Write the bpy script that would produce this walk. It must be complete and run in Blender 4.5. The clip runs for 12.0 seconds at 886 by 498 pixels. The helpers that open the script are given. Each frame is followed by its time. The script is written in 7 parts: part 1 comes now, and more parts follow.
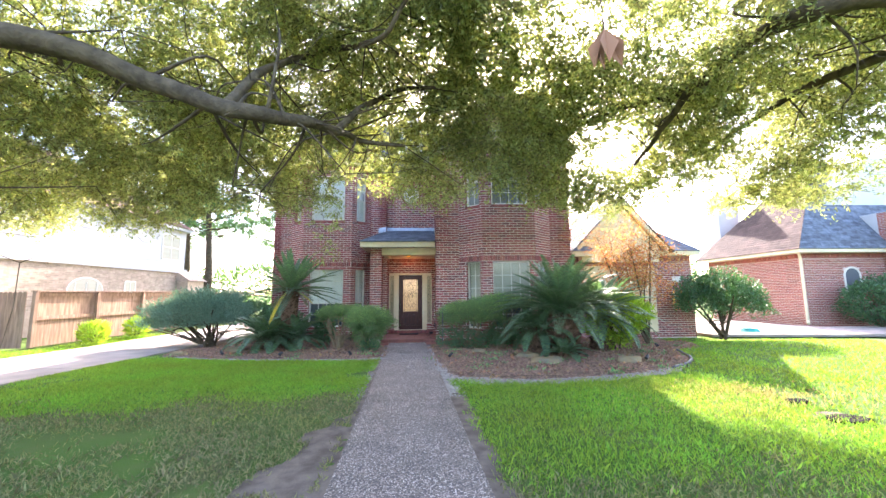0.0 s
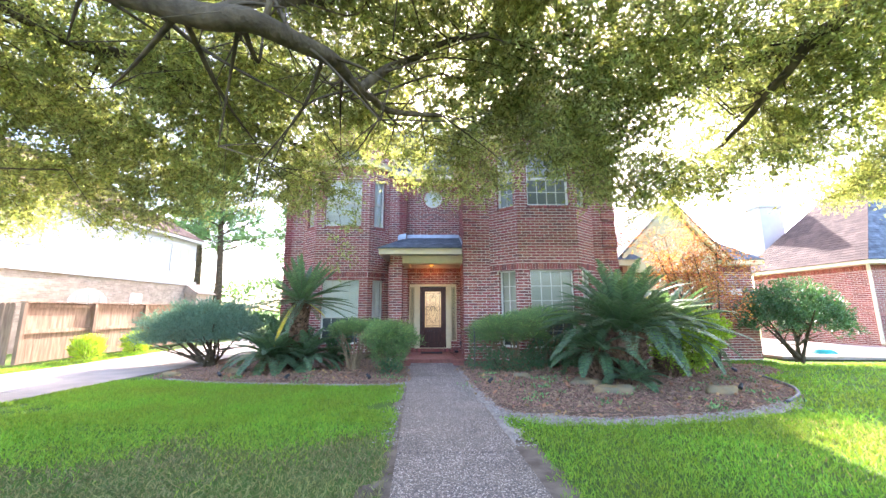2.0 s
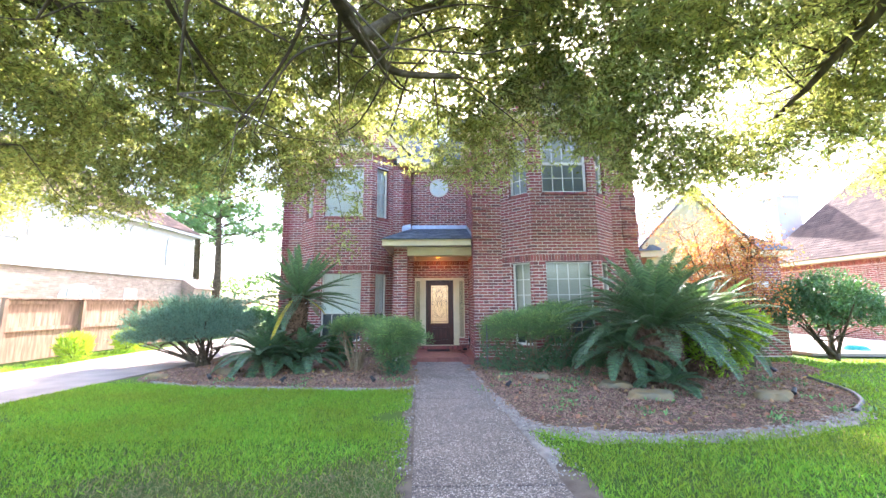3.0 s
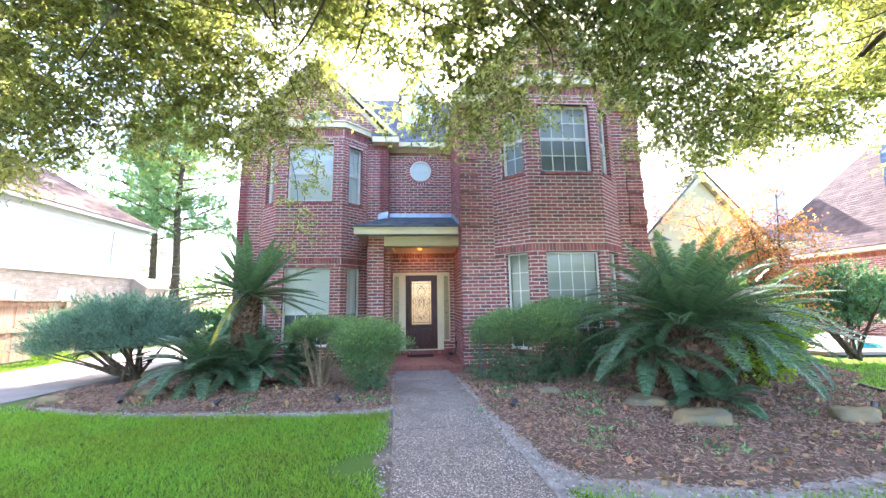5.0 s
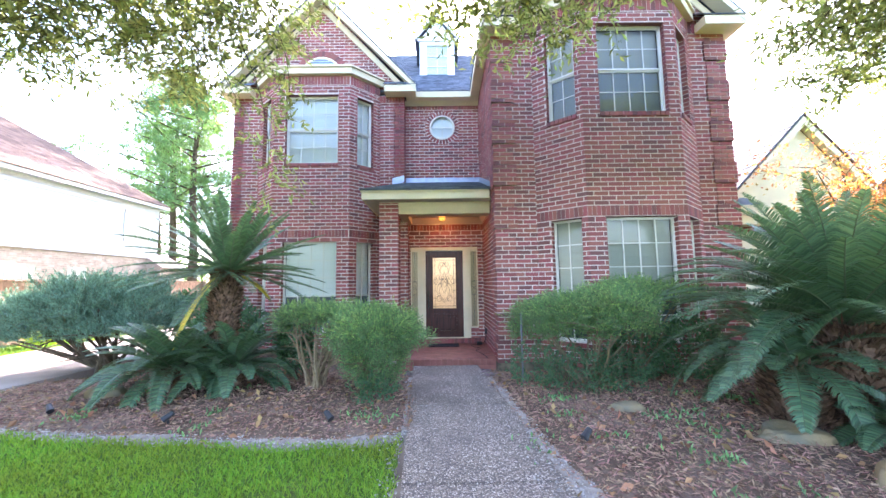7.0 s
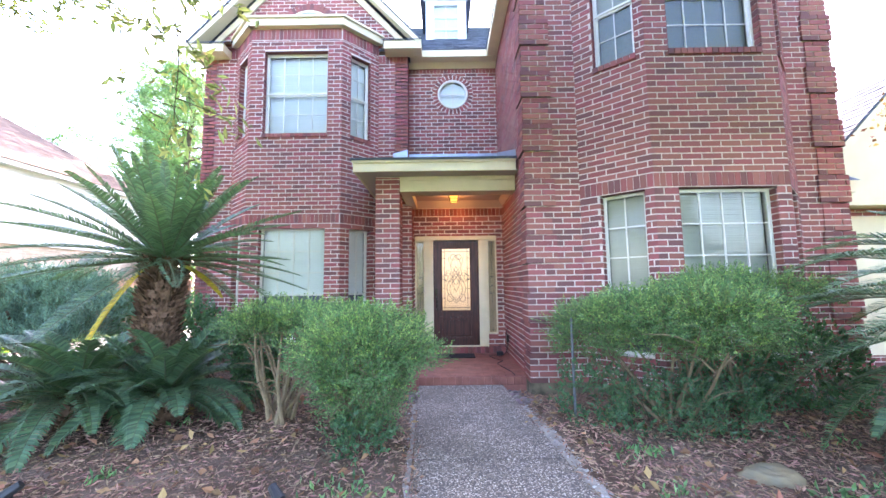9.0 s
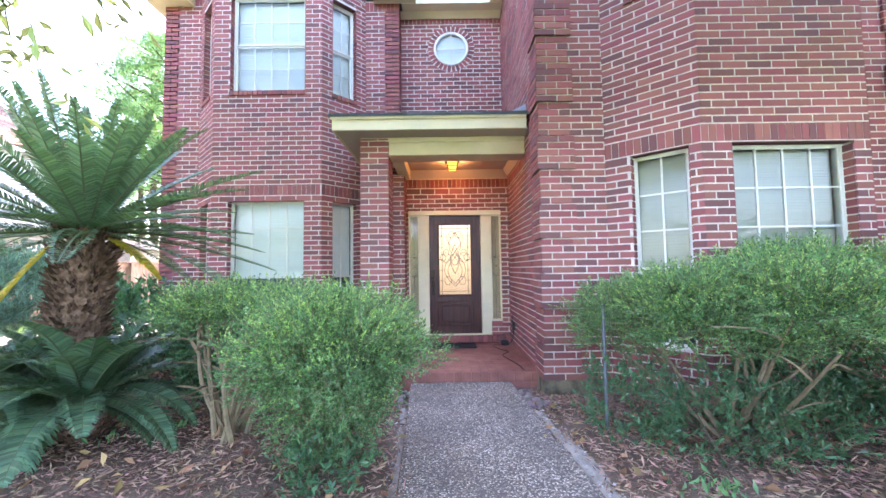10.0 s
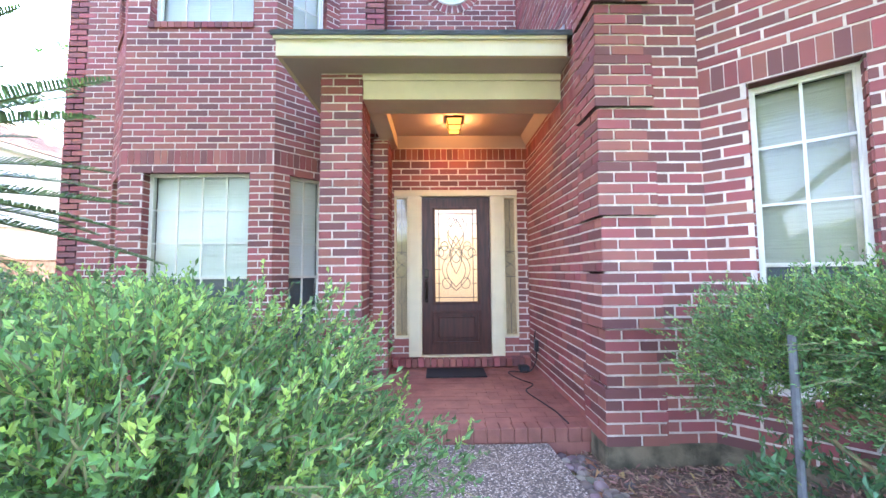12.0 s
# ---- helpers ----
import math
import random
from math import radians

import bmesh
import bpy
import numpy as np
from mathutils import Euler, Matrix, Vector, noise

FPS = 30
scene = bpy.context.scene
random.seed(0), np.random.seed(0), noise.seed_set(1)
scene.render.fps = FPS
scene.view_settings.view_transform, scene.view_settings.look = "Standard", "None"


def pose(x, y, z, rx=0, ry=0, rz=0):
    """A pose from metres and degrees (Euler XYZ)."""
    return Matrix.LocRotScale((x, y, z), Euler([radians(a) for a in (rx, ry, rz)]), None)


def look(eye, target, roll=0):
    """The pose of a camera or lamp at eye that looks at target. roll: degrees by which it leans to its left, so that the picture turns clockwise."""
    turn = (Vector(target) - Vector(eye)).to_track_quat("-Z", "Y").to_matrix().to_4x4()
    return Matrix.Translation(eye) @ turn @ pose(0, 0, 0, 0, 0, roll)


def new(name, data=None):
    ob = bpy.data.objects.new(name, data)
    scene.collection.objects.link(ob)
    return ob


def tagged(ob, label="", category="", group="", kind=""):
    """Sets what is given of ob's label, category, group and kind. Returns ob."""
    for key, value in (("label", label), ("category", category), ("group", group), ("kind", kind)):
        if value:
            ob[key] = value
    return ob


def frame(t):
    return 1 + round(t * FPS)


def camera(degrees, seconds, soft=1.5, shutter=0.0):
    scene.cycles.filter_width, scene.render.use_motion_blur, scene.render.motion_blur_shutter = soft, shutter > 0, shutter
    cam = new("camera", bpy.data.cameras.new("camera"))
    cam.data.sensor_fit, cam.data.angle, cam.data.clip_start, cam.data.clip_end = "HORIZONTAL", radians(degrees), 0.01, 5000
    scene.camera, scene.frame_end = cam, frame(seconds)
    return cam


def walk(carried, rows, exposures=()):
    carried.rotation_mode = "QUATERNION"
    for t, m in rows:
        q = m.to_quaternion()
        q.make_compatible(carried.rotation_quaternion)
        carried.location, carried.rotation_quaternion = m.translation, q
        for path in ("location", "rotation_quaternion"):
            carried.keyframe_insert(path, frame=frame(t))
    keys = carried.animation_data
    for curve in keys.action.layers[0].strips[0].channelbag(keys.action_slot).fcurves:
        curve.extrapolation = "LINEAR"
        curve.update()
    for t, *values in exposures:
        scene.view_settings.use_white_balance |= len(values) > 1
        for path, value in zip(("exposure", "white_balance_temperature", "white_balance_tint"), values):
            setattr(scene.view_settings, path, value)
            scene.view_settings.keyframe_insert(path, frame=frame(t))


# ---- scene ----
cam = camera(101.0, 12.0)
SKY, SUNPOWER = 0.15, 3.1
EXPOSURES = [(0.0, 3.31, 6350, 22), (2.5, 3.58, 6150, 23), (5.5, 3.68, 5950, 21), (7.0, 3.80, 6000, 23), (9.5, 4.11, 6100, 26), (12.0, 4.43, 6100, 25)]
PATH = [
    (0, (0.604, -0.402, 1.491), (0.693, 1.582, 1.732), -0.5),
    (0.5, (0.517, -0.11, 1.418), (0.599, 1.835, 1.877), -0.5),
    (1, (0.46, 0.302, 1.395), (0.537, 2.244, 1.864), -0.6),
    (1.5, (0.298, 0.71, 1.392), (0.35, 2.655, 1.854), -0.6),
    (2, (0.144, 1.024, 1.405), (0.172, 2.997, 1.733), -0.2),
    (2.5, (0.03, 1.42, 1.424), (0.053, 3.398, 1.72), -0.3),
    (3, (-0.041, 1.779, 1.434), (-0.019, 3.757, 1.731), -0.4),
    (4.8, (-0.116, 3.09, 1.402), (0.019, 5.063, 1.701), -0.8),
    (5, (-0.118, 3.281, 1.396), (0.018, 5.254, 1.69), -0.9),
    (5.5, (-0.076, 3.702, 1.414), (0.046, 5.678, 1.702), -1.0),
    (6, (-0.013, 4.145, 1.419), (0.074, 6.122, 1.708), -1.1),
    (6.5, (-0.033, 4.565, 1.397), (0.006, 6.544, 1.685), -1.0),
    (7, (-0.115, 4.995, 1.398), (-0.101, 6.986, 1.588), -0.8),
    (7.2, (-0.141, 5.139, 1.391), (-0.137, 7.13, 1.579), -0.7),
    (8.8, (-0.259, 6.392, 1.32), (-0.276, 8.382, 1.519), -0.7),
    (9, (-0.248, 6.578, 1.314), (-0.258, 8.569, 1.509), -0.7),
    (9.5, (-0.23, 7.0, 1.25), (-0.231, 8.989, 1.46), -0.6),
    (10, (-0.23, 7.451, 1.257), (-0.233, 9.448, 1.366), -0.8),
    (10.5, (-0.251, 7.85, 1.26), (-0.25, 9.848, 1.364), -0.7),
    (11, (-0.249, 8.297, 1.25), (-0.24, 10.293, 1.366), -0.6),
    (11.5, (-0.264, 8.701, 1.229), (-0.26, 10.697, 1.348), -0.7),
    (12, (-0.281, 9.069, 1.201), (-0.249, 11.065, 1.326), -0.5),
]
walk(cam, [(t, look(eye, target, roll)) for t, eye, target, roll in PATH],
     exposures=EXPOSURES)

# ---- world and sun ----
SUN = Vector((0.35, 1.58, 1.0)).normalized()
world = bpy.data.worlds.new("sky")
scene.world = world
world.use_nodes = True
wn = world.node_tree.nodes
sky = wn.new("ShaderNodeTexSky")
sky.sky_type = 'NISHITA'
sky.sun_disc = False
sky.sun_elevation = math.asin(SUN.z)
sky.sun_rotation = math.atan2(SUN.x, SUN.y)
sky.dust_density = 2.5
wn["Background"].inputs[1].default_value = SKY
world.node_tree.links.new(sky.outputs[0], wn["Background"].inputs[0])
sun = new("sun", bpy.data.lights.new("sun", 'SUN'))
sun.data.energy = SUNPOWER
sun.data.angle = radians(0.6)
sun.data.color = (1.0, 0.93, 0.82)
sun.matrix_world = look(SUN * 60, (0, 0, 0))


# ---- materials ----
def mat(name, color=(0.5, 0.5, 0.5), rough=0.7, metal=0.0, vary=0.0, scale=6.0, bump=0.0, bscale=60.0, second=None, island=0.0, single=False,
        translucent=0.0, spec=0.5, stretch=(1, 1, 1), hue=0.0, mixfac=(0.35, 0.65), odd=None):
    """A node material: base colour, two scales of noise in colour, relief, and a shade of its own for each piece."""
    m = bpy.data.materials.new(name)
    m.use_nodes = True
    nt, ln = m.node_tree.nodes, m.node_tree.links
    b = nt["Principled BSDF"]
    b.inputs["Roughness"].default_value = rough
    b.inputs["Metallic"].default_value = metal
    b.inputs["Specular IOR Level"].default_value = spec
    b.inputs["Base Color"].default_value = (*color, 1)
    tc = nt.new("ShaderNodeTexCoord")
    mp = nt.new("ShaderNodeMapping")
    mp.inputs["Scale"].default_value = stretch
    geo = nt.new("ShaderNodeNewGeometry")
    ln.new(geo.outputs["Position"] if not single else tc.outputs["Object"], mp.inputs["Vector"])
    col = None
    if second or vary:
        n1 = nt.new("ShaderNodeTexNoise")
        n1.inputs["Scale"].default_value = scale
        n1.inputs["Detail"].default_value = 5
        ln.new(mp.outputs[0], n1.inputs["Vector"])
        rp = nt.new("ShaderNodeMapRange")
        rp.inputs[1].default_value, rp.inputs[2].default_value = mixfac
        ln.new(n1.outputs["Fac"], rp.inputs[0])
        mx = nt.new("ShaderNodeMix")
        mx.data_type = 'RGBA'
        sec = second or tuple(max(0, c * (1 - vary)) for c in color)
        mx.inputs["A"].default_value = (*color, 1)
        mx.inputs["B"].default_value = (*sec, 1)
        ln.new(rp.outputs[0], mx.inputs["Factor"])
        col = mx.outputs["Result"]
    if island:
        if single:
            oi = nt.new("ShaderNodeObjectInfo")
            rnd = oi.outputs["Random"]
        else:
            rnd = geo.outputs["Random Per Island"]
        hs = nt.new("ShaderNodeHueSaturation")
        if col is None:
            hs.inputs["Color"].default_value = (*color, 1)
        else:
            ln.new(col, hs.inputs["Color"])
        mr = nt.new("ShaderNodeMapRange")
        mr.inputs[3].default_value, mr.inputs[4].default_value = 1 - island, 1 + island
        ln.new(rnd, mr.inputs[0])
        ln.new(mr.outputs[0], hs.inputs["Value"])
        if hue:
            ml = nt.new("ShaderNodeMath")
            ml.operation = 'MULTIPLY'
            ml.inputs[1].default_value = 7.31
            fr = nt.new("ShaderNodeMath")
            fr.operation = 'FRACT'
            ln.new(rnd, ml.inputs[0])
            ln.new(ml.outputs[0], fr.inputs[0])
            mh = nt.new("ShaderNodeMapRange")
            mh.inputs[3].default_value, mh.inputs[4].default_value = 0.5 - hue, 0.5 + hue
            ln.new(fr.outputs[0], mh.inputs[0])
            ln.new(mh.outputs[0], hs.inputs["Hue"])
        col = hs.outputs["Color"]
        if odd:
            o1 = nt.new("ShaderNodeMath")
            o1.operation = 'MULTIPLY'
            o1.inputs[1].default_value = 13.7
            o2 = nt.new("ShaderNodeMath")
            o2.operation = 'FRACT'
            o3 = nt.new("ShaderNodeMapRange")
            o3.inputs[1].default_value, o3.inputs[2].default_value = 0.68, 0.92
            om = nt.new("ShaderNodeMix")
            om.data_type = 'RGBA'
            om.inputs["B"].default_value = (*odd, 1)
            ln.new(rnd, o1.inputs[0])
            ln.new(o1.outputs[0], o2.inputs[0])
            ln.new(o2.outputs[0], o3.inputs[0])
            ln.new(o3.outputs[0], om.inputs["Factor"])
            ln.new(col, om.inputs["A"])
            col = om.outputs["Result"]
    if col is not None:
        ln.new(col, b.inputs["Base Color"])
    if bump:
        n2 = nt.new("ShaderNodeTexNoise")
        n2.inputs["Scale"].default_value = bscale
        n2.inputs["Detail"].default_value = 4
        ln.new(mp.outputs[0], n2.inputs["Vector"])
        bp = nt.new("ShaderNodeBump")
        bp.inputs["Strength"].default_value = bump
        bp.inputs["Distance"].default_value = 0.02
        ln.new(n2.outputs["Fac"], bp.inputs["Height"])
        ln.new(bp.outputs[0], b.inputs["Normal"])
    if translucent:
        tr = nt.new("ShaderNodeBsdfTranslucent")
        if col is not None:
            br = nt.new("ShaderNodeMix")
            br.data_type = 'RGBA'
            br.blend_type = 'MULTIPLY'
            br.inputs["Factor"].default_value = 1
            br.inputs["B"].default_value = (1.9, 1.75, 0.85, 1)
            br.clamp_result = False
            ln.new(col, br.inputs["A"])
            ln.new(br.outputs["Result"], tr.inputs["Color"])
        else:
            tr.inputs["Color"].default_value = (color[0] * 1.9, color[1] * 1.75, color[2] * 0.7, 1)
        mixs = nt.new("ShaderNodeMixShader")
        mixs.inputs[0].default_value = translucent
        ln.new(b.outputs[0], mixs.inputs[1])
        ln.new(tr.outputs[0], mixs.inputs[2])
        ln.new(mixs.outputs[0], nt["Material Output"].inputs["Surface"])
    return m


def glass_mat(name, tint=(0.9, 0.95, 0.95), gloss=1.0, rough=0.0):
    m = bpy.data.materials.new(name)
    m.use_nodes = True
    nt, ln = m.node_tree.nodes, m.node_tree.links
    tr = nt.new("ShaderNodeBsdfTransparent")
    tr.inputs["Color"].default_value = (*tint, 1)
    gl = nt.new("ShaderNodeBsdfGlossy")
    gl.inputs["Roughness"].default_value = rough
    fr = nt.new("ShaderNodeFresnel")
    fr.inputs["IOR"].default_value = 1.42
    ms = nt.new("ShaderNodeMixShader")
    ln.new(fr.outputs[0], ms.inputs[0])
    ln.new(tr.outputs[0], ms.inputs[1])
    ln.new(gl.outputs[0], ms.inputs[2])
    ln.new(ms.outputs[0], nt["Material Output"].inputs["Surface"])
    return m


M_BRICK = mat("red brick", (0.290, 0.094, 0.082), 0.85, vary=0.45, scale=14, bump=0.12, bscale=120, island=0.17, hue=0.012, spec=0.2, second=(0.265, 0.095, 0.082), odd=(0.165, 0.070, 0.066))
M_BRICK1 = mat("red brick piece", (0.290, 0.094, 0.082), 0.85, vary=0.45, scale=14, bump=0.12, bscale=120, island=0.17, hue=0.012, spec=0.2, second=(0.265, 0.095, 0.082), odd=(0.165, 0.070, 0.066), single=True)
M_MORTAR = mat("pale mortar", (0.72, 0.61, 0.52), 0.95, vary=0.25, scale=14, bump=0.3, bscale=150, spec=0.1)
M_CREAM = mat("cream paint", (0.72, 0.62, 0.40), 0.55, vary=0.10, scale=3, bump=0.04, bscale=30, spec=0.3)
M_WHITE = mat("white window paint", (0.74, 0.71, 0.61), 0.45, vary=0.08, scale=5, spec=0.3)
M_DORMER = mat("bright white dormer paint", (0.82, 0.82, 0.80), 0.5, vary=0.06, scale=5, spec=0.3)
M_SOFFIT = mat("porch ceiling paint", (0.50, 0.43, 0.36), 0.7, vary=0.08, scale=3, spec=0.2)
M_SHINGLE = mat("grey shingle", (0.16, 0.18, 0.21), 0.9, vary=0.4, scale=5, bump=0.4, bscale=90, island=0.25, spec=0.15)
# Pale house's roof colour; also the garage slope's sunlight, put into colour.
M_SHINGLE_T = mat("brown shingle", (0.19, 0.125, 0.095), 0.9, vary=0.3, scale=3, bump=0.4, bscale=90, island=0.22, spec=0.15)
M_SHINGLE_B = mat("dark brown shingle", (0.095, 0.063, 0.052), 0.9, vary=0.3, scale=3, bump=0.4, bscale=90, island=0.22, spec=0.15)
M_LEAD = mat("grey flashing", (0.36, 0.40, 0.44), 0.45, metal=0.6, vary=0.2, scale=8)
M_CONC = mat("weathered concrete", (0.23, 0.18, 0.115), 0.95, vary=0.4, scale=7, bump=0.6, bscale=50, second=(0.075, 0.07, 0.045), spec=0.2)
M_DRIVE = mat("driveway concrete", (0.32, 0.265, 0.225), 0.9, vary=0.25, scale=1.5, bump=0.15, bscale=60, spec=0.2)
M_PORCH = mat("red porch paving", (0.27, 0.105, 0.080), 0.7, vary=0.3, scale=6, bump=0.15, bscale=60, island=0.12, spec=0.3)
M_PORCHJ = mat("red porch joint", (0.34, 0.13, 0.10), 0.8, vary=0.2, scale=8)
M_DOOR = mat("mahogany door", (0.075, 0.023, 0.015), 0.4, spec=0.3, vary=0.5, scale=4, bump=0.05, bscale=40, stretch=(6, 6, 0.7), second=(0.035, 0.012, 0.009))
M_BLACK = mat("black metal", (0.02, 0.02, 0.022), 0.5, vary=0.3, scale=20)
M_RUBBER = mat("black rubber", (0.015, 0.015, 0.017), 0.8, vary=0.3, scale=30)
M_BRONZE = mat("bronze", (0.05, 0.035, 0.025), 0.35, metal=0.8, vary=0.3, scale=20)
M_CAME = mat("lead came", (0.10, 0.10, 0.10), 0.4, metal=0.7)
M_BLIND = mat("white blind", (0.80, 0.79, 0.73), 0.8, vary=0.06, scale=2, bump=0.5, bscale=22, stretch=(0.02, 0.02, 2.2))
M_TANBLIND = mat("cream blind", (0.42, 0.40, 0.31), 0.8, vary=0.08, scale=2, bump=0.5, bscale=22, stretch=(0.02, 0.02, 2.2))
M_OBSCURE = mat("obscure glass", (0.50, 0.43, 0.32), 0.3, vary=0.15, scale=25, bump=0.4, bscale=90)
M_SCREEN = mat("dark window screen", (0.10, 0.11, 0.115), 0.6, vary=0.15, scale=40)
M_SCREEN_G = mat("grey window screen", (0.24, 0.25, 0.225), 0.7, vary=0.12, scale=40)
M_PLASTER = mat("cream room plaster", (0.66, 0.58, 0.46), 0.9, vary=0.06, scale=2)
M_GLASS = glass_mat("window glass")
M_DGLASS = glass_mat("leaded glass", (0.95, 0.92, 0.85), rough=0.0)
M_LAWN = mat("lawn soil and thatch", (0.075, 0.13, 0.025), 0.95, vary=0.5, scale=1.3, bump=0.5, bscale=70, second=(0.105, 0.125, 0.04), mixfac=(0.48, 0.70), spec=0.1)
M_GRASS = mat("grass blade", (0.15, 0.31, 0.035), 0.6, island=0.35, hue=0.02, translucent=0.35, spec=0.2, vary=0.3, scale=0.8, second=(0.16, 0.24, 0.03))
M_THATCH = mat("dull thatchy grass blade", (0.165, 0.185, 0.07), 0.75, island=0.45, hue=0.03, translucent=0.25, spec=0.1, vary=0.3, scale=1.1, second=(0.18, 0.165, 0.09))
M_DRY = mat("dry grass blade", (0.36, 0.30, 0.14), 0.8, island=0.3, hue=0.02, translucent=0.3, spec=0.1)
M_SHOOT = mat("young privet leaf", (0.28, 0.43, 0.14), 0.45, island=0.4, hue=0.02, translucent=0.35, spec=0.4)
M_MULCH = mat("mulch soil", (0.10, 0.065, 0.045), 0.95, vary=0.5, scale=1.6, bump=0.9, bscale=45, second=(0.19, 0.135, 0.10), spec=0.1)
M_DARKSOIL = mat("dark turned soil", (0.030, 0.022, 0.016), 0.95, vary=0.4, scale=12, bump=0.8, bscale=40, spec=0.1)
M_CHIP = mat("bark chip", (0.31, 0.19, 0.13), 0.9, island=0.6, hue=0.03, vary=0.2, scale=30, spec=0.1)
M_DEAD = mat("fallen leaf", (0.30, 0.17, 0.08), 0.8, island=0.5, hue=0.03, spec=0.2)
M_DIRT = mat("bare grey dirt", (0.20, 0.155, 0.115), 0.95, vary=0.45, scale=6, bump=0.6, bscale=40, spec=0.1)
M_BARK = mat("oak bark", (0.060, 0.047, 0.031), 0.95, vary=0.5, scale=7, bump=0.9, bscale=28, second=(0.12, 0.095, 0.06), spec=0.1)
M_OAK = mat("oak leaf", (0.200, 0.236, 0.108), 0.5, island=0.55, hue=0.035, translucent=0.60, spec=0.35)
M_HEDGE = mat("privet leaf", (0.112, 0.222, 0.088), 0.45, island=0.62, hue=0.02, translucent=0.3, spec=0.4)
M_SAGO = mat("sago leaflet", (0.085, 0.160, 0.082), 0.42, island=0.4, hue=0.035, translucent=0.3, spec=0.5)
M_STALK = mat("sago stalk", (0.10, 0.13, 0.05), 0.5, vary=0.2, scale=12)
M_STAKE = mat("dull grey steel", (0.16, 0.165, 0.17), 0.6, metal=0.3, vary=0.3, scale=30)
M_SAGOY = mat("yellow sago leaflet", (0.50, 0.40, 0.04), 0.5, island=0.3, hue=0.02, translucent=0.3)
M_SAGOT = mat("sago trunk scales", (0.19, 0.115, 0.072), 0.95, island=0.6, vary=0.4, scale=30, bump=0.6, bscale=60, spec=0.1)
M_JUNIPER = mat("juniper spray", (0.145, 0.25, 0.185), 0.7, island=0.45, hue=0.02, translucent=0.15, spec=0.2)
M_BUSH = mat("camellia leaf", (0.055, 0.14, 0.055), 0.35, island=0.45, hue=0.03, translucent=0.25, spec=0.5)
M_MAPLE = mat("autumn leaf", (0.36, 0.17, 0.07), 0.5, island=0.5, hue=0.04, translucent=0.45)
M_PINE = mat("pine needle", (0.11, 0.21, 0.07), 0.6, island=0.4, hue=0.02, translucent=0.2)
M_FERN = mat("bright shrub leaf", (0.22, 0.34, 0.03), 0.5, island=0.35, hue=0.02, translucent=0.4)
M_ROCK = mat("sandstone boulder", (0.27, 0.19, 0.095), 0.95, vary=0.4, scale=4, bump=0.7, bscale=18, second=(0.17, 0.15, 0.10), spec=0.1)
M_FENCE = mat("weathered fence wood", (0.33, 0.215, 0.15), 0.9, vary=0.4, scale=3, bump=0.3, bscale=30, stretch=(4, 4, 0.5), island=0.25, spec=0.1)
M_NBRICK = mat("pale brick", (0.42, 0.33, 0.25), 0.9, island=0.2, hue=0.01, vary=0.2, scale=6, spec=0.1)
M_NSIDE = mat("white siding", (0.47, 0.47, 0.46), 0.7, vary=0.08, scale=2)
M_PINKB = mat("neighbour red brick", (0.33, 0.12, 0.09), 0.9, island=0.25, hue=0.01, vary=0.25, scale=6, spec=0.1)
M_TEAL = mat("teal hose", (0.02, 0.35, 0.33), 0.5)
M_DARKIN = mat("dark room", (0.06, 0.06, 0.06), 0.9)


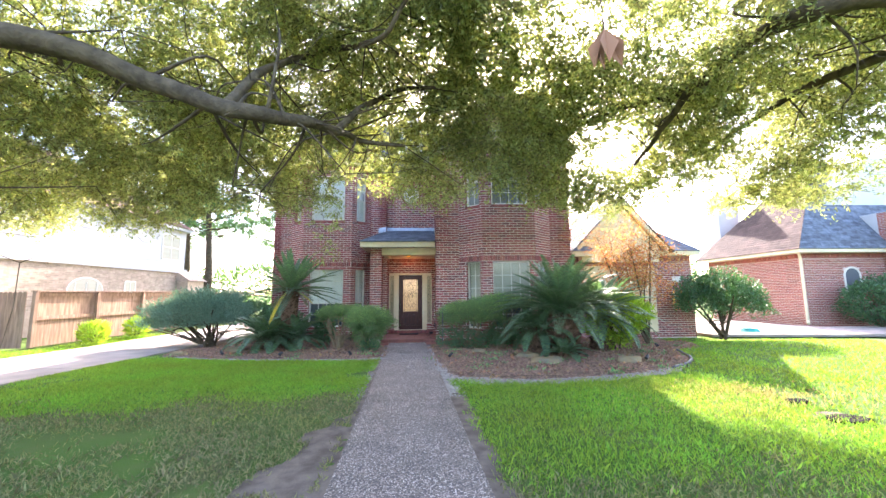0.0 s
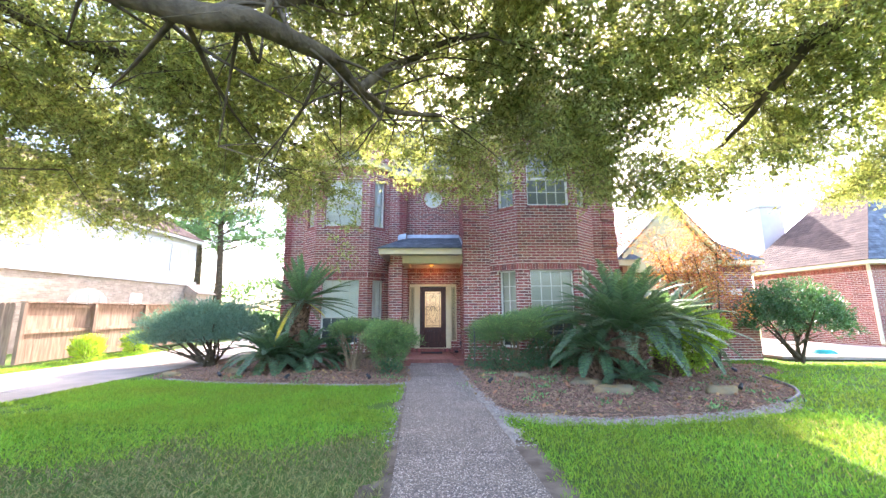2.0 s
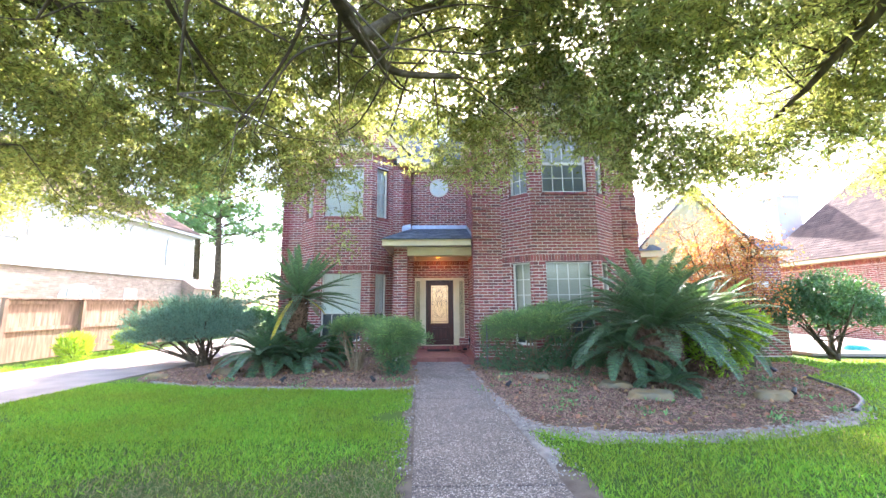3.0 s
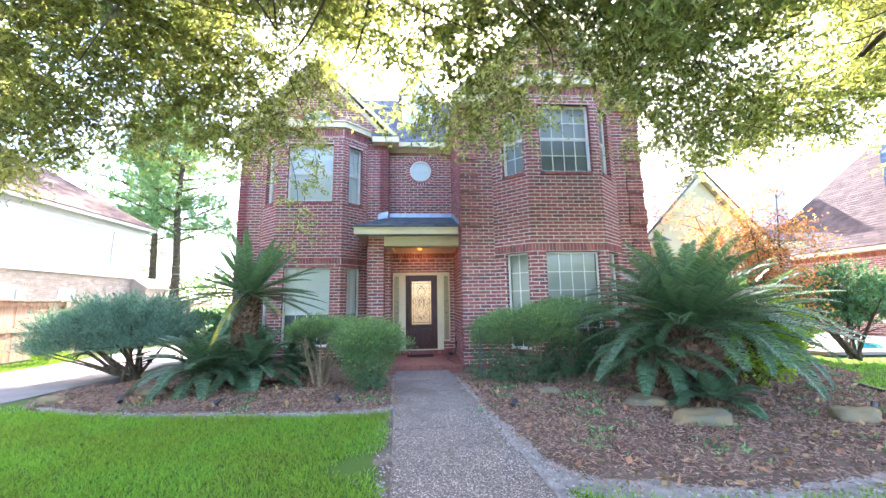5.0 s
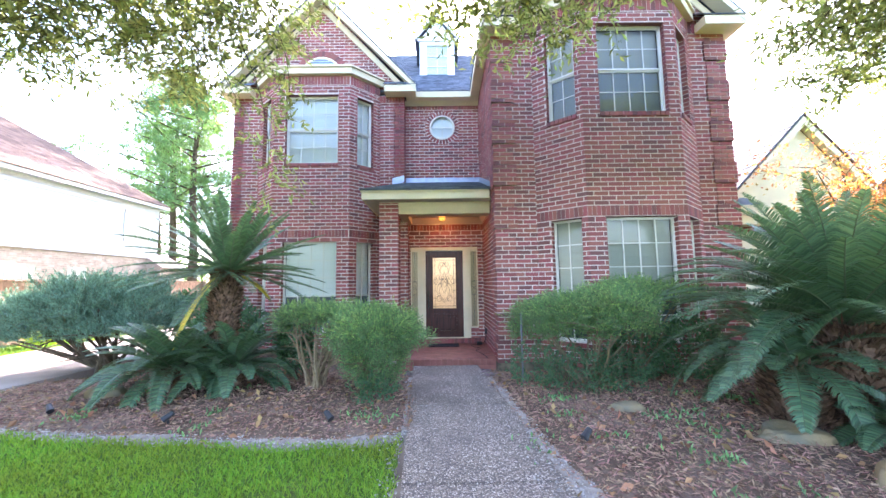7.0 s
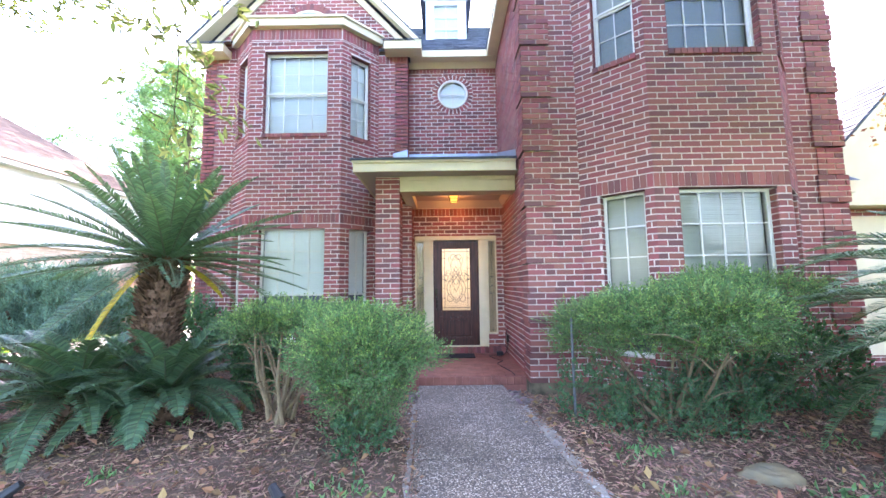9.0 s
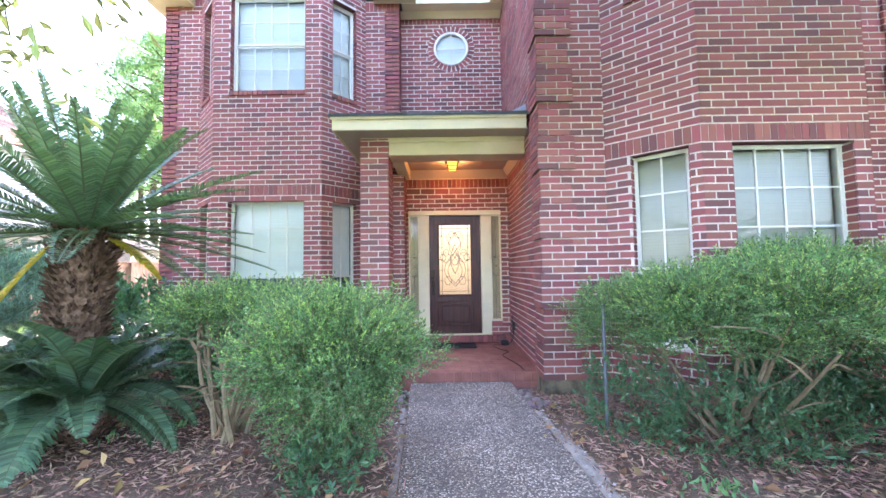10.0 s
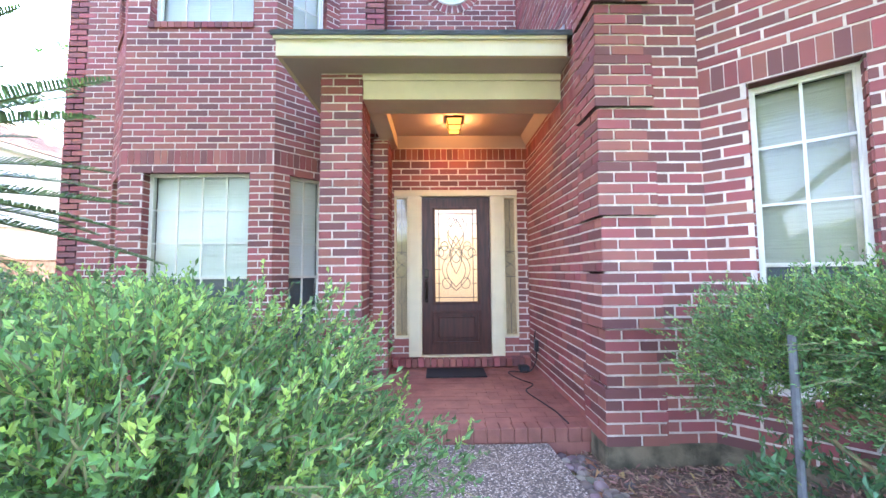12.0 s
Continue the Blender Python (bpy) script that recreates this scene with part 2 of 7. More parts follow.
def aggregate_mat():
    """Exposed aggregate: small pebbles of several tones in grey cement, its gaps darkened like shade."""
    m = mat("exposed aggregate", (0.36, 0.31, 0.27), 0.85, vary=0.3, scale=2.0, spec=0.25)
    nt, ln = m.node_tree.nodes, m.node_tree.links
    b = nt["Principled BSDF"]
    geo = nt.new("ShaderNodeNewGeometry")
    vo = nt.new("ShaderNodeTexVoronoi")
    vo.inputs["Scale"].default_value = 78
    ln.new(geo.outputs["Position"], vo.inputs["Vector"])
    cr = nt.new("ShaderNodeValToRGB")
    el = cr.color_ramp.elements
    el[0].position, el[0].color = 0.0, (0.10, 0.078, 0.062, 1)
    el[1].position, el[1].color = 1.0, (0.62, 0.53, 0.44, 1)
    for p, c in ((0.35, (0.23, 0.175, 0.135, 1)), (0.6, (0.32, 0.25, 0.20, 1)), (0.8, (0.42, 0.345, 0.28, 1))):
        e = el.new(p)
        e.color = c
    sp = nt.new("ShaderNodeSeparateColor")
    ln.new(vo.outputs["Color"], sp.inputs[0])
    ln.new(sp.outputs[0], cr.inputs[0])
    big = nt.new("ShaderNodeTexNoise")
    big.inputs["Scale"].default_value = 1.7
    big.inputs["Detail"].default_value = 6
    ln.new(geo.outputs["Position"], big.inputs["Vector"])
    mr = nt.new("ShaderNodeMapRange")
    mr.inputs[1].default_value, mr.inputs[2].default_value, mr.inputs[3].default_value, mr.inputs[4].default_value = 0.3, 0.7, 0.75, 1.2
    ln.new(big.outputs["Fac"], mr.inputs[0])
    mu = nt.new("ShaderNodeMix")
    mu.data_type = 'RGBA'
    mu.blend_type = 'MULTIPLY'
    mu.inputs["Factor"].default_value = 1
    ln.new(cr.outputs[0], mu.inputs["A"])
    ln.new(mr.outputs[0], mu.inputs["B"])
    # Cement in the gaps, darkened to paint in the shade between pebbles.
    gap = nt.new("ShaderNodeMapRange")
    gap.inputs[1].default_value, gap.inputs[2].default_value = 0.42, 0.62
    ln.new(vo.outputs["Distance"], gap.inputs[0])
    gap_shade = nt.new("ShaderNodeMix")
    gap_shade.data_type = 'RGBA'
    gap_shade.inputs["B"].default_value = (0.115, 0.095, 0.078, 1)
    ln.new(gap.outputs[0], gap_shade.inputs["Factor"])
    ln.new(mu.outputs["Result"], gap_shade.inputs["A"])
    ln.new(gap_shade.outputs["Result"], b.inputs["Base Color"])
    bp = nt.new("ShaderNodeBump")
    bp.inputs["Strength"].default_value = 0.6
    bp.inputs["Distance"].default_value = 0.006
    bp.invert = True
    ln.new(vo.outputs["Distance"], bp.inputs["Height"])
    ln.new(bp.outputs[0], b.inputs["Normal"])
    return m


M_AGG = aggregate_mat()


# ---- builders ----
def finish(name, me, material, parent=None, label="", smooth=False):
    me.materials.append(material)
    ob = new(name, me)
    me.polygons.foreach_set("use_smooth", [smooth] * len(me.polygons))
    if parent:
        ob.parent = parent
        ob.matrix_parent_inverse = parent.matrix_world.inverted()
    if label:
        ob["label"] = label
    return ob


def part(name, bm, material, parent=None, label="", smooth=False):
    """Links a bmesh as one mesh object, under a thing or part if one is given."""
    me = bpy.data.meshes.new(name)
    bmesh.ops.recalc_face_normals(bm, faces=bm.faces)
    bm.to_mesh(me)
    bm.free()
    return finish(name, me, material, parent, label, smooth)


def raw(name, verts, faces, material, parent=None, label="", smooth=False):
    """A mesh from arrays; faces all of one length."""
    v, f = np.asarray(verts, dtype=np.float32).reshape(-1, 3), np.asarray(faces, dtype=np.int32)
    me = bpy.data.meshes.new(name)
    me.vertices.add(len(v))
    me.vertices.foreach_set("co", v.ravel())
    k = f.shape[1]
    me.loops.add(f.size)
    me.loops.foreach_set("vertex_index", f.ravel())
    me.polygons.add(len(f))
    me.polygons.foreach_set("loop_start", np.arange(0, f.size, k, dtype=np.int32))
    me.polygons.foreach_set("loop_total", np.full(len(f), k, dtype=np.int32))
    me.update(calc_edges=True)
    return finish(name, me, material, parent, label, smooth)


def empty(name, x=0, y=0, z=0):
    ob = new(name)
    ob.location = (x, y, z)
    ob.empty_display_size = 0.2
    bpy.context.view_layer.update()
    return ob


def bx(bm, x0, x1, y0, y1, z0, z1, m=None, bevel=0.0):
    """A box in bm, optionally bevelled and moved by m."""
    vs = [bm.verts.new((x, y, z)) for x in (x0, x1) for y in (y0, y1) for z in (z0, z1)]
    fs = [bm.faces.new([vs[i] for i in q]) for q in ((0, 1, 3, 2), (4, 6, 7, 5), (0, 4, 5, 1), (2, 3, 7, 6), (0, 2, 6, 4), (1, 5, 7, 3))]
    if bevel:
        r = bmesh.ops.bevel(bm, geom=list({e for f in fs for e in f.edges}), offset=bevel, segments=1, affect='EDGES')
        vs = list({v for f in r["faces"] for v in f.verts} | {v for v in vs if v.is_valid})
    if m is not None:
        bmesh.ops.transform(bm, matrix=m, verts=vs)
    return vs


def prism(bm, pts, vec):
    """Extrudes a flat polygon by vec."""
    a = [bm.verts.new(p) for p in pts]
    b = [bm.verts.new(Vector(p) + Vector(vec)) for p in pts]
    n = len(pts)
    bm.faces.new(a)
    bm.faces.new(b[::-1])
    for i in range(n):
        bm.faces.new((a[i], b[i], b[(i + 1) % n], a[(i + 1) % n]))


def tube(bm, pts, radii, sides=8):
    """A tapered tube along pts."""
    pts = [Vector(p) for p in pts]
    if not hasattr(radii, "__len__"):
        radii = [radii] * len(pts)
    rings = []
    for i, p in enumerate(pts):
        d = (pts[min(i + 1, len(pts) - 1)] - pts[max(i - 1, 0)]).normalized()
        a = d.orthogonal().normalized() if i == 0 else (ref - d * ref.dot(d)).normalized()
        ref = a
        c = d.cross(a)
        rings.append([bm.verts.new(p + (a * math.cos(2 * math.pi * k / sides) + c * math.sin(2 * math.pi * k / sides)) * radii[i]) for k in range(sides)])
    for r, s in zip(rings, rings[1:]):
        for k in range(sides):
            bm.faces.new((r[k], r[(k + 1) % sides], s[(k + 1) % sides], s[k]))
    bm.faces.new(rings[0][::-1])
    bm.faces.new(rings[-1])


def smooth_path(pts, n=6):
    """Points along a Catmull-Rom curve."""
    p = [Vector(q) for q in pts]
    p = [p[0] * 2 - p[1]] + p + [p[-1] * 2 - p[-2]]
    out = []
    for i in range(1, len(p) - 2):
        for k in range(n):
            t = k / n
            out.append(0.5 * ((2 * p[i]) + (p[i + 1] - p[i - 1]) * t + (2 * p[i - 1] - 5 * p[i] + 4 * p[i + 1] - p[i + 2]) * t * t
                              + (3 * p[i] - p[i - 1] - 3 * p[i + 1] + p[i + 2]) * t ** 3))
    return out + [p[-2]]


rng = np.random.default_rng(7)


def unit(a):
    return a / np.maximum(np.linalg.norm(a, axis=1, keepdims=True), 1e-6)


def leaf_arrays(base, direc, length, width, fold=0.25, droop=0.15):
    """Folded leaves, six vertices and four triangles as two quads each: arrays of vertices and quads."""
    n = len(base)
    direc = unit(direc)
    side = unit(np.cross(direc, unit(rng.normal(size=(n, 3)))))
    up = np.cross(side, direc)
    L, W = np.broadcast_to(length, n)[:, None], np.broadcast_to(width, n)[:, None]
    mid = base + direc * L * 0.55
    tip = base + direc * L - up * L * droop
    v = np.stack([base, mid + side * W * 0.5 + up * W * fold, tip, mid - side * W * 0.5 + up * W * fold], axis=1)
    i = np.arange(n)[:, None] * 4
    return v.reshape(-1, 3), np.concatenate([i, i + 1, i + 2, i + 3], axis=1)


def join_arrays(pairs):
    vs, fs, o = [], [], 0
    for v, f in pairs:
        vs.append(v)
        fs.append(f + o)
        o += len(v)
    return np.concatenate(vs), np.concatenate(fs)


def gz(x, y):
    """Height of the ground: a slight fall towards the house, and a dip at its foot."""
    t = np.clip((np.asarray(y, dtype=float) - 10.8) / 0.9, 0, 1)
    return 0.1 - 0.0195 * np.clip(y, -6.0, 12.0) - 0.11 * t * t * (3 - 2 * t)


def G(x, y):
    return float(gz(x, y))


def G0(x, y):
    return G(x, y) + 0.03


def wz(y):
    """Underside of the walk's surface."""
    return 0.1 - 0.0195 * min(max(y, -6.0), 12.0)


def walk_mid(y):
    return 0.60 - 0.054 * y


# ---- ground ----
def ground_sheet():
    xs = np.concatenate([[-900, -300, -100, -50], np.arange(-30, 31, 1.0), [50, 100, 300, 900]])
    ys = np.concatenate([[-900, -300, -100, -40], np.arange(-12, 41, 1.0), [60, 100, 300, 900]])
    X, Y = np.meshgrid(xs, ys)
    v = np.stack([X, Y, gz(X, Y)], axis=2).reshape(-1, 3)
    w, hgt = len(xs), len(ys)
    i = (np.arange(hgt - 1)[:, None] * w + np.arange(w - 1)[None]).ravel()[:, None]
    ob = raw("ground", v, np.concatenate([i, i + 1, i + w + 1, i + w], axis=1), M_LAWN, smooth=True)
    tagged(ob, "green lawn with thin worn soil patches", "lawn", kind="structure")
    return ob


ground_sheet()


def inside(px, py, poly):
    """Which points lie inside a polygon."""
    r = np.zeros(len(px), bool)
    for (x0, y0), (x1, y1) in zip(poly, poly[1:] + poly[:1]):
        c = ((y0 > py) != (y1 > py)) & (px < (x1 - x0) * (py - y0) / ((y1 - y0) or 1e-9) + x0)
        r ^= c
    return r


BED_R = [tuple(p[:2]) for p in smooth_path([(0.55, 11.9, 0), (0.68, 9.6, 0), (0.80, 7.6, 0), (1.10, 6.35, 0), (2.1, 5.95, 0), (3.3, 6.0, 0), (4.6, 6.35, 0), (5.7, 6.95, 0), (6.6, 7.9, 0), (7.2, 9.2, 0), (8.6, 10.4, 0), (9.0, 13.1, 0)], 5)] + [(5.0, 13.4), (1.0, 12.6)]
BED_L = [tuple(p[:2]) for p in smooth_path([(-0.64, 11.9, 0), (-0.54, 10.2, 0), (-0.46, 8.75, 0), (-1.4, 8.5, 0), (-2.6, 8.62, 0), (-3.9, 8.78, 0), (-5.0, 9.05, 0), (-6.2, 9.7, 0), (-6.55, 10.6, 0), (-6.6, 12.0, 0), (-6.6, 14.4, 0)], 5)] + [(-1.2, 14.2), (-0.9, 13.0)]


def bed(name, poly, label):
    """A raised, uneven mulch bed with a rounded border."""
    x0, x1 = min(p[0] for p in poly), max(p[0] for p in poly)
    y0, y1 = min(p[1] for p in poly), max(p[1] for p in poly)
    s = 0.1
    X, Y = np.meshgrid(np.arange(x0, x1, s), np.arange(y0, y1, s))
    edge = np.full(X.size, 9.0)
    P = np.array(poly)
    A, B = P, np.roll(P, -1, axis=0)
    q = np.stack([X.ravel(), Y.ravel()], axis=1)
    for a, b in zip(A, B):
        t = np.clip(((q - a) @ (b - a)) / max(((b - a) ** 2).sum(), 1e-9), 0, 1)
        edge = np.minimum(edge, np.linalg.norm(q - a - t[:, None] * (b - a), axis=1))
    ins = inside(q[:, 0], q[:, 1], poly)
    d = np.where(ins, edge, -edge)
    nz = np.array([noise.noise((a * 1.6, b * 1.6, 3)) * 0.5 + noise.noise((a * 5, b * 5, 9)) * 0.25 for a, b in q])
    z = gz(q[:, 0], q[:, 1]) + np.clip(d, -0.15, 0.3) * 0.16 + 0.012 + nz * 0.035 * np.clip(d * 4, 0, 1)
    h, w = X.shape
    idx = (np.arange(h - 1)[:, None] * w + np.arange(w - 1)[None]).ravel()
    f = np.stack([idx, idx + 1, idx + w + 1, idx + w], axis=1)
    f = f[(d[f] > -0.12).any(axis=1)]
    used, inv = np.unique(f, return_inverse=True)
    v = np.stack([q[:, 0], q[:, 1], z], axis=1)[used]
    ob = raw(name, v, inv.reshape(-1, 4), M_MULCH, smooth=True)
    tagged(ob, label, "flower bed", kind="structure")
    return q[ins], z[ins]


bedr_pts, bedr_z = bed("mulch_bed_1", BED_R, "brown bark mulch bed with bare soil edges")
bedl_pts, bedl_z = bed("mulch_bed_2", BED_L, "brown leaf-strewn mulch bed along the house")


def scatter_chips(name, pts, zs, n, material, label, lmin, lmax, wid, flat=0.25):
    k = rng.integers(0, len(pts), n)
    b = np.column_stack([pts[k] + rng.uniform(-0.05, 0.05, (n, 2)), zs[k] + 0.006])
    d = np.column_stack([rng.normal(size=(n, 2)), rng.normal(size=n) * flat])
    v, f = leaf_arrays(b, d, rng.uniform(lmin, lmax, n), rng.uniform(wid * 0.6, wid * 1.4, n), 0.15, 0.05)
    v[:, 2] = np.maximum(v[:, 2], np.repeat(zs[k] + 0.003, 4))
    tagged(raw(name, v, f, material), label, "mulch", kind="stuff")


scatter_chips("bark_mulch", bedr_pts, bedr_z, 95000, M_CHIP, "shredded brown bark mulch scattered on the bed", 0.025, 0.08, 0.0125)
scatter_chips("bark_mulch", bedl_pts, bedl_z, 52000, M_CHIP, "shredded brown bark mulch scattered on the bed", 0.025, 0.08, 0.0125)
scatter_chips("fallen_leaves", np.concatenate([bedr_pts, bedl_pts]), np.concatenate([bedr_z, bedl_z]), 2600, M_DEAD, "dry tan fallen leaves lying on mulch", 0.05, 0.11, 0.05, 0.5)


# pale sandy rims where the beds meet the lawn
M_SAND = mat("pale sandy soil", (0.34, 0.29, 0.245), 0.95, vary=0.4, scale=9, bump=0.7, bscale=45, second=(0.22, 0.19, 0.16), spec=0.1)
M_GRIT = mat("grey grit", (0.30, 0.27, 0.24), 0.85, island=0.5, hue=0.03, spec=0.2)


def pebbles(name, pts, rad, label):
    """Many small stones as flattened octahedra."""
    n = len(pts)
    r = rng.uniform(0.4, 1.3, n)[:, None] * rad
    ax = np.array([(1, 0, 0), (0, 1, 0), (-1, 0, 0), (0, -1, 0), (0, 0, 0.6), (0, 0, -0.6)])
    v = pts[:, None] + ax[None] * (r * 1.0)[:, :, None] * rng.uniform(0.6, 1.3, (n, 6, 1)) + rng.normal(0, rad * 0.12, (n, 6, 3))
    t = np.array([(0, 1, 4), (1, 2, 4), (2, 3, 4), (3, 0, 4), (1, 0, 5), (2, 1, 5), (3, 2, 5), (0, 3, 5)])
    f = (np.arange(n)[:, None, None] * 6 + t[None]).reshape(-1, 3)
    tagged(raw(name, v.reshape(-1, 3), f, M_GRIT), label, "gravel", kind="stuff")


def sand_rim(poly, a, b, inner, outer, label):
    """An uneven strip of pale soil along a stretch of a bed's border."""
    P = np.array(poly[a:b])
    q = np.concatenate([P[i] + (P[i + 1] - P[i]) * np.linspace(0, 1, 8)[:-1, None] for i in range(len(P) - 1)])
    T = unit(np.gradient(q, axis=0))
    N = np.stack([T[:, 1], -T[:, 0]], axis=1)
    c = np.array(poly).mean(axis=0)
    N *= np.sign(((q - c) * N).sum(axis=1))[:, None]
    nz = np.array([noise.noise((x * 1.4, y * 1.4, 0.3)) + 0.5 * noise.noise((x * 5, y * 5, 2.3)) for x, y in q])
    taper = np.clip(np.minimum(np.arange(len(q)), np.arange(len(q))[::-1]) / 10, 0, 1)
    rows = []
    for k in range(7):
        u = (-inner + (inner + outer) * k / 6) * (1 + 0.9 * nz) * taper
        p = q + N * u[:, None]
        z = gz(p[:, 0], p[:, 1]) + 0.034 * (1 - abs(k - 2) / 6) + 0.012 * nz - (0.03 if k in (0, 6) else 0)
        rows.append(np.column_stack([p, z]))
    v = np.stack(rows, axis=1).reshape(-1, 3)
    i = (np.arange(len(q) - 1)[:, None] * 7 + np.arange(6)[None]).ravel()
    tagged(raw("sandy_rim", v, np.stack([i, i + 1, i + 8, i + 7], axis=1), M_SAND, smooth=True), label, "soil", kind="structure")
    m = len(q) * 9
    k = rng.integers(0, len(q), m)
    u = rng.normal((outer - inner) * 0.4, (inner + outer) * 0.3, m) * taper[k]
    p = q[k] + N[k] * u[:, None] + rng.normal(0, 0.02, (m, 2))
    return np.column_stack([p, gz(p[:, 0], p[:, 1]) + 0.034])


rim_r = sand_rim(BED_R, 7, 36, 0.22, 0.16, "pale sandy soil rim of the mulch bed")
rim_l = sand_rim(BED_L, 10, 34, 0.13, 0.09, "pale sandy soil rim of the mulch bed")
edge_r = [(walk_mid(q) + 0.6, q) for q in np.arange(5.0, 11.3, 0.35)]
edge_l = [(walk_mid(q) - 0.6, q) for q in np.arange(8.4, 11.9, 0.35)]
sand_rim(edge_r + [(-30.0, 8.0)] * 9, 0, len(edge_r), 0.01, 0.17, "crumbling grey mortar strip beside the walk")
sand_rim(edge_l + [(30.0, 8.0)] * 9, 0, len(edge_l), 0.01, 0.13, "crumbling grey mortar strip beside the walk")
k = rng.uniform(5.0, 11.8, 1900)
side = np.where(rng.uniform(0, 1, 1900) < 0.68, 1, -1)
xk = walk_mid(k) + side * (0.62 + np.abs(rng.normal(0, 0.10, 1900)))
pebbles("gravel", np.concatenate([rim_r, rim_l, np.column_stack([xk, k, gz(xk, k) + 0.032])]), 0.011, "loose grey grit along bed rims and walk")
bm = bmesh.new()
tube(bm, smooth_path([(5.4, 6.78, G0(5.4, 6.78)), (6.1, 7.3, G0(6.1, 7.3)), (6.65, 7.95, G0(6.6, 7.95)), (6.95, 8.6, G0(6.9, 8.6)), (7.25, 9.3, G0(7.2, 9.3))], 6), 0.035, 8)
tagged(part("bed_edging", bm, M_BLACK, smooth=True), "black plastic edging round the mulch bed", "edging")


# walkway of aggregate slabs
def walkway():
    w = empty("walkway", 0, 0, 0)
    tagged(w, "exposed aggregate concrete front walk in slabs", "walkway", kind="structure")
    ends = [-12.0, -8.6, -5.2, -1.6, 1.9, 4.85, 7.75, 9.6, 11.93]
    for a, b in zip(ends, ends[1:]):
        bm = bmesh.new()
        ya, yb = a + 0.008, b - 0.008
        pts = [(walk_mid(ya) - 0.6, ya), (walk_mid(ya) + 0.6, ya), (walk_mid(yb) + 0.6, yb), (walk_mid(yb) - 0.6, yb)]
        prism(bm, [(x, y, wz(y) - 0.25) for x, y in pts], (0, 0, 0.278))
        bmesh.ops.bevel(bm, geom=[e for e in bm.edges if all(v.co.z > wz(v.co.y) for v in e.verts)], offset=0.008, segments=2, affect='EDGES')
        part("paving_slab", bm, M_AGG, w)
    bm = bmesh.new()
    pts = [(walk_mid(-12) - 0.59, -12), (walk_mid(-12) + 0.59, -12), (walk_mid(11.93) + 0.59, 11.93), (walk_mid(11.93) - 0.59, 11.93)]
    prism(bm, [(x, y, wz(y) - 0.25) for x, y in pts], (0, 0, 0.262))
    part("joint_filling", bm, M_DIRT, w)


walkway()

bm = bmesh.new()
for a, b in zip((-12, -8, -4, 0, 4, 8, 12, 16, 20, 24), (-8, -4, 0, 4, 8, 12, 16, 20, 24, 30)):
    for x0, x1 in ((-10.2, -8.47), (-8.45, -6.72)):
        prism(bm, [(x0, a + 0.01, wz(a) - 0.3), (x1, a + 0.01, wz(a) - 0.3), (x1, b - 0.01, wz(b) - 0.3), (x0, b - 0.01, wz(b) - 0.3)], (0, 0, 0.325))
tagged(part("driveway", bm, M_DRIVE), "pale sunlit concrete driveway with joints", "driveway", kind="structure")
bm = bmesh.new()
prism(bm, [(11.2, 13.0, -0.2), (60, 7.5, -0.2), (60, 11.5, -0.2), (18.0, 15.2, -0.2), (13.8, 30.0, -0.2), (11.2, 30.0, -0.2)], (0, 0, 0.09))
tagged(part("driveway", bm, M_DRIVE), "pale sunlit concrete side driveway", "driveway", kind="structure")


# bare soil along the walk
def bare(x, y):
    """Above nought where the lawn is worn to bare soil."""
    dw = np.abs(x - walk_mid(y)) - 0.6
    n1 = np.array([noise.noise((a * 1.3, b * 1.3, 4.2)) + 0.6 * noise.noise((a * 4.1, b * 4.1, 8.8)) for a, b in zip(x, y)])
    right = x > walk_mid(y)
    strip = np.where(right, 0.16, 0.07) + 0.16 * n1 - dw
    patch = 0.62 - np.hypot((x + 0.42) / 0.55, (y - 3.5) / 1.35) + 0.6 * n1
    patch2 = 0.45 - np.hypot((x - 5.4) / 0.45, (y - 3.9) / 0.25) + 0.5 * n1
    return np.maximum(strip, np.maximum(patch, patch2))


def soil():
    s = 0.05
    sets = []
    for x0, x1, y0, y1 in ((-4.2, 2.2, 0.6, 8.8), (4.4, 6.8, 3.0, 4.7)):
        X, Y = np.meshgrid(np.arange(x0, x1, s), np.arange(y0, y1, s))
        b = bare(X.ravel(), Y.ravel())
        nz = np.array([noise.noise((a * 7, c * 7, 1)) for a, c in zip(X.ravel(), Y.ravel())])
        z = gz(X.ravel(), Y.ravel()) + np.clip(b, -0.06, 0.1) * 0.12 + 0.006 + 0.008 * nz * np.clip(b * 8, 0, 1)
        h, w = X.shape
        i = (np.arange(h - 1)[:, None] * w + np.arange(w - 1)[None]).ravel()
        f = np.stack([i, i + 1, i + w + 1, i + w], axis=1)
        cx, cy = X.ravel()[f].mean(axis=1), Y.ravel()[f].mean(axis=1)
        f = f[(b[f] > -0.02).any(axis=1) & (np.abs(cx - walk_mid(cy)) > 0.56)]
        used, inv = np.unique(f, return_inverse=True)
        sets.append((np.stack([X.ravel(), Y.ravel(), z], axis=1)[used], inv.reshape(-1, 4)))
    tagged(raw("bare_soil", *join_arrays(sets), M_DIRT, smooth=True), "worn grey-brown bare soil beside the walk", "soil", kind="structure")


soil()


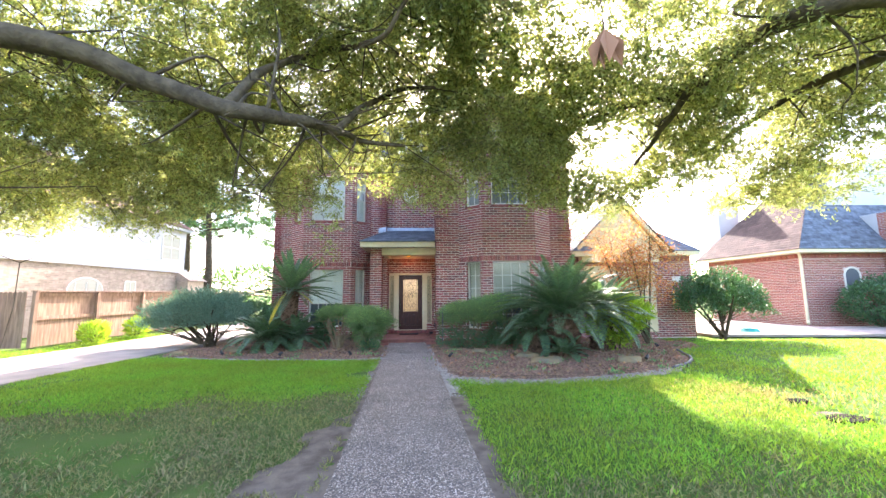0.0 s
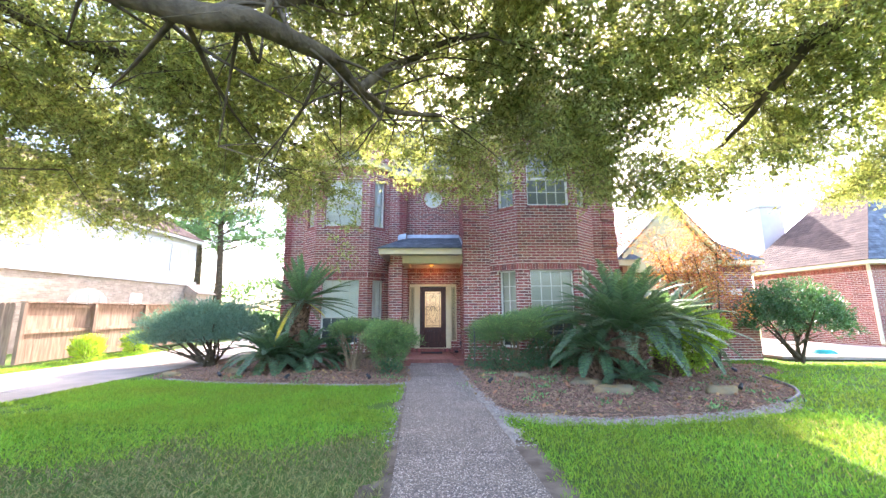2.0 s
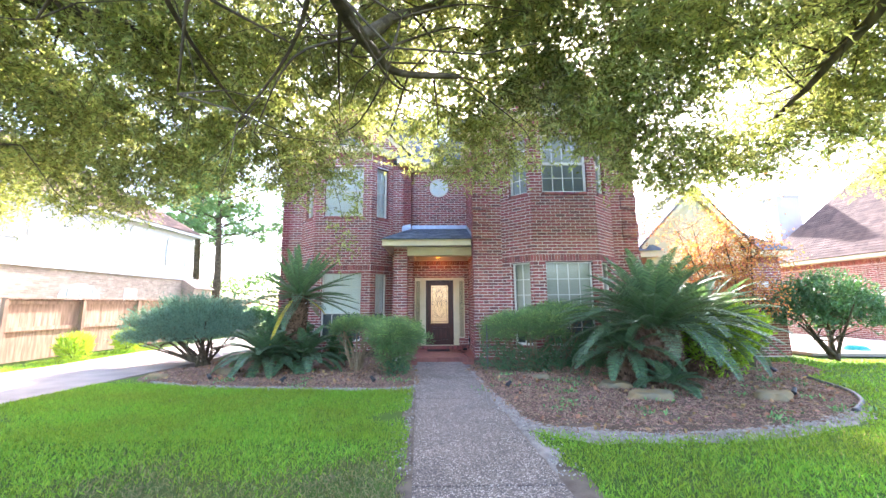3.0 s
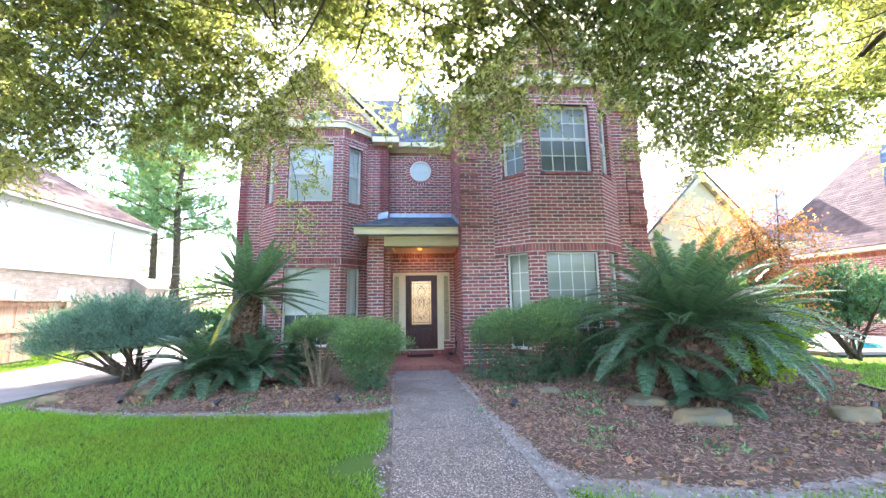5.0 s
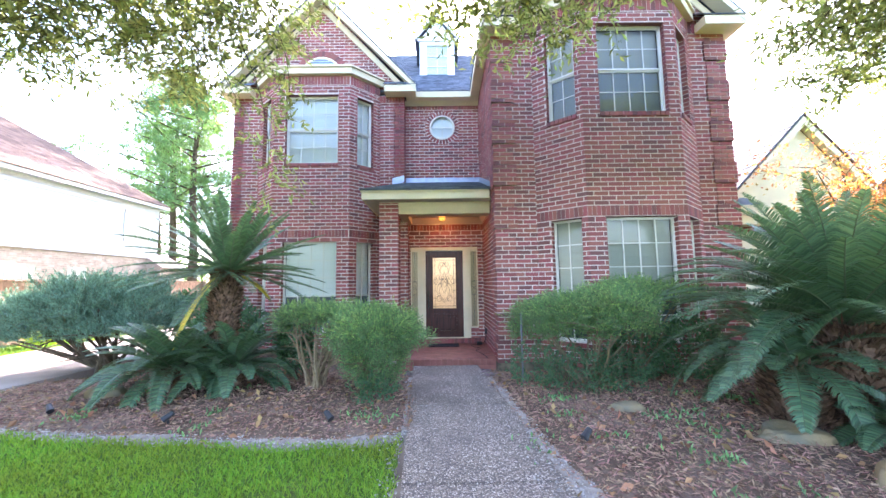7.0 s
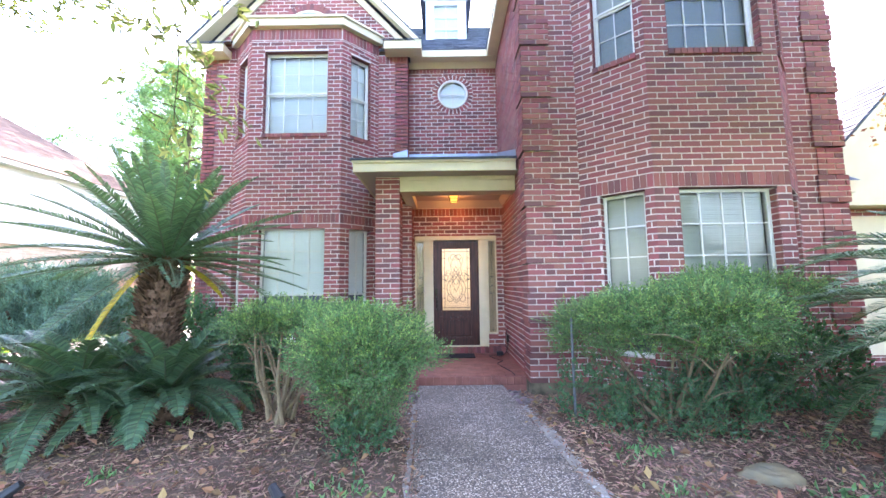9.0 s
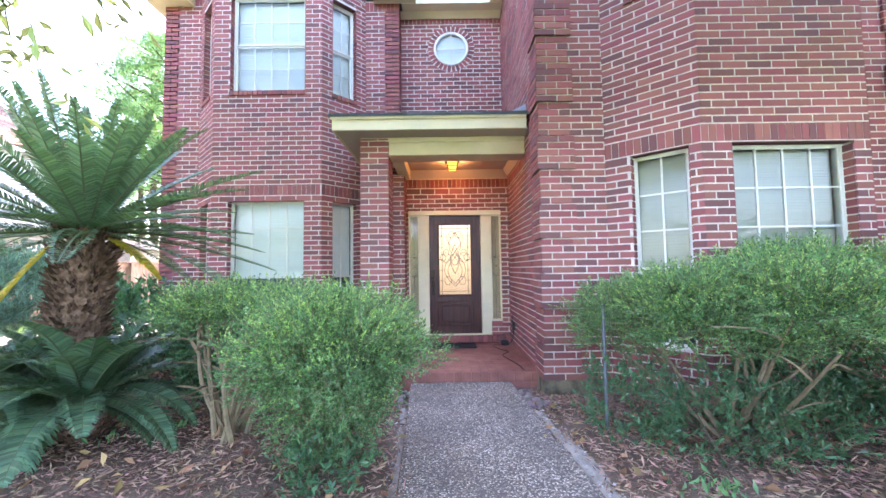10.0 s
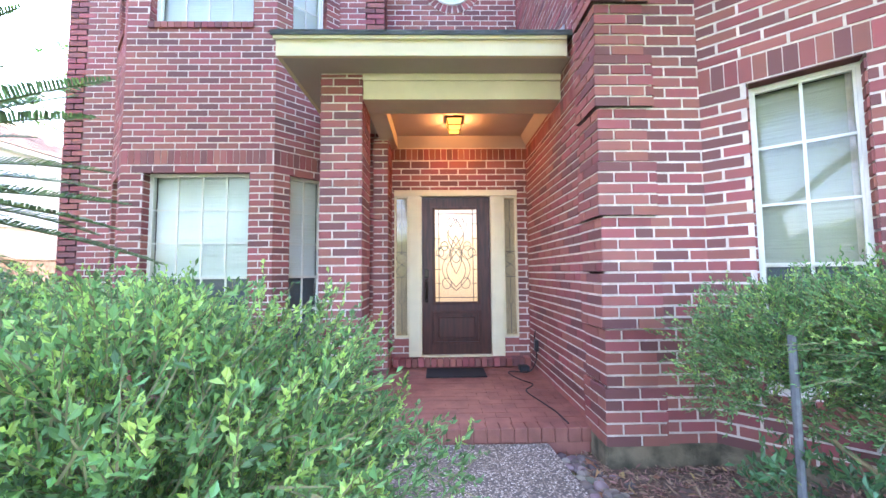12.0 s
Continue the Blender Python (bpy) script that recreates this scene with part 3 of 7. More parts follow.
# grass
def lawn_grass():
    sets, dull, dry = [], [], []
    for n, x0, x1, y0, y1, ln in ((125000, -4.5, 5.5, 1.0, 6.2, 0.055), (30000, -6.7, 8.0, 5.0, 9.6, 0.06), (72000, -6.7, -0.2, 6.0, 9.2, 0.06), (26000, 5.0, 14.5, 3.0, 13.0, 0.075), (9000, -12.2, -10.25, 6.0, 17.0, 0.09), (24000, -6.7, -4.4, 1.0, 6.0, 0.065), (45000, -6.7, 14.5, -11.0, 3.2, 0.085)):
        x, y = rng.uniform(x0, x1, n), rng.uniform(y0, y1, n)
        dw = np.abs(x - walk_mid(y))
        worn = np.array([noise.noise((a * 0.55, b * 0.55, 1.7)) + 0.45 * noise.noise((a * 2.3, b * 2.3, 5.1)) for a, b in zip(x, y)])
        left = np.clip((0.2 - x) / 2.0, 0, 1) * np.clip((6.0 - y) / 3.0, 0, 1)
        keep = (dw > 0.66) & (worn + rng.normal(0, 0.12, n) < 0.46 - 0.12 * left + np.clip(dw - 0.9, -0.4, 0.25) * 0.6)
        keep &= bare(x, y) + rng.normal(0, 0.05, n) < 0.02
        keep &= ~inside(x, y, BED_R) & ~inside(x, y, BED_L)
        keep &= ~((x > 11.0) & (y > 12.4)) & ~((x > -10.2) & (x < -6.72))
        x, y = x[keep], y[keep]
        m = len(x)
        b = np.column_stack([x, y, gz(x, y) - 0.004])
        d = np.column_stack([rng.normal(0, 0.55, (m, 2)), np.ones(m)])
        L, W = rng.uniform(0.6, 1.35, m) * ln, rng.uniform(0.006, 0.011, m) * (1 + (ln > 0.062))
        wob = np.array([noise.noise((a * 0.9, c * 0.9, 2.2)) + 0.5 * noise.noise((a * 3, c * 3, 6.2)) for a, c in zip(x, y)])
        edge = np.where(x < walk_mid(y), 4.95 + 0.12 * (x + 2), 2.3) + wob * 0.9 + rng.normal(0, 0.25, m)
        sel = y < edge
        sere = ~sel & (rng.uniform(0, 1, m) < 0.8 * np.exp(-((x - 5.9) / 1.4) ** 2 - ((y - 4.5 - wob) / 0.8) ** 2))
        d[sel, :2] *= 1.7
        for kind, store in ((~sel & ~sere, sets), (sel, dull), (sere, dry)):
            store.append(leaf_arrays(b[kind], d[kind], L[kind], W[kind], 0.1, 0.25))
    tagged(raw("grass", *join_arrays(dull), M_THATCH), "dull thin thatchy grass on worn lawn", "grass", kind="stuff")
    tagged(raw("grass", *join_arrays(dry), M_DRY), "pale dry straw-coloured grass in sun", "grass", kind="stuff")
    v, f = join_arrays(sets)
    tagged(raw("grass", v, f, M_GRASS), "short bright green lawn grass with thin spots", "grass", kind="stuff")


lawn_grass()

# ---- house ----
COURSE, BRICK_L, JOINT = 0.081, 0.254, 0.0172
house = empty("brick_house", 0, 14, 0)
tagged(house, "two-storey red brick house with cream trim and bays", "house")


def wall_axes(p0, p1):
    a, b = Vector((*p0, 0)), Vector((*p1, 0))
    d = (b - a).normalized()
    return a, d, Vector((d.y, -d.x, 0)), (b - a).length


def brick_boxes(a, d, n, rects, deep=0.03):
    """Arrays of five-sided bricks from rectangles u0, u1, z0, z1, proud along n by deep."""
    r = np.array(rects)
    k = len(r)
    pr = 0.004 + rng.uniform(-0.0015, 0.002, k)
    A, D, N = (np.array(q) for q in (a, d, n))
    c = []
    for z in (2, 3):
        for u in (0, 1):
            for out in (0, 1):
                p = A + r[:, u:u + 1] * D + N * (np.where(out, pr, pr - deep))[:, None]
                p[:, 2] = r[:, z]
                c.append(p)
    v = np.stack(c, axis=1).reshape(-1, 3)
    i = np.arange(k)[:, None] * 8
    q = np.array([[1, 3, 7, 5], [0, 1, 5, 4], [3, 2, 6, 7], [4, 5, 7, 6], [0, 2, 3, 1]])
    return v, (i[:, :, None] + q[None]).reshape(-1, 4)


def lay(length, z0, z1, holes, soldiers, span=None, seed=0):
    """Rectangles of a running bond, cut round the holes, with soldier courses where named."""
    out = []
    rows, z = [], z0
    bands = sorted(soldiers)
    while z < z1 - 0.02:
        s = [b for b in bands if b[0] - 0.005 <= z < b[1] - 0.02]
        if s:
            rows.append((z, s[0][1], True))
            z = s[0][1]
            continue
        nxt = [b[0] for b in bands if z < b[0]]
        top = min([z + COURSE, z1] + nxt[:1])
        if top - z > 0.03:
            rows.append((z, top, False))
        elif rows:
            rows[-1] = (rows[-1][0], top, rows[-1][2])
        z = top
    for k, (za, zb, soldier) in enumerate(rows):
        zm = (za + zb) / 2
        lo, hi = span(zm) if span else (0, length)
        if hi - lo < 0.05:
            continue
        free = [(lo, hi)]
        for h0, h1, hz0, hz1 in holes:
            if hz0 - 0.015 < zm < hz1 + 0.015:
                free = [q for a, b in free for q in ((a, min(b, h0)), (max(a, h1), b)) if q[1] - q[0] > 0.015]
        step = 0.078 if soldier else BRICK_L
        for a, b in free:
            u = math.floor(a / step) * step - (step / 2 if (k + seed) % 2 and not soldier else 0)
            while u < b:
                ua, ub = max(u, a), min(u + step - (0.006 if soldier else JOINT), b)
                if ub - ua > 0.02:
                    out.append((ua, ub, za, zb - JOINT))
                u += step
    return out


def brick_wall(name, p0, p1, z0, z1, holes=(), soldiers=(), span=None, thick=0.26, seed=0, label="red brick wall with pale mortar joints", material=None, base=None):
    """A wall with real openings: a mortar body cut in cells round the holes, and its bricks."""
    a, d, n, length = wall_axes(p0, p1)
    us = sorted({0, length, *[q for h in holes for q in h[:2]]})
    zs = sorted({z0, z1, *[q for h in holes for q in h[2:]]})
    bm = bmesh.new()
    for ua, ub in zip(us, us[1:]):
        for za, zb in zip(zs, zs[1:]):
            um, zm = (ua + ub) / 2, (za + zb) / 2
            if any(h[0] < um < h[1] and h[2] < zm < h[3] for h in holes):
                continue
            if span:
                continue
            q = [a + d * ua, a + d * ub, a + d * ub - n * thick, a + d * ua - n * thick]
            prism(bm, [(p.x, p.y, za) for p in q], (0, 0, zb - za))
    if span:
        lo, hi = span(z0)
        l2, h2 = span(z1)
        pts = [a + d * lo, a + d * hi, a + d * h2, a + d * l2]
        zz = (z0, z0, z1, z1)
        prism(bm, [(p.x, p.y, z) for p, z in zip(pts, zz)], -n * thick)
    bmesh.ops.remove_doubles(bm, verts=bm.verts, dist=0.0005)
    w = part(name, bm, M_MORTAR, house)
    w["label"] = label
    rects = lay(length, z0, z1, holes, soldiers, span, seed)
    if rects:
        v, f = brick_boxes(a, d, n, rects)
        o = raw("brickwork", v, f, material or M_BRICK, w)
        o["kind"] = "stuff"
    return w


WINDOWS = []


def window_unit(p0, p1, z0, z1, cols, rows, hung, label, screen=False):
    """A window in its opening: frame, muntins, panes, blind and a brick sill."""
    a, d, n, length = wall_axes(p0, p1)
    o = a - n * 0.055
    m = Matrix(((d.x, -n.x, 0, o.x), (d.y, -n.y, 0, o.y), (0, 0, 1, 0), (0, 0, 0, 1)))
    name = "window_%d" % (len(WINDOWS) + 1)
    bm = bmesh.new()
    fw = 0.032
    for x0, x1, za, zb in ((0, fw, z0, z1), (length - fw, length, z0, z1), (fw, length - fw, z1 - fw, z1), (fw, length - fw, z0, z0 + fw)):
        bx(bm, x0, x1, 0.045, 0.13, za, zb, m)
    win = part(name, bm, M_WHITE)
    tagged(win, label, "window", kind="structure")
    zm = (z0 + z1) / 2 if hung else z0 + (z1 - z0) * 0.4
    halves = ((z0 + fw, zm), (zm, z1 - fw))
    for i, (za, zb) in enumerate(halves):
        off = 0.075 if i == 0 else 0.055
        bm = bmesh.new()
        s = 0.03 if hung else 0.014
        for x0, x1, q0, q1 in ((fw, fw + s, za, zb), (length - fw - s, length - fw, za, zb), (fw + s, length - fw - s, za, za + s), (fw + s, length - fw - s, zb - s, zb)):
            bx(bm, x0, x1, off, off + 0.03, q0, q1, m)
        part("sash", bm, M_WHITE, win)
        ia, ib, u0, u1 = za + s, zb - s, fw + s, length - fw - s
        rr = rows // 2 if hung else (2, 3)[i]
        bw = 0.014 if hung else 0.018
        for k in range(1, cols):
            u = u0 + (u1 - u0) * k / cols
            bm = bmesh.new()
            bx(bm, u - bw / 2, u + bw / 2, off + 0.005, off + 0.024, ia, ib, m)
            part("muntin", bm, M_WHITE, win)
        for k in range(1, rr):
            z = ia + (ib - ia) * k / rr
            bm = bmesh.new()
            bx(bm, u0, u1, off + 0.007, off + 0.022, z - bw / 2, z + bw / 2, m)
            part("muntin", bm, M_WHITE, win)
        for c in range(cols):
            for r in range(rr):
                ua, ub = u0 + (u1 - u0) * c / cols, u0 + (u1 - u0) * (c + 1) / cols
                q0, q1 = ia + (ib - ia) * r / rr, ia + (ib - ia) * (r + 1) / rr
                t = rng.uniform(-0.0005, 0.0005, 4)
                g = raw("pane", [tuple(m @ Vector(p)) for p in ((ua, off + 0.015 + t[0], q0), (ub, off + 0.015 + t[1], q0), (ub, off + 0.015 + t[1] + t[2], q1), (ua, off + 0.015 + t[0] + t[2], q1))], [(0, 1, 2, 3)], M_GLASS, win)
                g.visible_shadow = False
    bm = bmesh.new()
    bx(bm, fw, length - fw, 0.15, 0.16, z0 + 0.02, z1 - fw, m)
    part("blind", bm, M_TANBLIND if a.x > 0.5 else M_BLIND, win, "closed cream window blind" if a.x > 0.5 else "closed white window blind")
    if not hung:
        bm = bmesh.new()
        bx(bm, fw + 0.022, length - fw - 0.022, 0.12, 0.126, z0 + fw, zm - 0.01, m)
        part("insect_screen", bm, M_SCREEN, win, "dark insect screen in the lower sash")
    elif a.x > 0.5:
        bm = bmesh.new()
        bx(bm, fw + 0.03, length - fw - 0.03, 0.115, 0.119, z0 + fw, zm - 0.02, m)
        part("insect_screen", bm, M_SCREEN_G, win, "grey insect screen in the lower sash")
    bm = bmesh.new()
    bx(bm, 0, length, 0.175, 0.185, z0, z1, m)
    part("backing", bm, M_DARKIN, win)
    for x0, x1 in ((-0.004, 0.012), (length - 0.012, length + 0.004)):
        bm = bmesh.new()
        z = z0
        while z < z1 - 0.02:
            bx(bm, x0, x1, -0.052, 0.044, z, min(z + COURSE - JOINT, z1 - 0.002), m)
            z += COURSE
        part("brick_jamb", bm, M_BRICK, win)
    bm = bmesh.new()
    bx(bm, 0.013, length - 0.013, -0.052, 0.044, z1 - 0.008, z1 + 0.004, m)
    part("brick_head", bm, M_BRICK, win)
    rects = []
    u = 0.0
    while u < length - 0.03:
        rects.append((u, min(u + 0.071, length), z0 - 0.075, z0 - 0.003))
        u += 0.081
    v, f = brick_boxes(a + n * 0.02, d, n, rects, 0.09)
    raw("brick_sill", v, f, M_BRICK, win)
    WINDOWS.append(win)


def on(p0, p1, u0, u1):
    a, d, n, length = wall_axes(p0, p1)
    return tuple((a + d * u0)[:2]), tuple((a + d * u1)[:2])


LOW, UP = (0.38, 2.50), (4.34, 6.00)
SOLD = ((2.51, 2.70), (6.22, 6.46))


def bay(pts, facet, front, low, up):
    """Three sides of a bay with a lower and an upper window in each."""
    for k, (p0, p1) in enumerate(zip(pts, pts[1:])):
        length = (Vector(p1) - Vector(p0)).length
        u0, u1 = front if k == 1 else (facet if k == 0 else (length - facet[1], length - facet[0]))
        brick_wall("bay_wall", p0, p1, -0.02, 6.46, [(u0, u1, *low), (u0, u1, *up)], SOLD, seed=k)
        for z, hung in ((low, False), (up, True)):
            q = on(p0, p1, u0, u1)
            wide = k == 1
            window_unit(*q, *z, 4 if wide else 2, 5 if not hung else 4, hung,
                        "white divided-light window with closed blind in brick bay" if not hung else "white single-hung window with blind in brick bay", screen=wide)
    bm = bmesh.new()
    for p0, p1 in zip(pts, pts[1:]):
        a, d, n, length = wall_axes(p0, p1)
        q = [a, a + d * length, a + d * length - n * 0.2, a - n * 0.2]
        prism(bm, [(p.x, p.y, -0.34) for p in q], (0, 0, 0.318))
    part("foundation", bm, M_CONC, house, "stained concrete foundation edge")


BAY_R = [(1.69, 11.70), (2.39, 11.08), (4.09, 11.08), (4.79, 11.70)]
BAY_L = [(-4.67, 14.0), (-4.04, 13.41), (-2.23, 13.41), (-1.62, 14.0)]
bay(BAY_R, (0.27, 0.83), (0.30, 1.53), LOW, UP)
bay(BAY_L, (0.19, 0.66), (0.26, 1.53), (0.30, 2.43), (4.28, 5.98))

WX = 0.93
brick_wall("front_wall", (WX, 11.70), (1.69, 11.70), -0.02, 6.42, (), (SOLD[1],), seed=1)
brick_wall("front_wall", (4.79, 11.70), (5.46, 11.70), -0.02, 6.42, (), (SOLD[1],))
brick_wall("side_wall", (5.46, 11.70), (5.46, 20.0), -0.3, 6.42)
brick_wall("front_wall", (-5.34, 14.0), (-4.67, 14.0), -0.02, 6.42, (), (SOLD[1],))
brick_wall("front_wall", (-1.62, 14.0), (-1.0, 14.0), -0.02, 6.25, (), ((6.05, 6.25),))
brick_wall("return_wall", (-1.0, 14.0), (-1.0, 14.30), -0.02, 6.25)
brick_wall("side_wall", (-5.34, 20.0), (-5.34, 14.0), -0.3, 6.42)
brick_wall("side_wall_upper", (WX, 14.30), (WX, 11.72), 2.86, 6.42, seed=1)
brick_wall("back_wall", (5.46, 20.0), (-5.34, 20.0), -0.3, 6.4)
RW = (-0.03, 5.50, 0.31)



mid = brick_wall("upper_wall", (-1.0, 14.30), (WX, 14.30), 3.9, 6.20, [(0.97 - 0.29, 0.97 + 0.29, 5.50 - 0.29, 5.50 + 0.29)], ((6.0, 6.20),), seed=1)
GABLE_R, GABLE_L = (3.2, 8.80), (-3.13, 8.85)


def gable(xa, xb, y, z0, apex):
    length = xb - xa
    half = apex[0] - xa

    def span(z):
        t = min(1, (z - z0) / (apex[1] - z0))
        return half * t, length - (length - half) * t
    brick_wall("gable_wall", (xa, y), (xb, y), z0, apex[1] - 0.01, (), (), span)


gable(WX, 5.46, 11.70, 6.42, GABLE_R)
gable(-5.34, -0.92, 14.0, 6.42, GABLE_L)

# foundations of the flat walls
for p0, p1 in (((WX - 0.03, 11.70), (1.69, 11.70)), ((4.79, 11.70), (5.46, 11.70)), ((-5.34, 14.0), (-4.67, 14.0)), ((-1.62, 14.0), (-1.0, 14.0)), ((WX - 0.02, 13.9), (WX - 0.02, 11.70))):
    a, d, n, length = wall_axes(p0, p1)
    bm = bmesh.new()
    q = [a + n * 0.02, a + d * length + n * 0.02, a + d * length - n * 0.16, a - n * 0.16]
    prism(bm, [(p.x, p.y, -0.34) for p in q], (0, 0, 0.318))
    part("foundation", bm, M_CONC, house, "stained concrete foundation edge")


def quoins(x, y, sx, z1):
    """Brick quoin blocks, five courses each, proud of a corner; sx is +1 where the wall runs to +x."""
    z, k = -0.02, 0
    while z < z1 - 0.1:
        top = min(z + 5 * COURSE, z1)
        pr = 0.034 if k % 2 == 0 else 0.012
        w = 0.40 if k % 2 == 0 else 0.36
        bm = bmesh.new()
        xa, xb = (x - sx * pr, x + sx * w)
        bx(bm, min(xa, xb) + 0.006, max(xa, xb) - 0.006, y - pr + 0.006, y + 0.34, z, top - 0.0205)
        blk = part("quoin", bm, M_MORTAR, house, "projecting brick quoin block")
        rects = lay(w + pr, z, top, (), (), seed=k)
        o, d = (Vector((xa, y - pr, 0)), Vector((1, 0, 0))) if sx > 0 else (Vector((xb, y - pr, 0)), Vector((1, 0, 0)))
        v1 = brick_boxes(o, d, Vector((0, -1, 0)), rects)
        if sx > 0:
            v2 = brick_boxes(Vector((xa, y + 0.34, 0)), Vector((0, -1, 0)), Vector((-1, 0, 0)), lay(0.34 + pr, z, top, (), (), seed=k + 1))
        else:
            v2 = brick_boxes(Vector((xa, y - pr, 0)), Vector((0, 1, 0)), Vector((1, 0, 0)), lay(0.34 + pr, z, top, (), (), seed=k + 1))
        s = raw("brickwork", *join_arrays([v1, v2]), M_BRICK, blk)
        s["kind"] = "stuff"
        z, k = top, k + 1


quoins(WX - 0.006, 11.70, 1, 6.2)
quoins(5.46, 11.70, -1, 6.2)

# ---- roofs ----
def shingles(name, e0, e1, r0, r1, material, parent=None, label="", thick=0.028, exposure=0.145, tab=0.30):
    """A roof slope from eave e0-e1 to ridge r0-r1: a deck and its overlapping shingle courses."""
    e0, e1, r0, r1 = (Vector(p) for p in (e0, e1, r0, r1))
    n = (e1 - e0).cross(r0 - e0 if (r0 - e0).length > (r1 - e1).length * 0.2 else r1 - e0)
    n.normalize()
    if n.z < 0:
        n = -n
    bm = bmesh.new()
    pts = [e0, e1, r1, r0] if (r1 - r0).length > 1e-3 else [e0, e1, r1]
    prism(bm, [p - n * thick for p in pts], n * (thick - 0.004))
    deck = part(name, bm, material, parent, label)
    slope = max((r0 - e0).length, (r1 - e1).length)
    rows = max(1, int(slope / exposure))
    vs, fs = [], []
    for k in range(rows):
        t0, t1 = k / rows, min(1, (k + 1.0) / rows)
        a0, a1 = e0.lerp(r0, t0), e1.lerp(r1, t0)
        b0, b1 = e0.lerp(r0, t1), e1.lerp(r1, t1)
        L = (a1 - a0).length
        m = max(1, int(L / tab))
        off = (k % 2) * 0.5 / m
        cuts = [0] + [min(1, (j + off) / m) for j in range(1 if not off else 0, m + 1)]
        cuts = sorted(set(cuts + [1]))
        for c0, c1 in zip(cuts, cuts[1:]):
            g = 0.004 / max(L, 0.01)
            c0b, c1b = c0 + g, c1 - g
            if c1b <= c0b:
                continue
            lift = 0.010 + float(rng.uniform(0, 0.004))
            i = len(vs)
            vs += [a0.lerp(a1, c0b) + n * lift, a0.lerp(a1, c1b) + n * lift, b0.lerp(b1, c1b) + n * 0.002, b0.lerp(b1, c0b) + n * 0.002,
                   a0.lerp(a1, c0b) - n * 0.002, a0.lerp(a1, c1b) - n * 0.002]
            fs += [(i, i + 1, i + 2, i + 3), (i + 4, i + 5, i + 1, i)]
    s = raw("shingling", [tuple(v) for v in vs], fs, material, deck)
    s["kind"] = "stuff"
    return deck


RZ = 6.40
ax, az = GABLE_R
shingles("roof", (0.70, 20.3, RZ), (0.70, 11.38, RZ), (ax, 20.3, az + 0.14), (ax, 11.38, az + 0.14), M_SHINGLE, house, "grey shingle roof slope")
shingles("roof", (5.70, 11.38, RZ), (5.70, 20.3, RZ), (ax, 11.38, az + 0.14), (ax, 20.3, az + 0.14), M_SHINGLE, house, "grey shingle roof slope")
ax, az = GABLE_L
shingles("roof", (-5.58, 20.3, RZ), (-5.58, 13.66, RZ), (ax, 20.3, az + 0.14), (ax, 13.66, az + 0.14), M_SHINGLE, house, "grey shingle roof slope")
shingles("roof", (-0.68, 13.66, RZ), (-0.68, 20.3, RZ), (ax, 13.66, az + 0.14), (ax, 20.3, az + 0.14), M_SHINGLE, house, "grey shingle roof slope")
shingles("roof", (-1.6, 13.98, 6.36), (1.2, 13.98, 6.36), (-4.0, 19.4, 10.9), (4.2, 19.4, 10.9), M_SHINGLE, house, "grey shingle main roof slope")
shingles("roof", (5.5, 24.6, 6.3), (-5.5, 24.6, 6.3), (4.2, 19.4, 10.9), (-4.0, 19.4, 10.9), M_SHINGLE, house, "grey shingle rear roof slope")


def board(name, pts, vec, material=None, label="cream painted trim board"):
    bm = bmesh.new()
    prism(bm, pts, vec)
    return part(name, bm, material or M_CREAM, house, label)


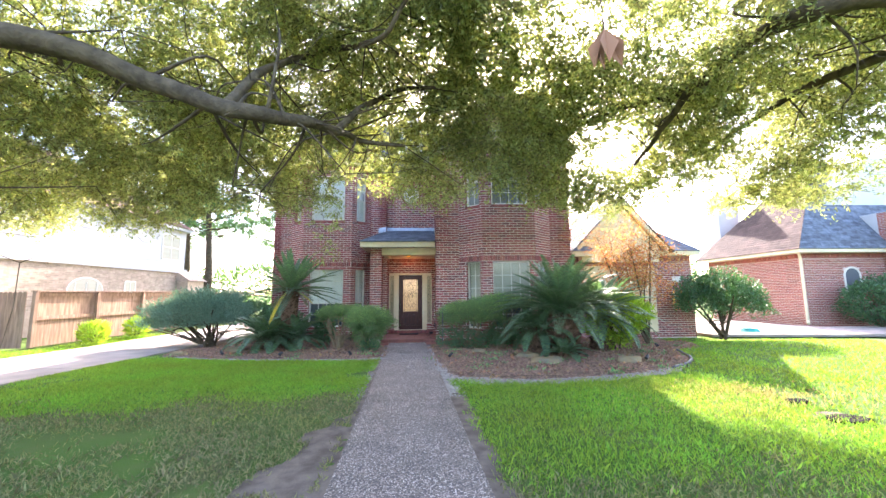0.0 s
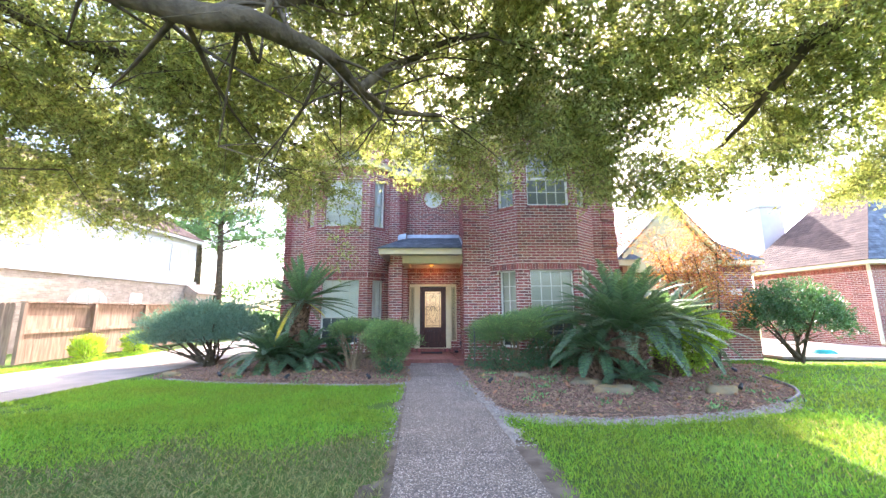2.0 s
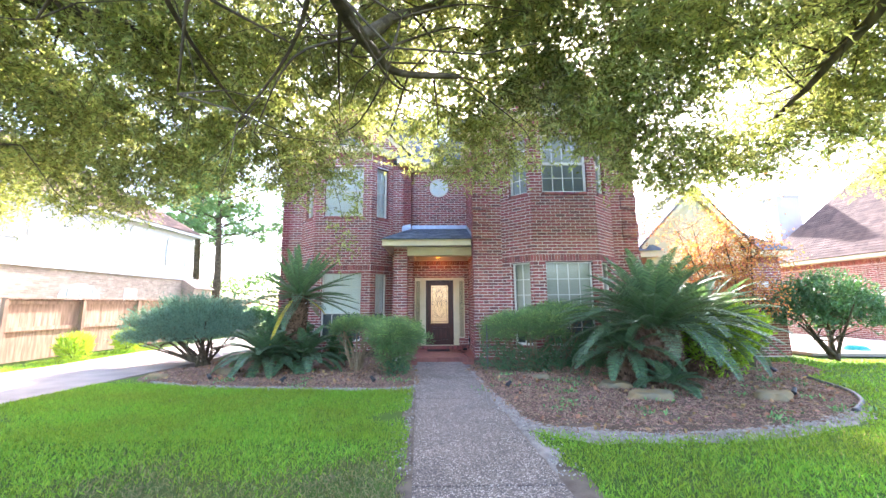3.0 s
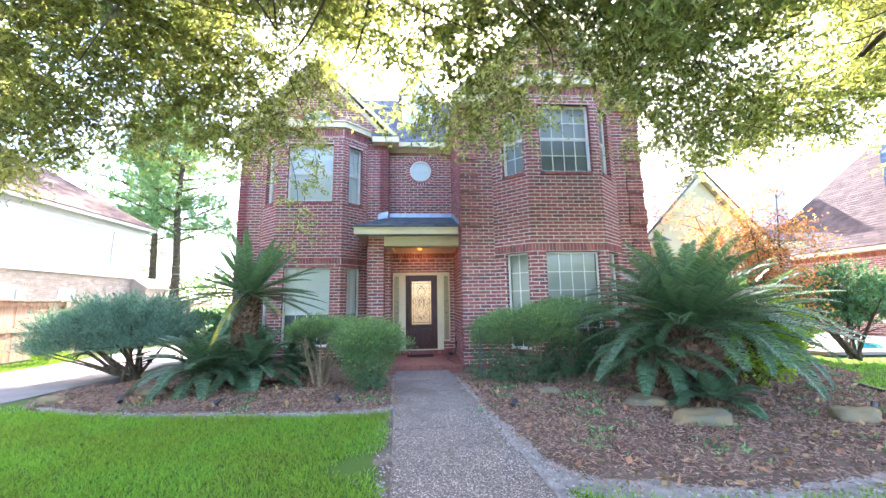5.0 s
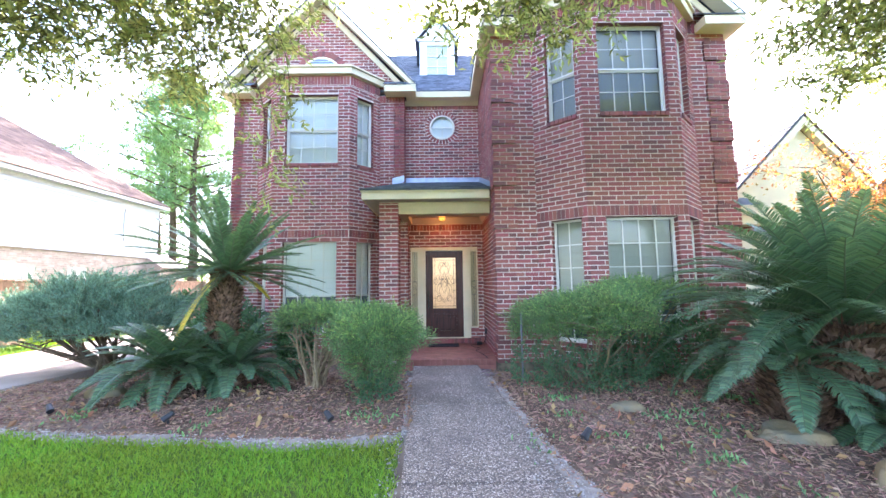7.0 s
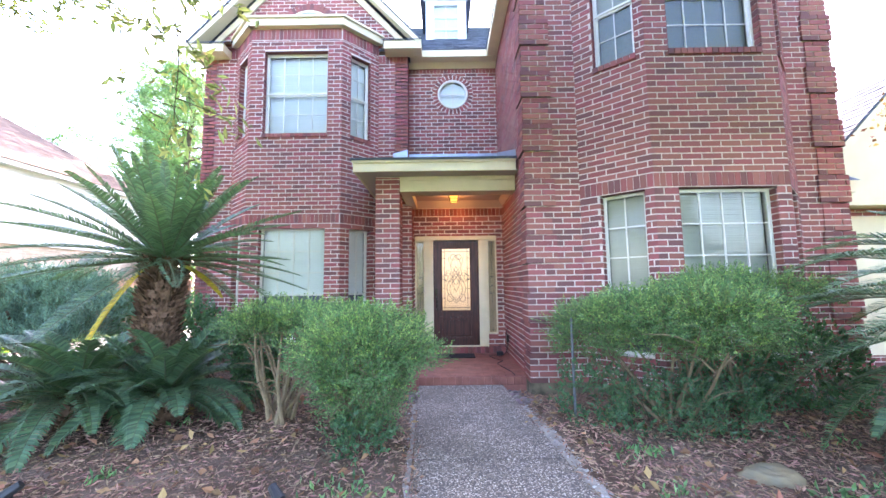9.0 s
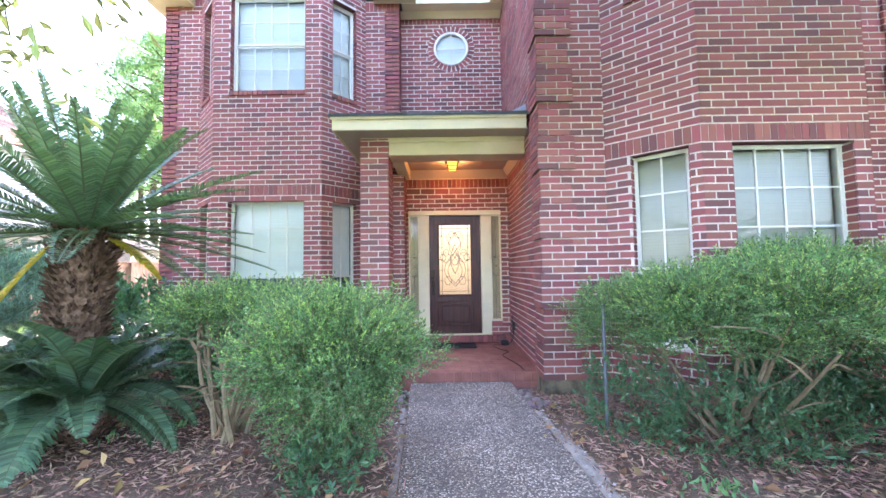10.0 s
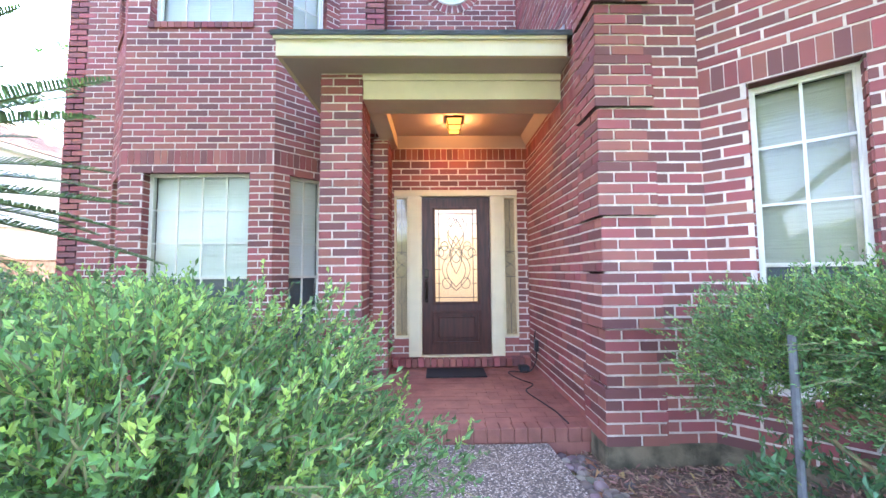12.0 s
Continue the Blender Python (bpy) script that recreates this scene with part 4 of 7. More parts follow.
def gable_trim(xa, xb, y, apex, bay_pts, za):
    """Rake boards, eave returns, cornice over the bay and an arched louvre."""
    ax, az = apex
    az += 0.10
    for x in (xa, xb):
        s = 1 if x < ax else -1
        board("rake_board", [(x, y - 0.318, RZ - 0.17), (x, y - 0.318, RZ + 0.02), (ax, y - 0.318, az), (ax, y - 0.318, az - 0.21)], (0, 0.05, 0))
        board("rake_soffit", [(x + s * 0.01, y - 0.267, RZ - 0.05), (x + s * 0.07, y - 0.267, RZ - 0.05), (ax, y - 0.267, az - 0.08), (ax, y - 0.267, az - 0.14)], (0, 0.24, 0))
        board("frieze_board", [(x + s * 0.2, y - 0.045, RZ - 0.02), (x + s * 0.36, y - 0.045, RZ - 0.02), (ax, y - 0.045, az - 0.38), (ax, y - 0.045, az - 0.18)], (0, 0.03, 0))
        board("eave_return", [(x + s * 0.004, y - 0.31, RZ - 0.2), (x + s * 0.78, y - 0.31, RZ - 0.2), (x + s * 0.78, y - 0.31, RZ - 0.03), (x + s * 0.004, y - 0.31, RZ - 0.03)], (0, 0.30, 0), label="cream boxed eave return")
        board("eave_return_cap", [(x - s * 0.01, y - 0.335, RZ - 0.025), (x + s * 0.82, y - 0.335, RZ - 0.025), (x + s * 0.80, y - 0.015, RZ + 0.20), (x + s * 0.25, y - 0.015, RZ + 0.20)], (0, 0, 0.015), M_SHINGLE, "grey shingle cap")
        board("eave_fascia", [(x + s * 0.002, y - 0.005, RZ - 0.198), (x + s * 0.22, y - 0.005, RZ - 0.198), (x + s * 0.22, y - 0.005, RZ - 0.06), (x + s * 0.002, y - 0.005, RZ - 0.06)], (0, 8.0, 0), label="cream boxed side eave")
    p = [Vector((*q, 0)) for q in bay_pts]
    for a, b in zip(p, p[1:]):
        d = (b - a).normalized()
        n = Vector((d.y, -d.x, 0))
        e = 0.05
        q = [a - d * e, b + d * e, b + d * e + n * 0.10, a - d * e + n * 0.10]
        board("cornice", [(v.x, v.y, 6.46) for v in q], (0, 0, 0.15), label="cream cornice over the bay")
        q = [a - d * e, b + d * e, b + d * e + n * 0.14, a - d * e + n * 0.14]
        board("cornice", [(v.x, v.y, 6.61) for v in q], (0, 0, 0.04), label="cream cornice over the bay")
    out = [(v.x, v.y, 6.655) for v in p]
    bm = bmesh.new()
    lo = [bm.verts.new((x, yy - 0.1, z)) for x, yy, z in out]
    hi = [bm.verts.new((ax + (x - ax) * 0.55, y - 0.012, 6.95)) for x, yy, z in out]
    for i in range(3):
        bm.faces.new((lo[i], lo[i + 1], hi[i + 1], hi[i]))
    part("bay_roof", bm, M_LEAD, house, "grey metal roof over the bay")
    # arched louvre
    cx, cz, r = ax, 6.92, 0.44
    arc = [(cx + r * math.cos(t), y - 0.03, cz + r * 0.78 * math.sin(t)) for t in np.linspace(0, math.pi, 17)]
    board("louvre_back", arc, (0, 0.03, 0), M_DARKIN, "dark louvre opening")
    bm = bmesh.new()
    tube(bm, arc, 0.035, 6)
    part("louvre_frame", bm, M_CREAM, house, "cream arched louvre frame")
    for k in range(5):
        z = 0.04 + k * 0.062
        half = r * math.sqrt(max(0, 1 - (z / (r * 0.78)) ** 2)) - 0.02
        if half > 0.05:
            bm = bmesh.new()
            bx(bm, cx - half, cx + half, y - 0.05, y - 0.025, cz + z, cz + z + 0.035)
            part("louvre_slat", bm, M_LEAD, house)
    for k in range(22):
        t = math.pi * (k + 0.5) / 22
        c = Vector((cx + (r + 0.11) * math.cos(t), y - 0.003, cz + (r + 0.11) * 0.84 * math.sin(t)))
        bm = bmesh.new()
        bx(bm, -0.036, 0.036, -0.012, 0.02, -0.085, 0.085, Matrix.Translation(c) @ Matrix.Rotation(math.pi / 2 - t, 4, 'Y'))
        part("arch_brick", bm, M_BRICK1, house)


gable_trim(0.70, 5.70, 11.70, GABLE_R, BAY_R, 0)
gable_trim(-5.58, -0.68, 14.0, GABLE_L, BAY_L, 0)
board("eave_fascia", [(-0.95, 13.98, 6.19), (WX, 13.98, 6.19), (WX, 13.98, 6.34), (-0.95, 13.98, 6.34)], (0, 0.05, 0), label="cream fascia under the main roof")
board("eave_soffit", [(-0.95, 14.03, 6.19), (WX, 14.03, 6.19), (WX, 14.30, 6.19), (-0.95, 14.30, 6.19)], (0, 0, 0.03))
board("crown_trim", [(-1.0, 14.27, 6.10), (WX, 14.27, 6.10), (WX, 14.18, 6.19), (-1.0, 14.18, 6.19)], (0, 0.02, 0))

# round window
def round_window():
    x, z, r = RW
    y = 14.30
    bm = bmesh.new()
    ring = [(x + r * math.cos(t), y - 0.012, z + r * math.sin(t)) for t in np.linspace(0, 2 * math.pi, 33)]
    tube(bm, ring, 0.028, 6)
    w = part("window_round", bm, M_WHITE)
    tagged(w, "round white window with four panes in brick", "window", kind="structure")
    for k in range(4):
        ts = np.linspace(math.pi / 2 * k, math.pi / 2 * (k + 1), 9)
        g = raw("pane", [(x, y + 0.01, z)] + [(x + r * math.cos(t), y + 0.01, z + r * math.sin(t)) for t in ts], [tuple(range(10))], M_GLASS, w)
        g.visible_shadow = False
    for a in (0, math.pi / 2):
        bm = bmesh.new()
        bx(bm, -r, r, -0.012, 0.008, -0.012, 0.012, Matrix.Translation((x, y + 0.004, z)) @ Matrix.Rotation(a, 4, 'Y'))
        part("muntin", bm, M_WHITE, w)
    bm = bmesh.new()
    bmesh.ops.create_circle(bm, cap_ends=True, radius=r, segments=32, matrix=Matrix.Translation((x, y + 0.06, z)) @ Matrix.Rotation(math.pi / 2, 4, 'X'))
    part("blind", bm, M_BLIND, w)
    n = 30
    for k in range(n):
        t = 2 * math.pi * k / n
        c = Vector((x + (r + 0.075) * math.cos(t), y - 0.006, z + (r + 0.075) * math.sin(t)))
        bm = bmesh.new()
        bx(bm, -0.031, 0.031, -0.012, 0.02, -0.06, 0.06, Matrix.Translation(c) @ Matrix.Rotation(math.pi / 2 - t, 4, 'Y'))
        part("brick", bm, M_BRICK1, w)
    bm = bmesh.new()
    for k in range(32):
        t0, t1 = 2 * math.pi * k / 32, 2 * math.pi * (k + 1) / 32
        q = [(x + rr * math.cos(t), y - 0.009, z + rr * math.sin(t)) for rr, t in ((r, t0), (r + 0.14, t0), (r + 0.14, t1), (r, t1))]
        bm.faces.new([bm.verts.new(p) for p in q])
    part("mortar_ring", bm, M_MORTAR, w)


round_window()

# dormer
def dormer():
    y, x0, x1, z0, z1 = 15.72, -0.68, 0.40, 7.6, 8.95
    cx = (x0 + x1) / 2
    d = empty("dormer", cx, y, z0)
    d.parent = house
    d.matrix_parent_inverse = house.matrix_world.inverted()
    d["label"] = "small white gabled roof dormer"

    def p(name, bm, m):
        o = part(name, bm, m)
        o.parent = d
        o.matrix_parent_inverse = Matrix.Translation((-cx, -y, -z0))
    bm = bmesh.new()
    bx(bm, x0, x0 + 0.22, y, y + 0.1, z0, z1)
    bx(bm, x1 - 0.22, x1, y, y + 0.1, z0, z1)
    bx(bm, x0 + 0.22, x1 - 0.22, y, y + 0.1, z0, z0 + 0.18)
    bx(bm, x0 + 0.22, x1 - 0.22, y, y + 0.1, z1 - 0.14, z1)
    prism(bm, [(x0 - 0.02, y, z1), (x1 + 0.02, y, z1), (cx, y, z1 + 0.72)], (0, 0.1, 0))
    p("face", bm, M_DORMER)
    for s in (-1, 1):
        xe = cx + s * 0.66
        bm = bmesh.new()
        prism(bm, [(xe, y - 0.12, z1 - 0.02), (xe, y - 0.12, z1 + 0.12), (cx, y - 0.12, z1 + 0.97), (cx, y - 0.12, z1 + 0.76)], (0, 0.06, 0))
        p("rake_board", bm, M_DORMER)
        xe = cx + s * 0.5
        bm = bmesh.new()
        prism(bm, [(xe, y - 0.03, z1 + 0.02), (xe, y - 0.03, z1 + 0.08), (cx, y - 0.03, z1 + 0.52), (cx, y - 0.03, z1 + 0.44)], (0, 0.04, 0))
        p("inner_rake", bm, M_DORMER)
    bm = bmesh.new()
    bx(bm, x0 - 0.06, x1 + 0.06, y - 0.06, y, z1 - 0.03, z1 + 0.04)
    p("head_board", bm, M_DORMER)
    bm = bmesh.new()
    bx(bm, x0 + 0.16, x1 - 0.16, y - 0.03, y, z0 + 0.14, z0 + 0.20)
    p("sill_board", bm, M_DORMER)
    bm = bmesh.new()
    for s in (-1, 1):
        xe = cx + s * 0.70
        prism(bm, [(xe, y - 0.06, z1 + 0.03), (xe, y - 0.06, z1 + 0.07), (cx, y - 0.06, z1 + 0.91), (cx, y - 0.06, z1 + 0.85)], (0, 2.7, 0))
    p("roof", bm, M_SHINGLE)
    bm = bmesh.new()
    for x in (x0, x1 - 0.05):
        bx(bm, x, x + 0.05, y + 0.1, y + 2.6, z0, z1 + 0.05)
    p("cheek", bm, M_DORMER)
    bm = bmesh.new()
    bx(bm, x0 + 0.22, x1 - 0.22, y + 0.05, y + 0.06, z0 + 0.18, z1 - 0.14)
    p("pane", bm, M_GLASS)
    bm = bmesh.new()
    bx(bm, x0 + 0.22, x1 - 0.22, y + 0.08, y + 0.09, z0 + 0.18, z1 - 0.14)
    p("blind", bm, M_BLIND)
    bm = bmesh.new()
    bx(bm, cx - 0.012, cx + 0.012, y + 0.03, y + 0.05, z0 + 0.18, z1 - 0.14)
    for z in (z0 + 0.52, z0 + 0.86):
        bx(bm, x0 + 0.22, x1 - 0.22, y + 0.03, y + 0.048, z - 0.012, z + 0.012)
    p("muntin", bm, M_DORMER)


dormer()

# ---- porch ----
porch_roof = shingles("porch_roof", (-1.72, 12.13, 3.30), (WX - 0.005, 12.13, 3.30), (-1.02, 14.28, 4.02), (WX - 0.005, 14.28, 4.02), M_SHINGLE, house, "grey shingle porch roof")
shingles("porch_roof", (-1.72, 13.98, 3.30), (-1.72, 12.13, 3.30), (-1.02, 14.28, 4.02), (-1.02, 14.2, 3.98), M_SHINGLE, house, "grey shingle porch roof hip")
board("flashing", [(-1.0, 14.25, 3.98), (WX, 14.25, 3.98), (WX, 14.288, 4.15), (-1.0, 14.288, 4.15)], (0, 0.01, 0), M_LEAD, "grey metal wall flashing")
board("flashing", [(-1.30, 13.95, 3.86), (-1.0, 13.95, 3.96), (-1.0, 13.99, 4.14), (-1.30, 13.99, 4.06)], (0, 0.006, 0), M_LEAD, "grey metal wall flashing")
board("flashing", [(WX - 0.012, 12.3, 3.36), (WX - 0.012, 14.25, 4.02), (WX - 0.012, 14.25, 4.15), (WX - 0.012, 12.3, 3.48)], (-0.006, 0, 0), M_LEAD, "grey metal wall flashing")
board("porch_fascia", [(-1.68, 12.17, 3.10), (WX - 0.045, 12.17, 3.10), (WX - 0.045, 12.17, 3.275), (-1.68, 12.17, 3.275)], (0, 0.04, 0), label="cream porch fascia")
board("porch_fascia_drip", [(-1.70, 12.15, 3.245), (WX - 0.05, 12.15, 3.245), (WX - 0.05, 12.15, 3.285), (-1.70, 12.15, 3.285)], (0, 0.018, 0), label="cream porch fascia")
board("porch_fascia", [(-1.68, 12.21, 3.10), (-1.68, 13.98, 3.10), (-1.68, 13.98, 3.275), (-1.68, 12.21, 3.275)], (0.04, 0, 0), label="cream porch fascia")
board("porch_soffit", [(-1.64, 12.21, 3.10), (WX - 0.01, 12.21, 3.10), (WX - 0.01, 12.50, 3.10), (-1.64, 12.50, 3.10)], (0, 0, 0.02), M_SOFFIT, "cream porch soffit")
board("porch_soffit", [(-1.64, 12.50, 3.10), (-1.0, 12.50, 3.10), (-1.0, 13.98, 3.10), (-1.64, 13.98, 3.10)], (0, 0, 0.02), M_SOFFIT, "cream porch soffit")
board("porch_beam", [(-0.98, 12.47, 2.85), (WX - 0.01, 12.47, 2.85), (WX - 0.01, 12.47, 3.095), (-0.98, 12.47, 3.095)], (0, 0.32, 0), label="cream porch beam")
board("porch_beam_trim", [(-0.98, 12.45, 3.03), (WX - 0.01, 12.45, 3.03), (WX - 0.01, 12.45, 3.095), (-0.98, 12.45, 3.095)], (0, 0.019, 0), label="cream porch beam")
board("porch_beam", [(-0.98, 12.80, 2.85), (-0.80, 12.80, 2.85), (-0.80, 12.80, 3.095), (-0.98, 12.80, 3.095)], (0, 1.1, 0), label="cream porch beam")
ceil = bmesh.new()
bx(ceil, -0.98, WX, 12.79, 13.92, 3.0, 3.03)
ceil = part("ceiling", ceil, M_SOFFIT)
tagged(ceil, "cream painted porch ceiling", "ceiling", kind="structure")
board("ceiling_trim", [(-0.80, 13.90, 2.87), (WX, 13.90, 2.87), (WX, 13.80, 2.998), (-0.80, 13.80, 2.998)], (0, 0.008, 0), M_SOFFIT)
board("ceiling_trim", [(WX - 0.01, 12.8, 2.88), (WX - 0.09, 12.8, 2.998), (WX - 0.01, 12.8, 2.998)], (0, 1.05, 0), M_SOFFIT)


def pier(name, x0, x1, y0, y1, z1, cap=True):
    bm = bmesh.new()
    bx(bm, x0 + 0.004, x1 - 0.004, y0 + 0.004, y1 - 0.004, -0.3, z1)
    p = part(name, bm, M_MORTAR, house, "square red brick porch pier")
    sets = []
    for k, (a, b) in enumerate((((x0, y0), (x1, y0)), ((x1, y0), (x1, y1)), ((x1, y1), (x0, y1)), ((x0, y1), (x0, y0)))):
        o, d, n, length = wall_axes(a, b)
        sets.append(brick_boxes(o, d, n, lay(length, -0.02, z1, (), (), seed=k)))
    s = raw("brickwork", *join_arrays(sets), M_BRICK, p)
    s["kind"] = "stuff"


pier("porch_pier", -1.372, -0.98, 12.45, 12.85, 3.098)
pier("porch_pier", -1.06, -0.88, 13.52, 13.9, 2.85)

DX = -0.03
brick_wall("porch_back_wall", (-1.0, 13.9), (WX, 13.9), 0.0, 2.87, [(0.155, 1.785, 0.06, 2.28)], ((2.70, 2.87),), seed=1, thick=0.12)
for x0, x1 in ((-0.845, DX - 0.625), (DX + 0.625, 0.785)):
    brick_wall("sidelight_base", (x0, 13.9), (x1, 13.9), 0.0, 0.35, seed=1, thick=0.12)
bm = bmesh.new()
prism(bm, [(-0.95, 11.95, -0.35), (WX + 0.03, 11.95, -0.35), (WX + 0.03, 13.9, -0.35), (-0.95, 13.9, -0.35)], (0, 0, 0.332))
porch = part("porch_floor", bm, M_PORCHJ)
tagged(porch, "red-painted brick porch floor with step", "porch", kind="structure")
for j in range(18):
    y0 = 12.06 + j * 0.104
    if y0 > 13.72:
        break
    k = 0
    x = -0.95 - (0.105 if j % 2 else 0)
    while x < WX:
        xa, xb = max(x, -0.95), min(x + 0.205, WX - 0.002)
        if xb - xa > 0.03:
            bm = bmesh.new()
            bx(bm, xa, xb, y0, y0 + 0.099, -0.018, -0.004 + float(rng.uniform(-0.001, 0.001)))
            part("paver", bm, M_PORCH, porch)
        x += 0.210
x = -0.95
while x < WX + 0.02:
    bm = bmesh.new()
    bx(bm, x, min(x + 0.099, WX + 0.028), 11.935, 12.055, -0.112, 0.0, bevel=0.006)
    part("step_brick", bm, M_PORCH, porch)
    x += 0.104
x = DX - 0.82
while x < WX - 0.05:
    bm = bmesh.new()
    bx(bm, x, min(x + 0.071, WX - 0.003), 13.76, 13.897, 0.0, 0.105, bevel=0.004)
    part("sill_brick", bm, M_BRICK1, porch)
    x += 0.080


# entrance door
def entrance():
    y = 13.90
    unit_ = empty("door_1", DX, y, 0.1)
    tagged(unit_, "dark mahogany front door with leaded glass and cream casing", "door", kind="structure")

    def p(name, bm, m, label="", par=None):
        o = part(name, bm, m)
        o.parent = par or unit_
        o.matrix_parent_inverse = Matrix.Translation((-DX, -y, -0.1))
        if label:
            o["label"] = label
        return o
    zt, zb = 2.20, 0.125
    hw = 0.457
    for s in (-1, 1):
        bm = bmesh.new()
        a, b = sorted((DX + s * hw, DX + s * (hw + 0.17)))
        bx(bm, a, b, y - 0.03, y + 0.10, 0.105, 2.285, bevel=0.004)
        a, b = sorted((DX + s * (hw + 0.05), DX + s * (hw + 0.12)))
        bx(bm, a, b, y - 0.042, y - 0.03, 0.12, 2.25)
        p("casing", bm, M_CREAM, "cream wooden door casing")
    bm = bmesh.new()
    bx(bm, -0.845, 0.785, y - 0.045, y + 0.1, 2.205, 2.285, bevel=0.005)
    p("head_casing", bm, M_CREAM, "cream wooden head casing")
    bm = bmesh.new()
    bx(bm, DX - hw, DX + hw, y - 0.05, y + 0.1, 0.105, 0.123)
    p("threshold", bm, M_CREAM)
    # slab: stiles and rails round the glass and the panel
    gx0, gx1, gz0, gz1 = DX - 0.285, DX + 0.285, 0.80, 2.04
    px0, px1, pz0, pz1 = DX - 0.295, DX + 0.295, 0.28, 0.66
    bm = bmesh.new()
    for a in ((DX - hw + 0.004, gx0 - 0.02, zb, zt), (gx1 + 0.02, DX + hw - 0.004, zb, zt), (gx0 - 0.02, gx1 + 0.02, gz1 + 0.02, zt), (gx0 - 0.02, gx1 + 0.02, pz1, gz0 - 0.02), (gx0 - 0.02, gx1 + 0.02, zb, pz0)):
        bx(bm, a[0], a[1], y + 0.02, y + 0.065, a[2], a[3])
    leaf = p("door_leaf", bm, M_DOOR)
    for x0, x1, z0, z1 in ((gx0, gx1, gz0, gz1), (px0, px1, pz0, pz1)):
        for o, t in ((0.03, 0.006), (0.012, 0.0)):
            bm = bmesh.new()
            w = 0.02
            for a in ((x0 - o, x0 - o + w, z0 - o, z1 + o), (x1 + o - w, x1 + o, z0 - o, z1 + o), (x0 - o + w, x1 + o - w, z0 - o, z0 - o + w), (x0 - o + w, x1 + o - w, z1 + o - w, z1 + o)):
                bx(bm, a[0], a[1], y + t, y + 0.022, a[2], a[3], bevel=0.004)
            p("moulding", bm, M_DOOR)
    bm = bmesh.new()
    bx(bm, px0 - 0.01, px1 + 0.01, y + 0.03, y + 0.06, pz0 - 0.01, pz1 + 0.01)
    bx(bm, px0 + 0.05, px1 - 0.05, y + 0.012, y + 0.03, pz0 + 0.05, pz1 - 0.05, bevel=0.012)
    p("raised_panel", bm, M_DOOR)
    bm = bmesh.new()
    bx(bm, gx0 - 0.02, gx1 + 0.02, y + 0.04, y + 0.046, gz0 - 0.02, gz1 + 0.02)
    g = p("leaded_glass", bm, M_DGLASS, "clear leaded door glass")
    g.visible_shadow = False
    # came pattern
    w, h = gx1 - gx0, gz1 - gz0
    cx, cz = DX, (gz0 + gz1) / 2
    lines = []
    for fx in (0.10, 0.90):
        lines.append([(gx0 + w * fx, gz0), (gx0 + w * fx, gz1)])
    for fz in (0.05, 0.95):
        lines.append([(gx0, gz0 + h * fz), (gx1, gz0 + h * fz)])
    for fz in (0.2, 0.35, 0.5, 0.68, 0.84):
        for fx0, fx1 in ((0, 0.14), (0.86, 1)):
            lines.append([(gx0 + w * fx0, gz0 + h * fz), (gx0 + w * fx1, gz0 + h * fz)])
    for s in (-1, 1):
        for amp, z0, z1, ph in ((0.36, -0.38, 0.36, 1.5), (0.24, -0.34, 0.40, 2.0), (0.16, -0.20, 0.22, 1.0)):
            lines.append([(cx + s * w * amp * math.sin(math.pi * t * ph) * (1 - 0.3 * t), cz + h * (z0 + (z1 - z0) * t)) for t in np.linspace(0, 1, 22)])
        for r, ox, oz in ((0.075, 0.27, 0.03), (0.05, 0.37, 0.03), (0.05, 0.27, 0.10), (0.06, 0.22, -0.30), (0.05, 0.1, 0.36)):
            lines.append([(cx + s * w * ox + r * math.cos(t), cz + h * oz + r * 1.2 * math.sin(t)) for t in np.linspace(0, 2 * math.pi, 15)])
    lines.append([(cx + 0.06 * math.cos(t), cz + 0.10 * math.sin(t)) for t in np.linspace(0, 2 * math.pi, 17)])
    for ln_ in lines:
        bm = bmesh.new()
        tube(bm, [(a, y + 0.037, b) for a, b in ln_], 0.006, 5)
        p("came", bm, M_CAME)
    # handle set
    bm = bmesh.new()
    hx = DX - hw + 0.065
    bx(bm, hx - 0.028, hx + 0.028, y - 0.0, y + 0.02, 1.12, 1.24, bevel=0.01)
    tube(bm, smooth_path([(hx, y, 1.08), (hx, y - 0.05, 1.05), (hx, y - 0.06, 0.95), (hx, y - 0.045, 0.86), (hx, y, 0.83)], 4), 0.011, 8)
    bx(bm, hx - 0.02, hx + 0.02, y - 0.004, y + 0.02, 0.80, 1.10, bevel=0.008)
    p("handle", bm, M_BRONZE, "bronze door handle set")
    # sidelights
    for x0, x1 in ((-0.845, DX - 0.625), (DX + 0.625, 0.785)):
        z0, z1 = 0.352, 2.207
        bm = bmesh.new()
        fw = 0.022
        for a in ((x0, x0 + fw, z0, z1), (x1 - fw, x1, z0, z1), (x0 + fw, x1 - fw, z0, z0 + fw), (x0 + fw, x1 - fw, z1 - fw, z1)):
            bx(bm, a[0], a[1], y - 0.02, y + 0.06, a[2], a[3])
        p("sidelight_frame", bm, M_CREAM, "cream sidelight frame")
        bm = bmesh.new()
        bx(bm, x0 + fw, x1 - fw, y + 0.02, y + 0.026, z0 + fw, z1 - fw)
        g = p("sidelight_glass", bm, M_DGLASS)
        g.visible_shadow = False
        bm = bmesh.new()
        bx(bm, x0 + fw, x1 - fw, y + 0.07, y + 0.078, z0 + fw, z1 - fw)
        p("sidelight_curtain", bm, M_OBSCURE, "beige obscure panel behind the sidelight")
        mx, hh = (x0 + x1) / 2, z1 - z0
        hw2 = (x1 - x0) / 2 - fw
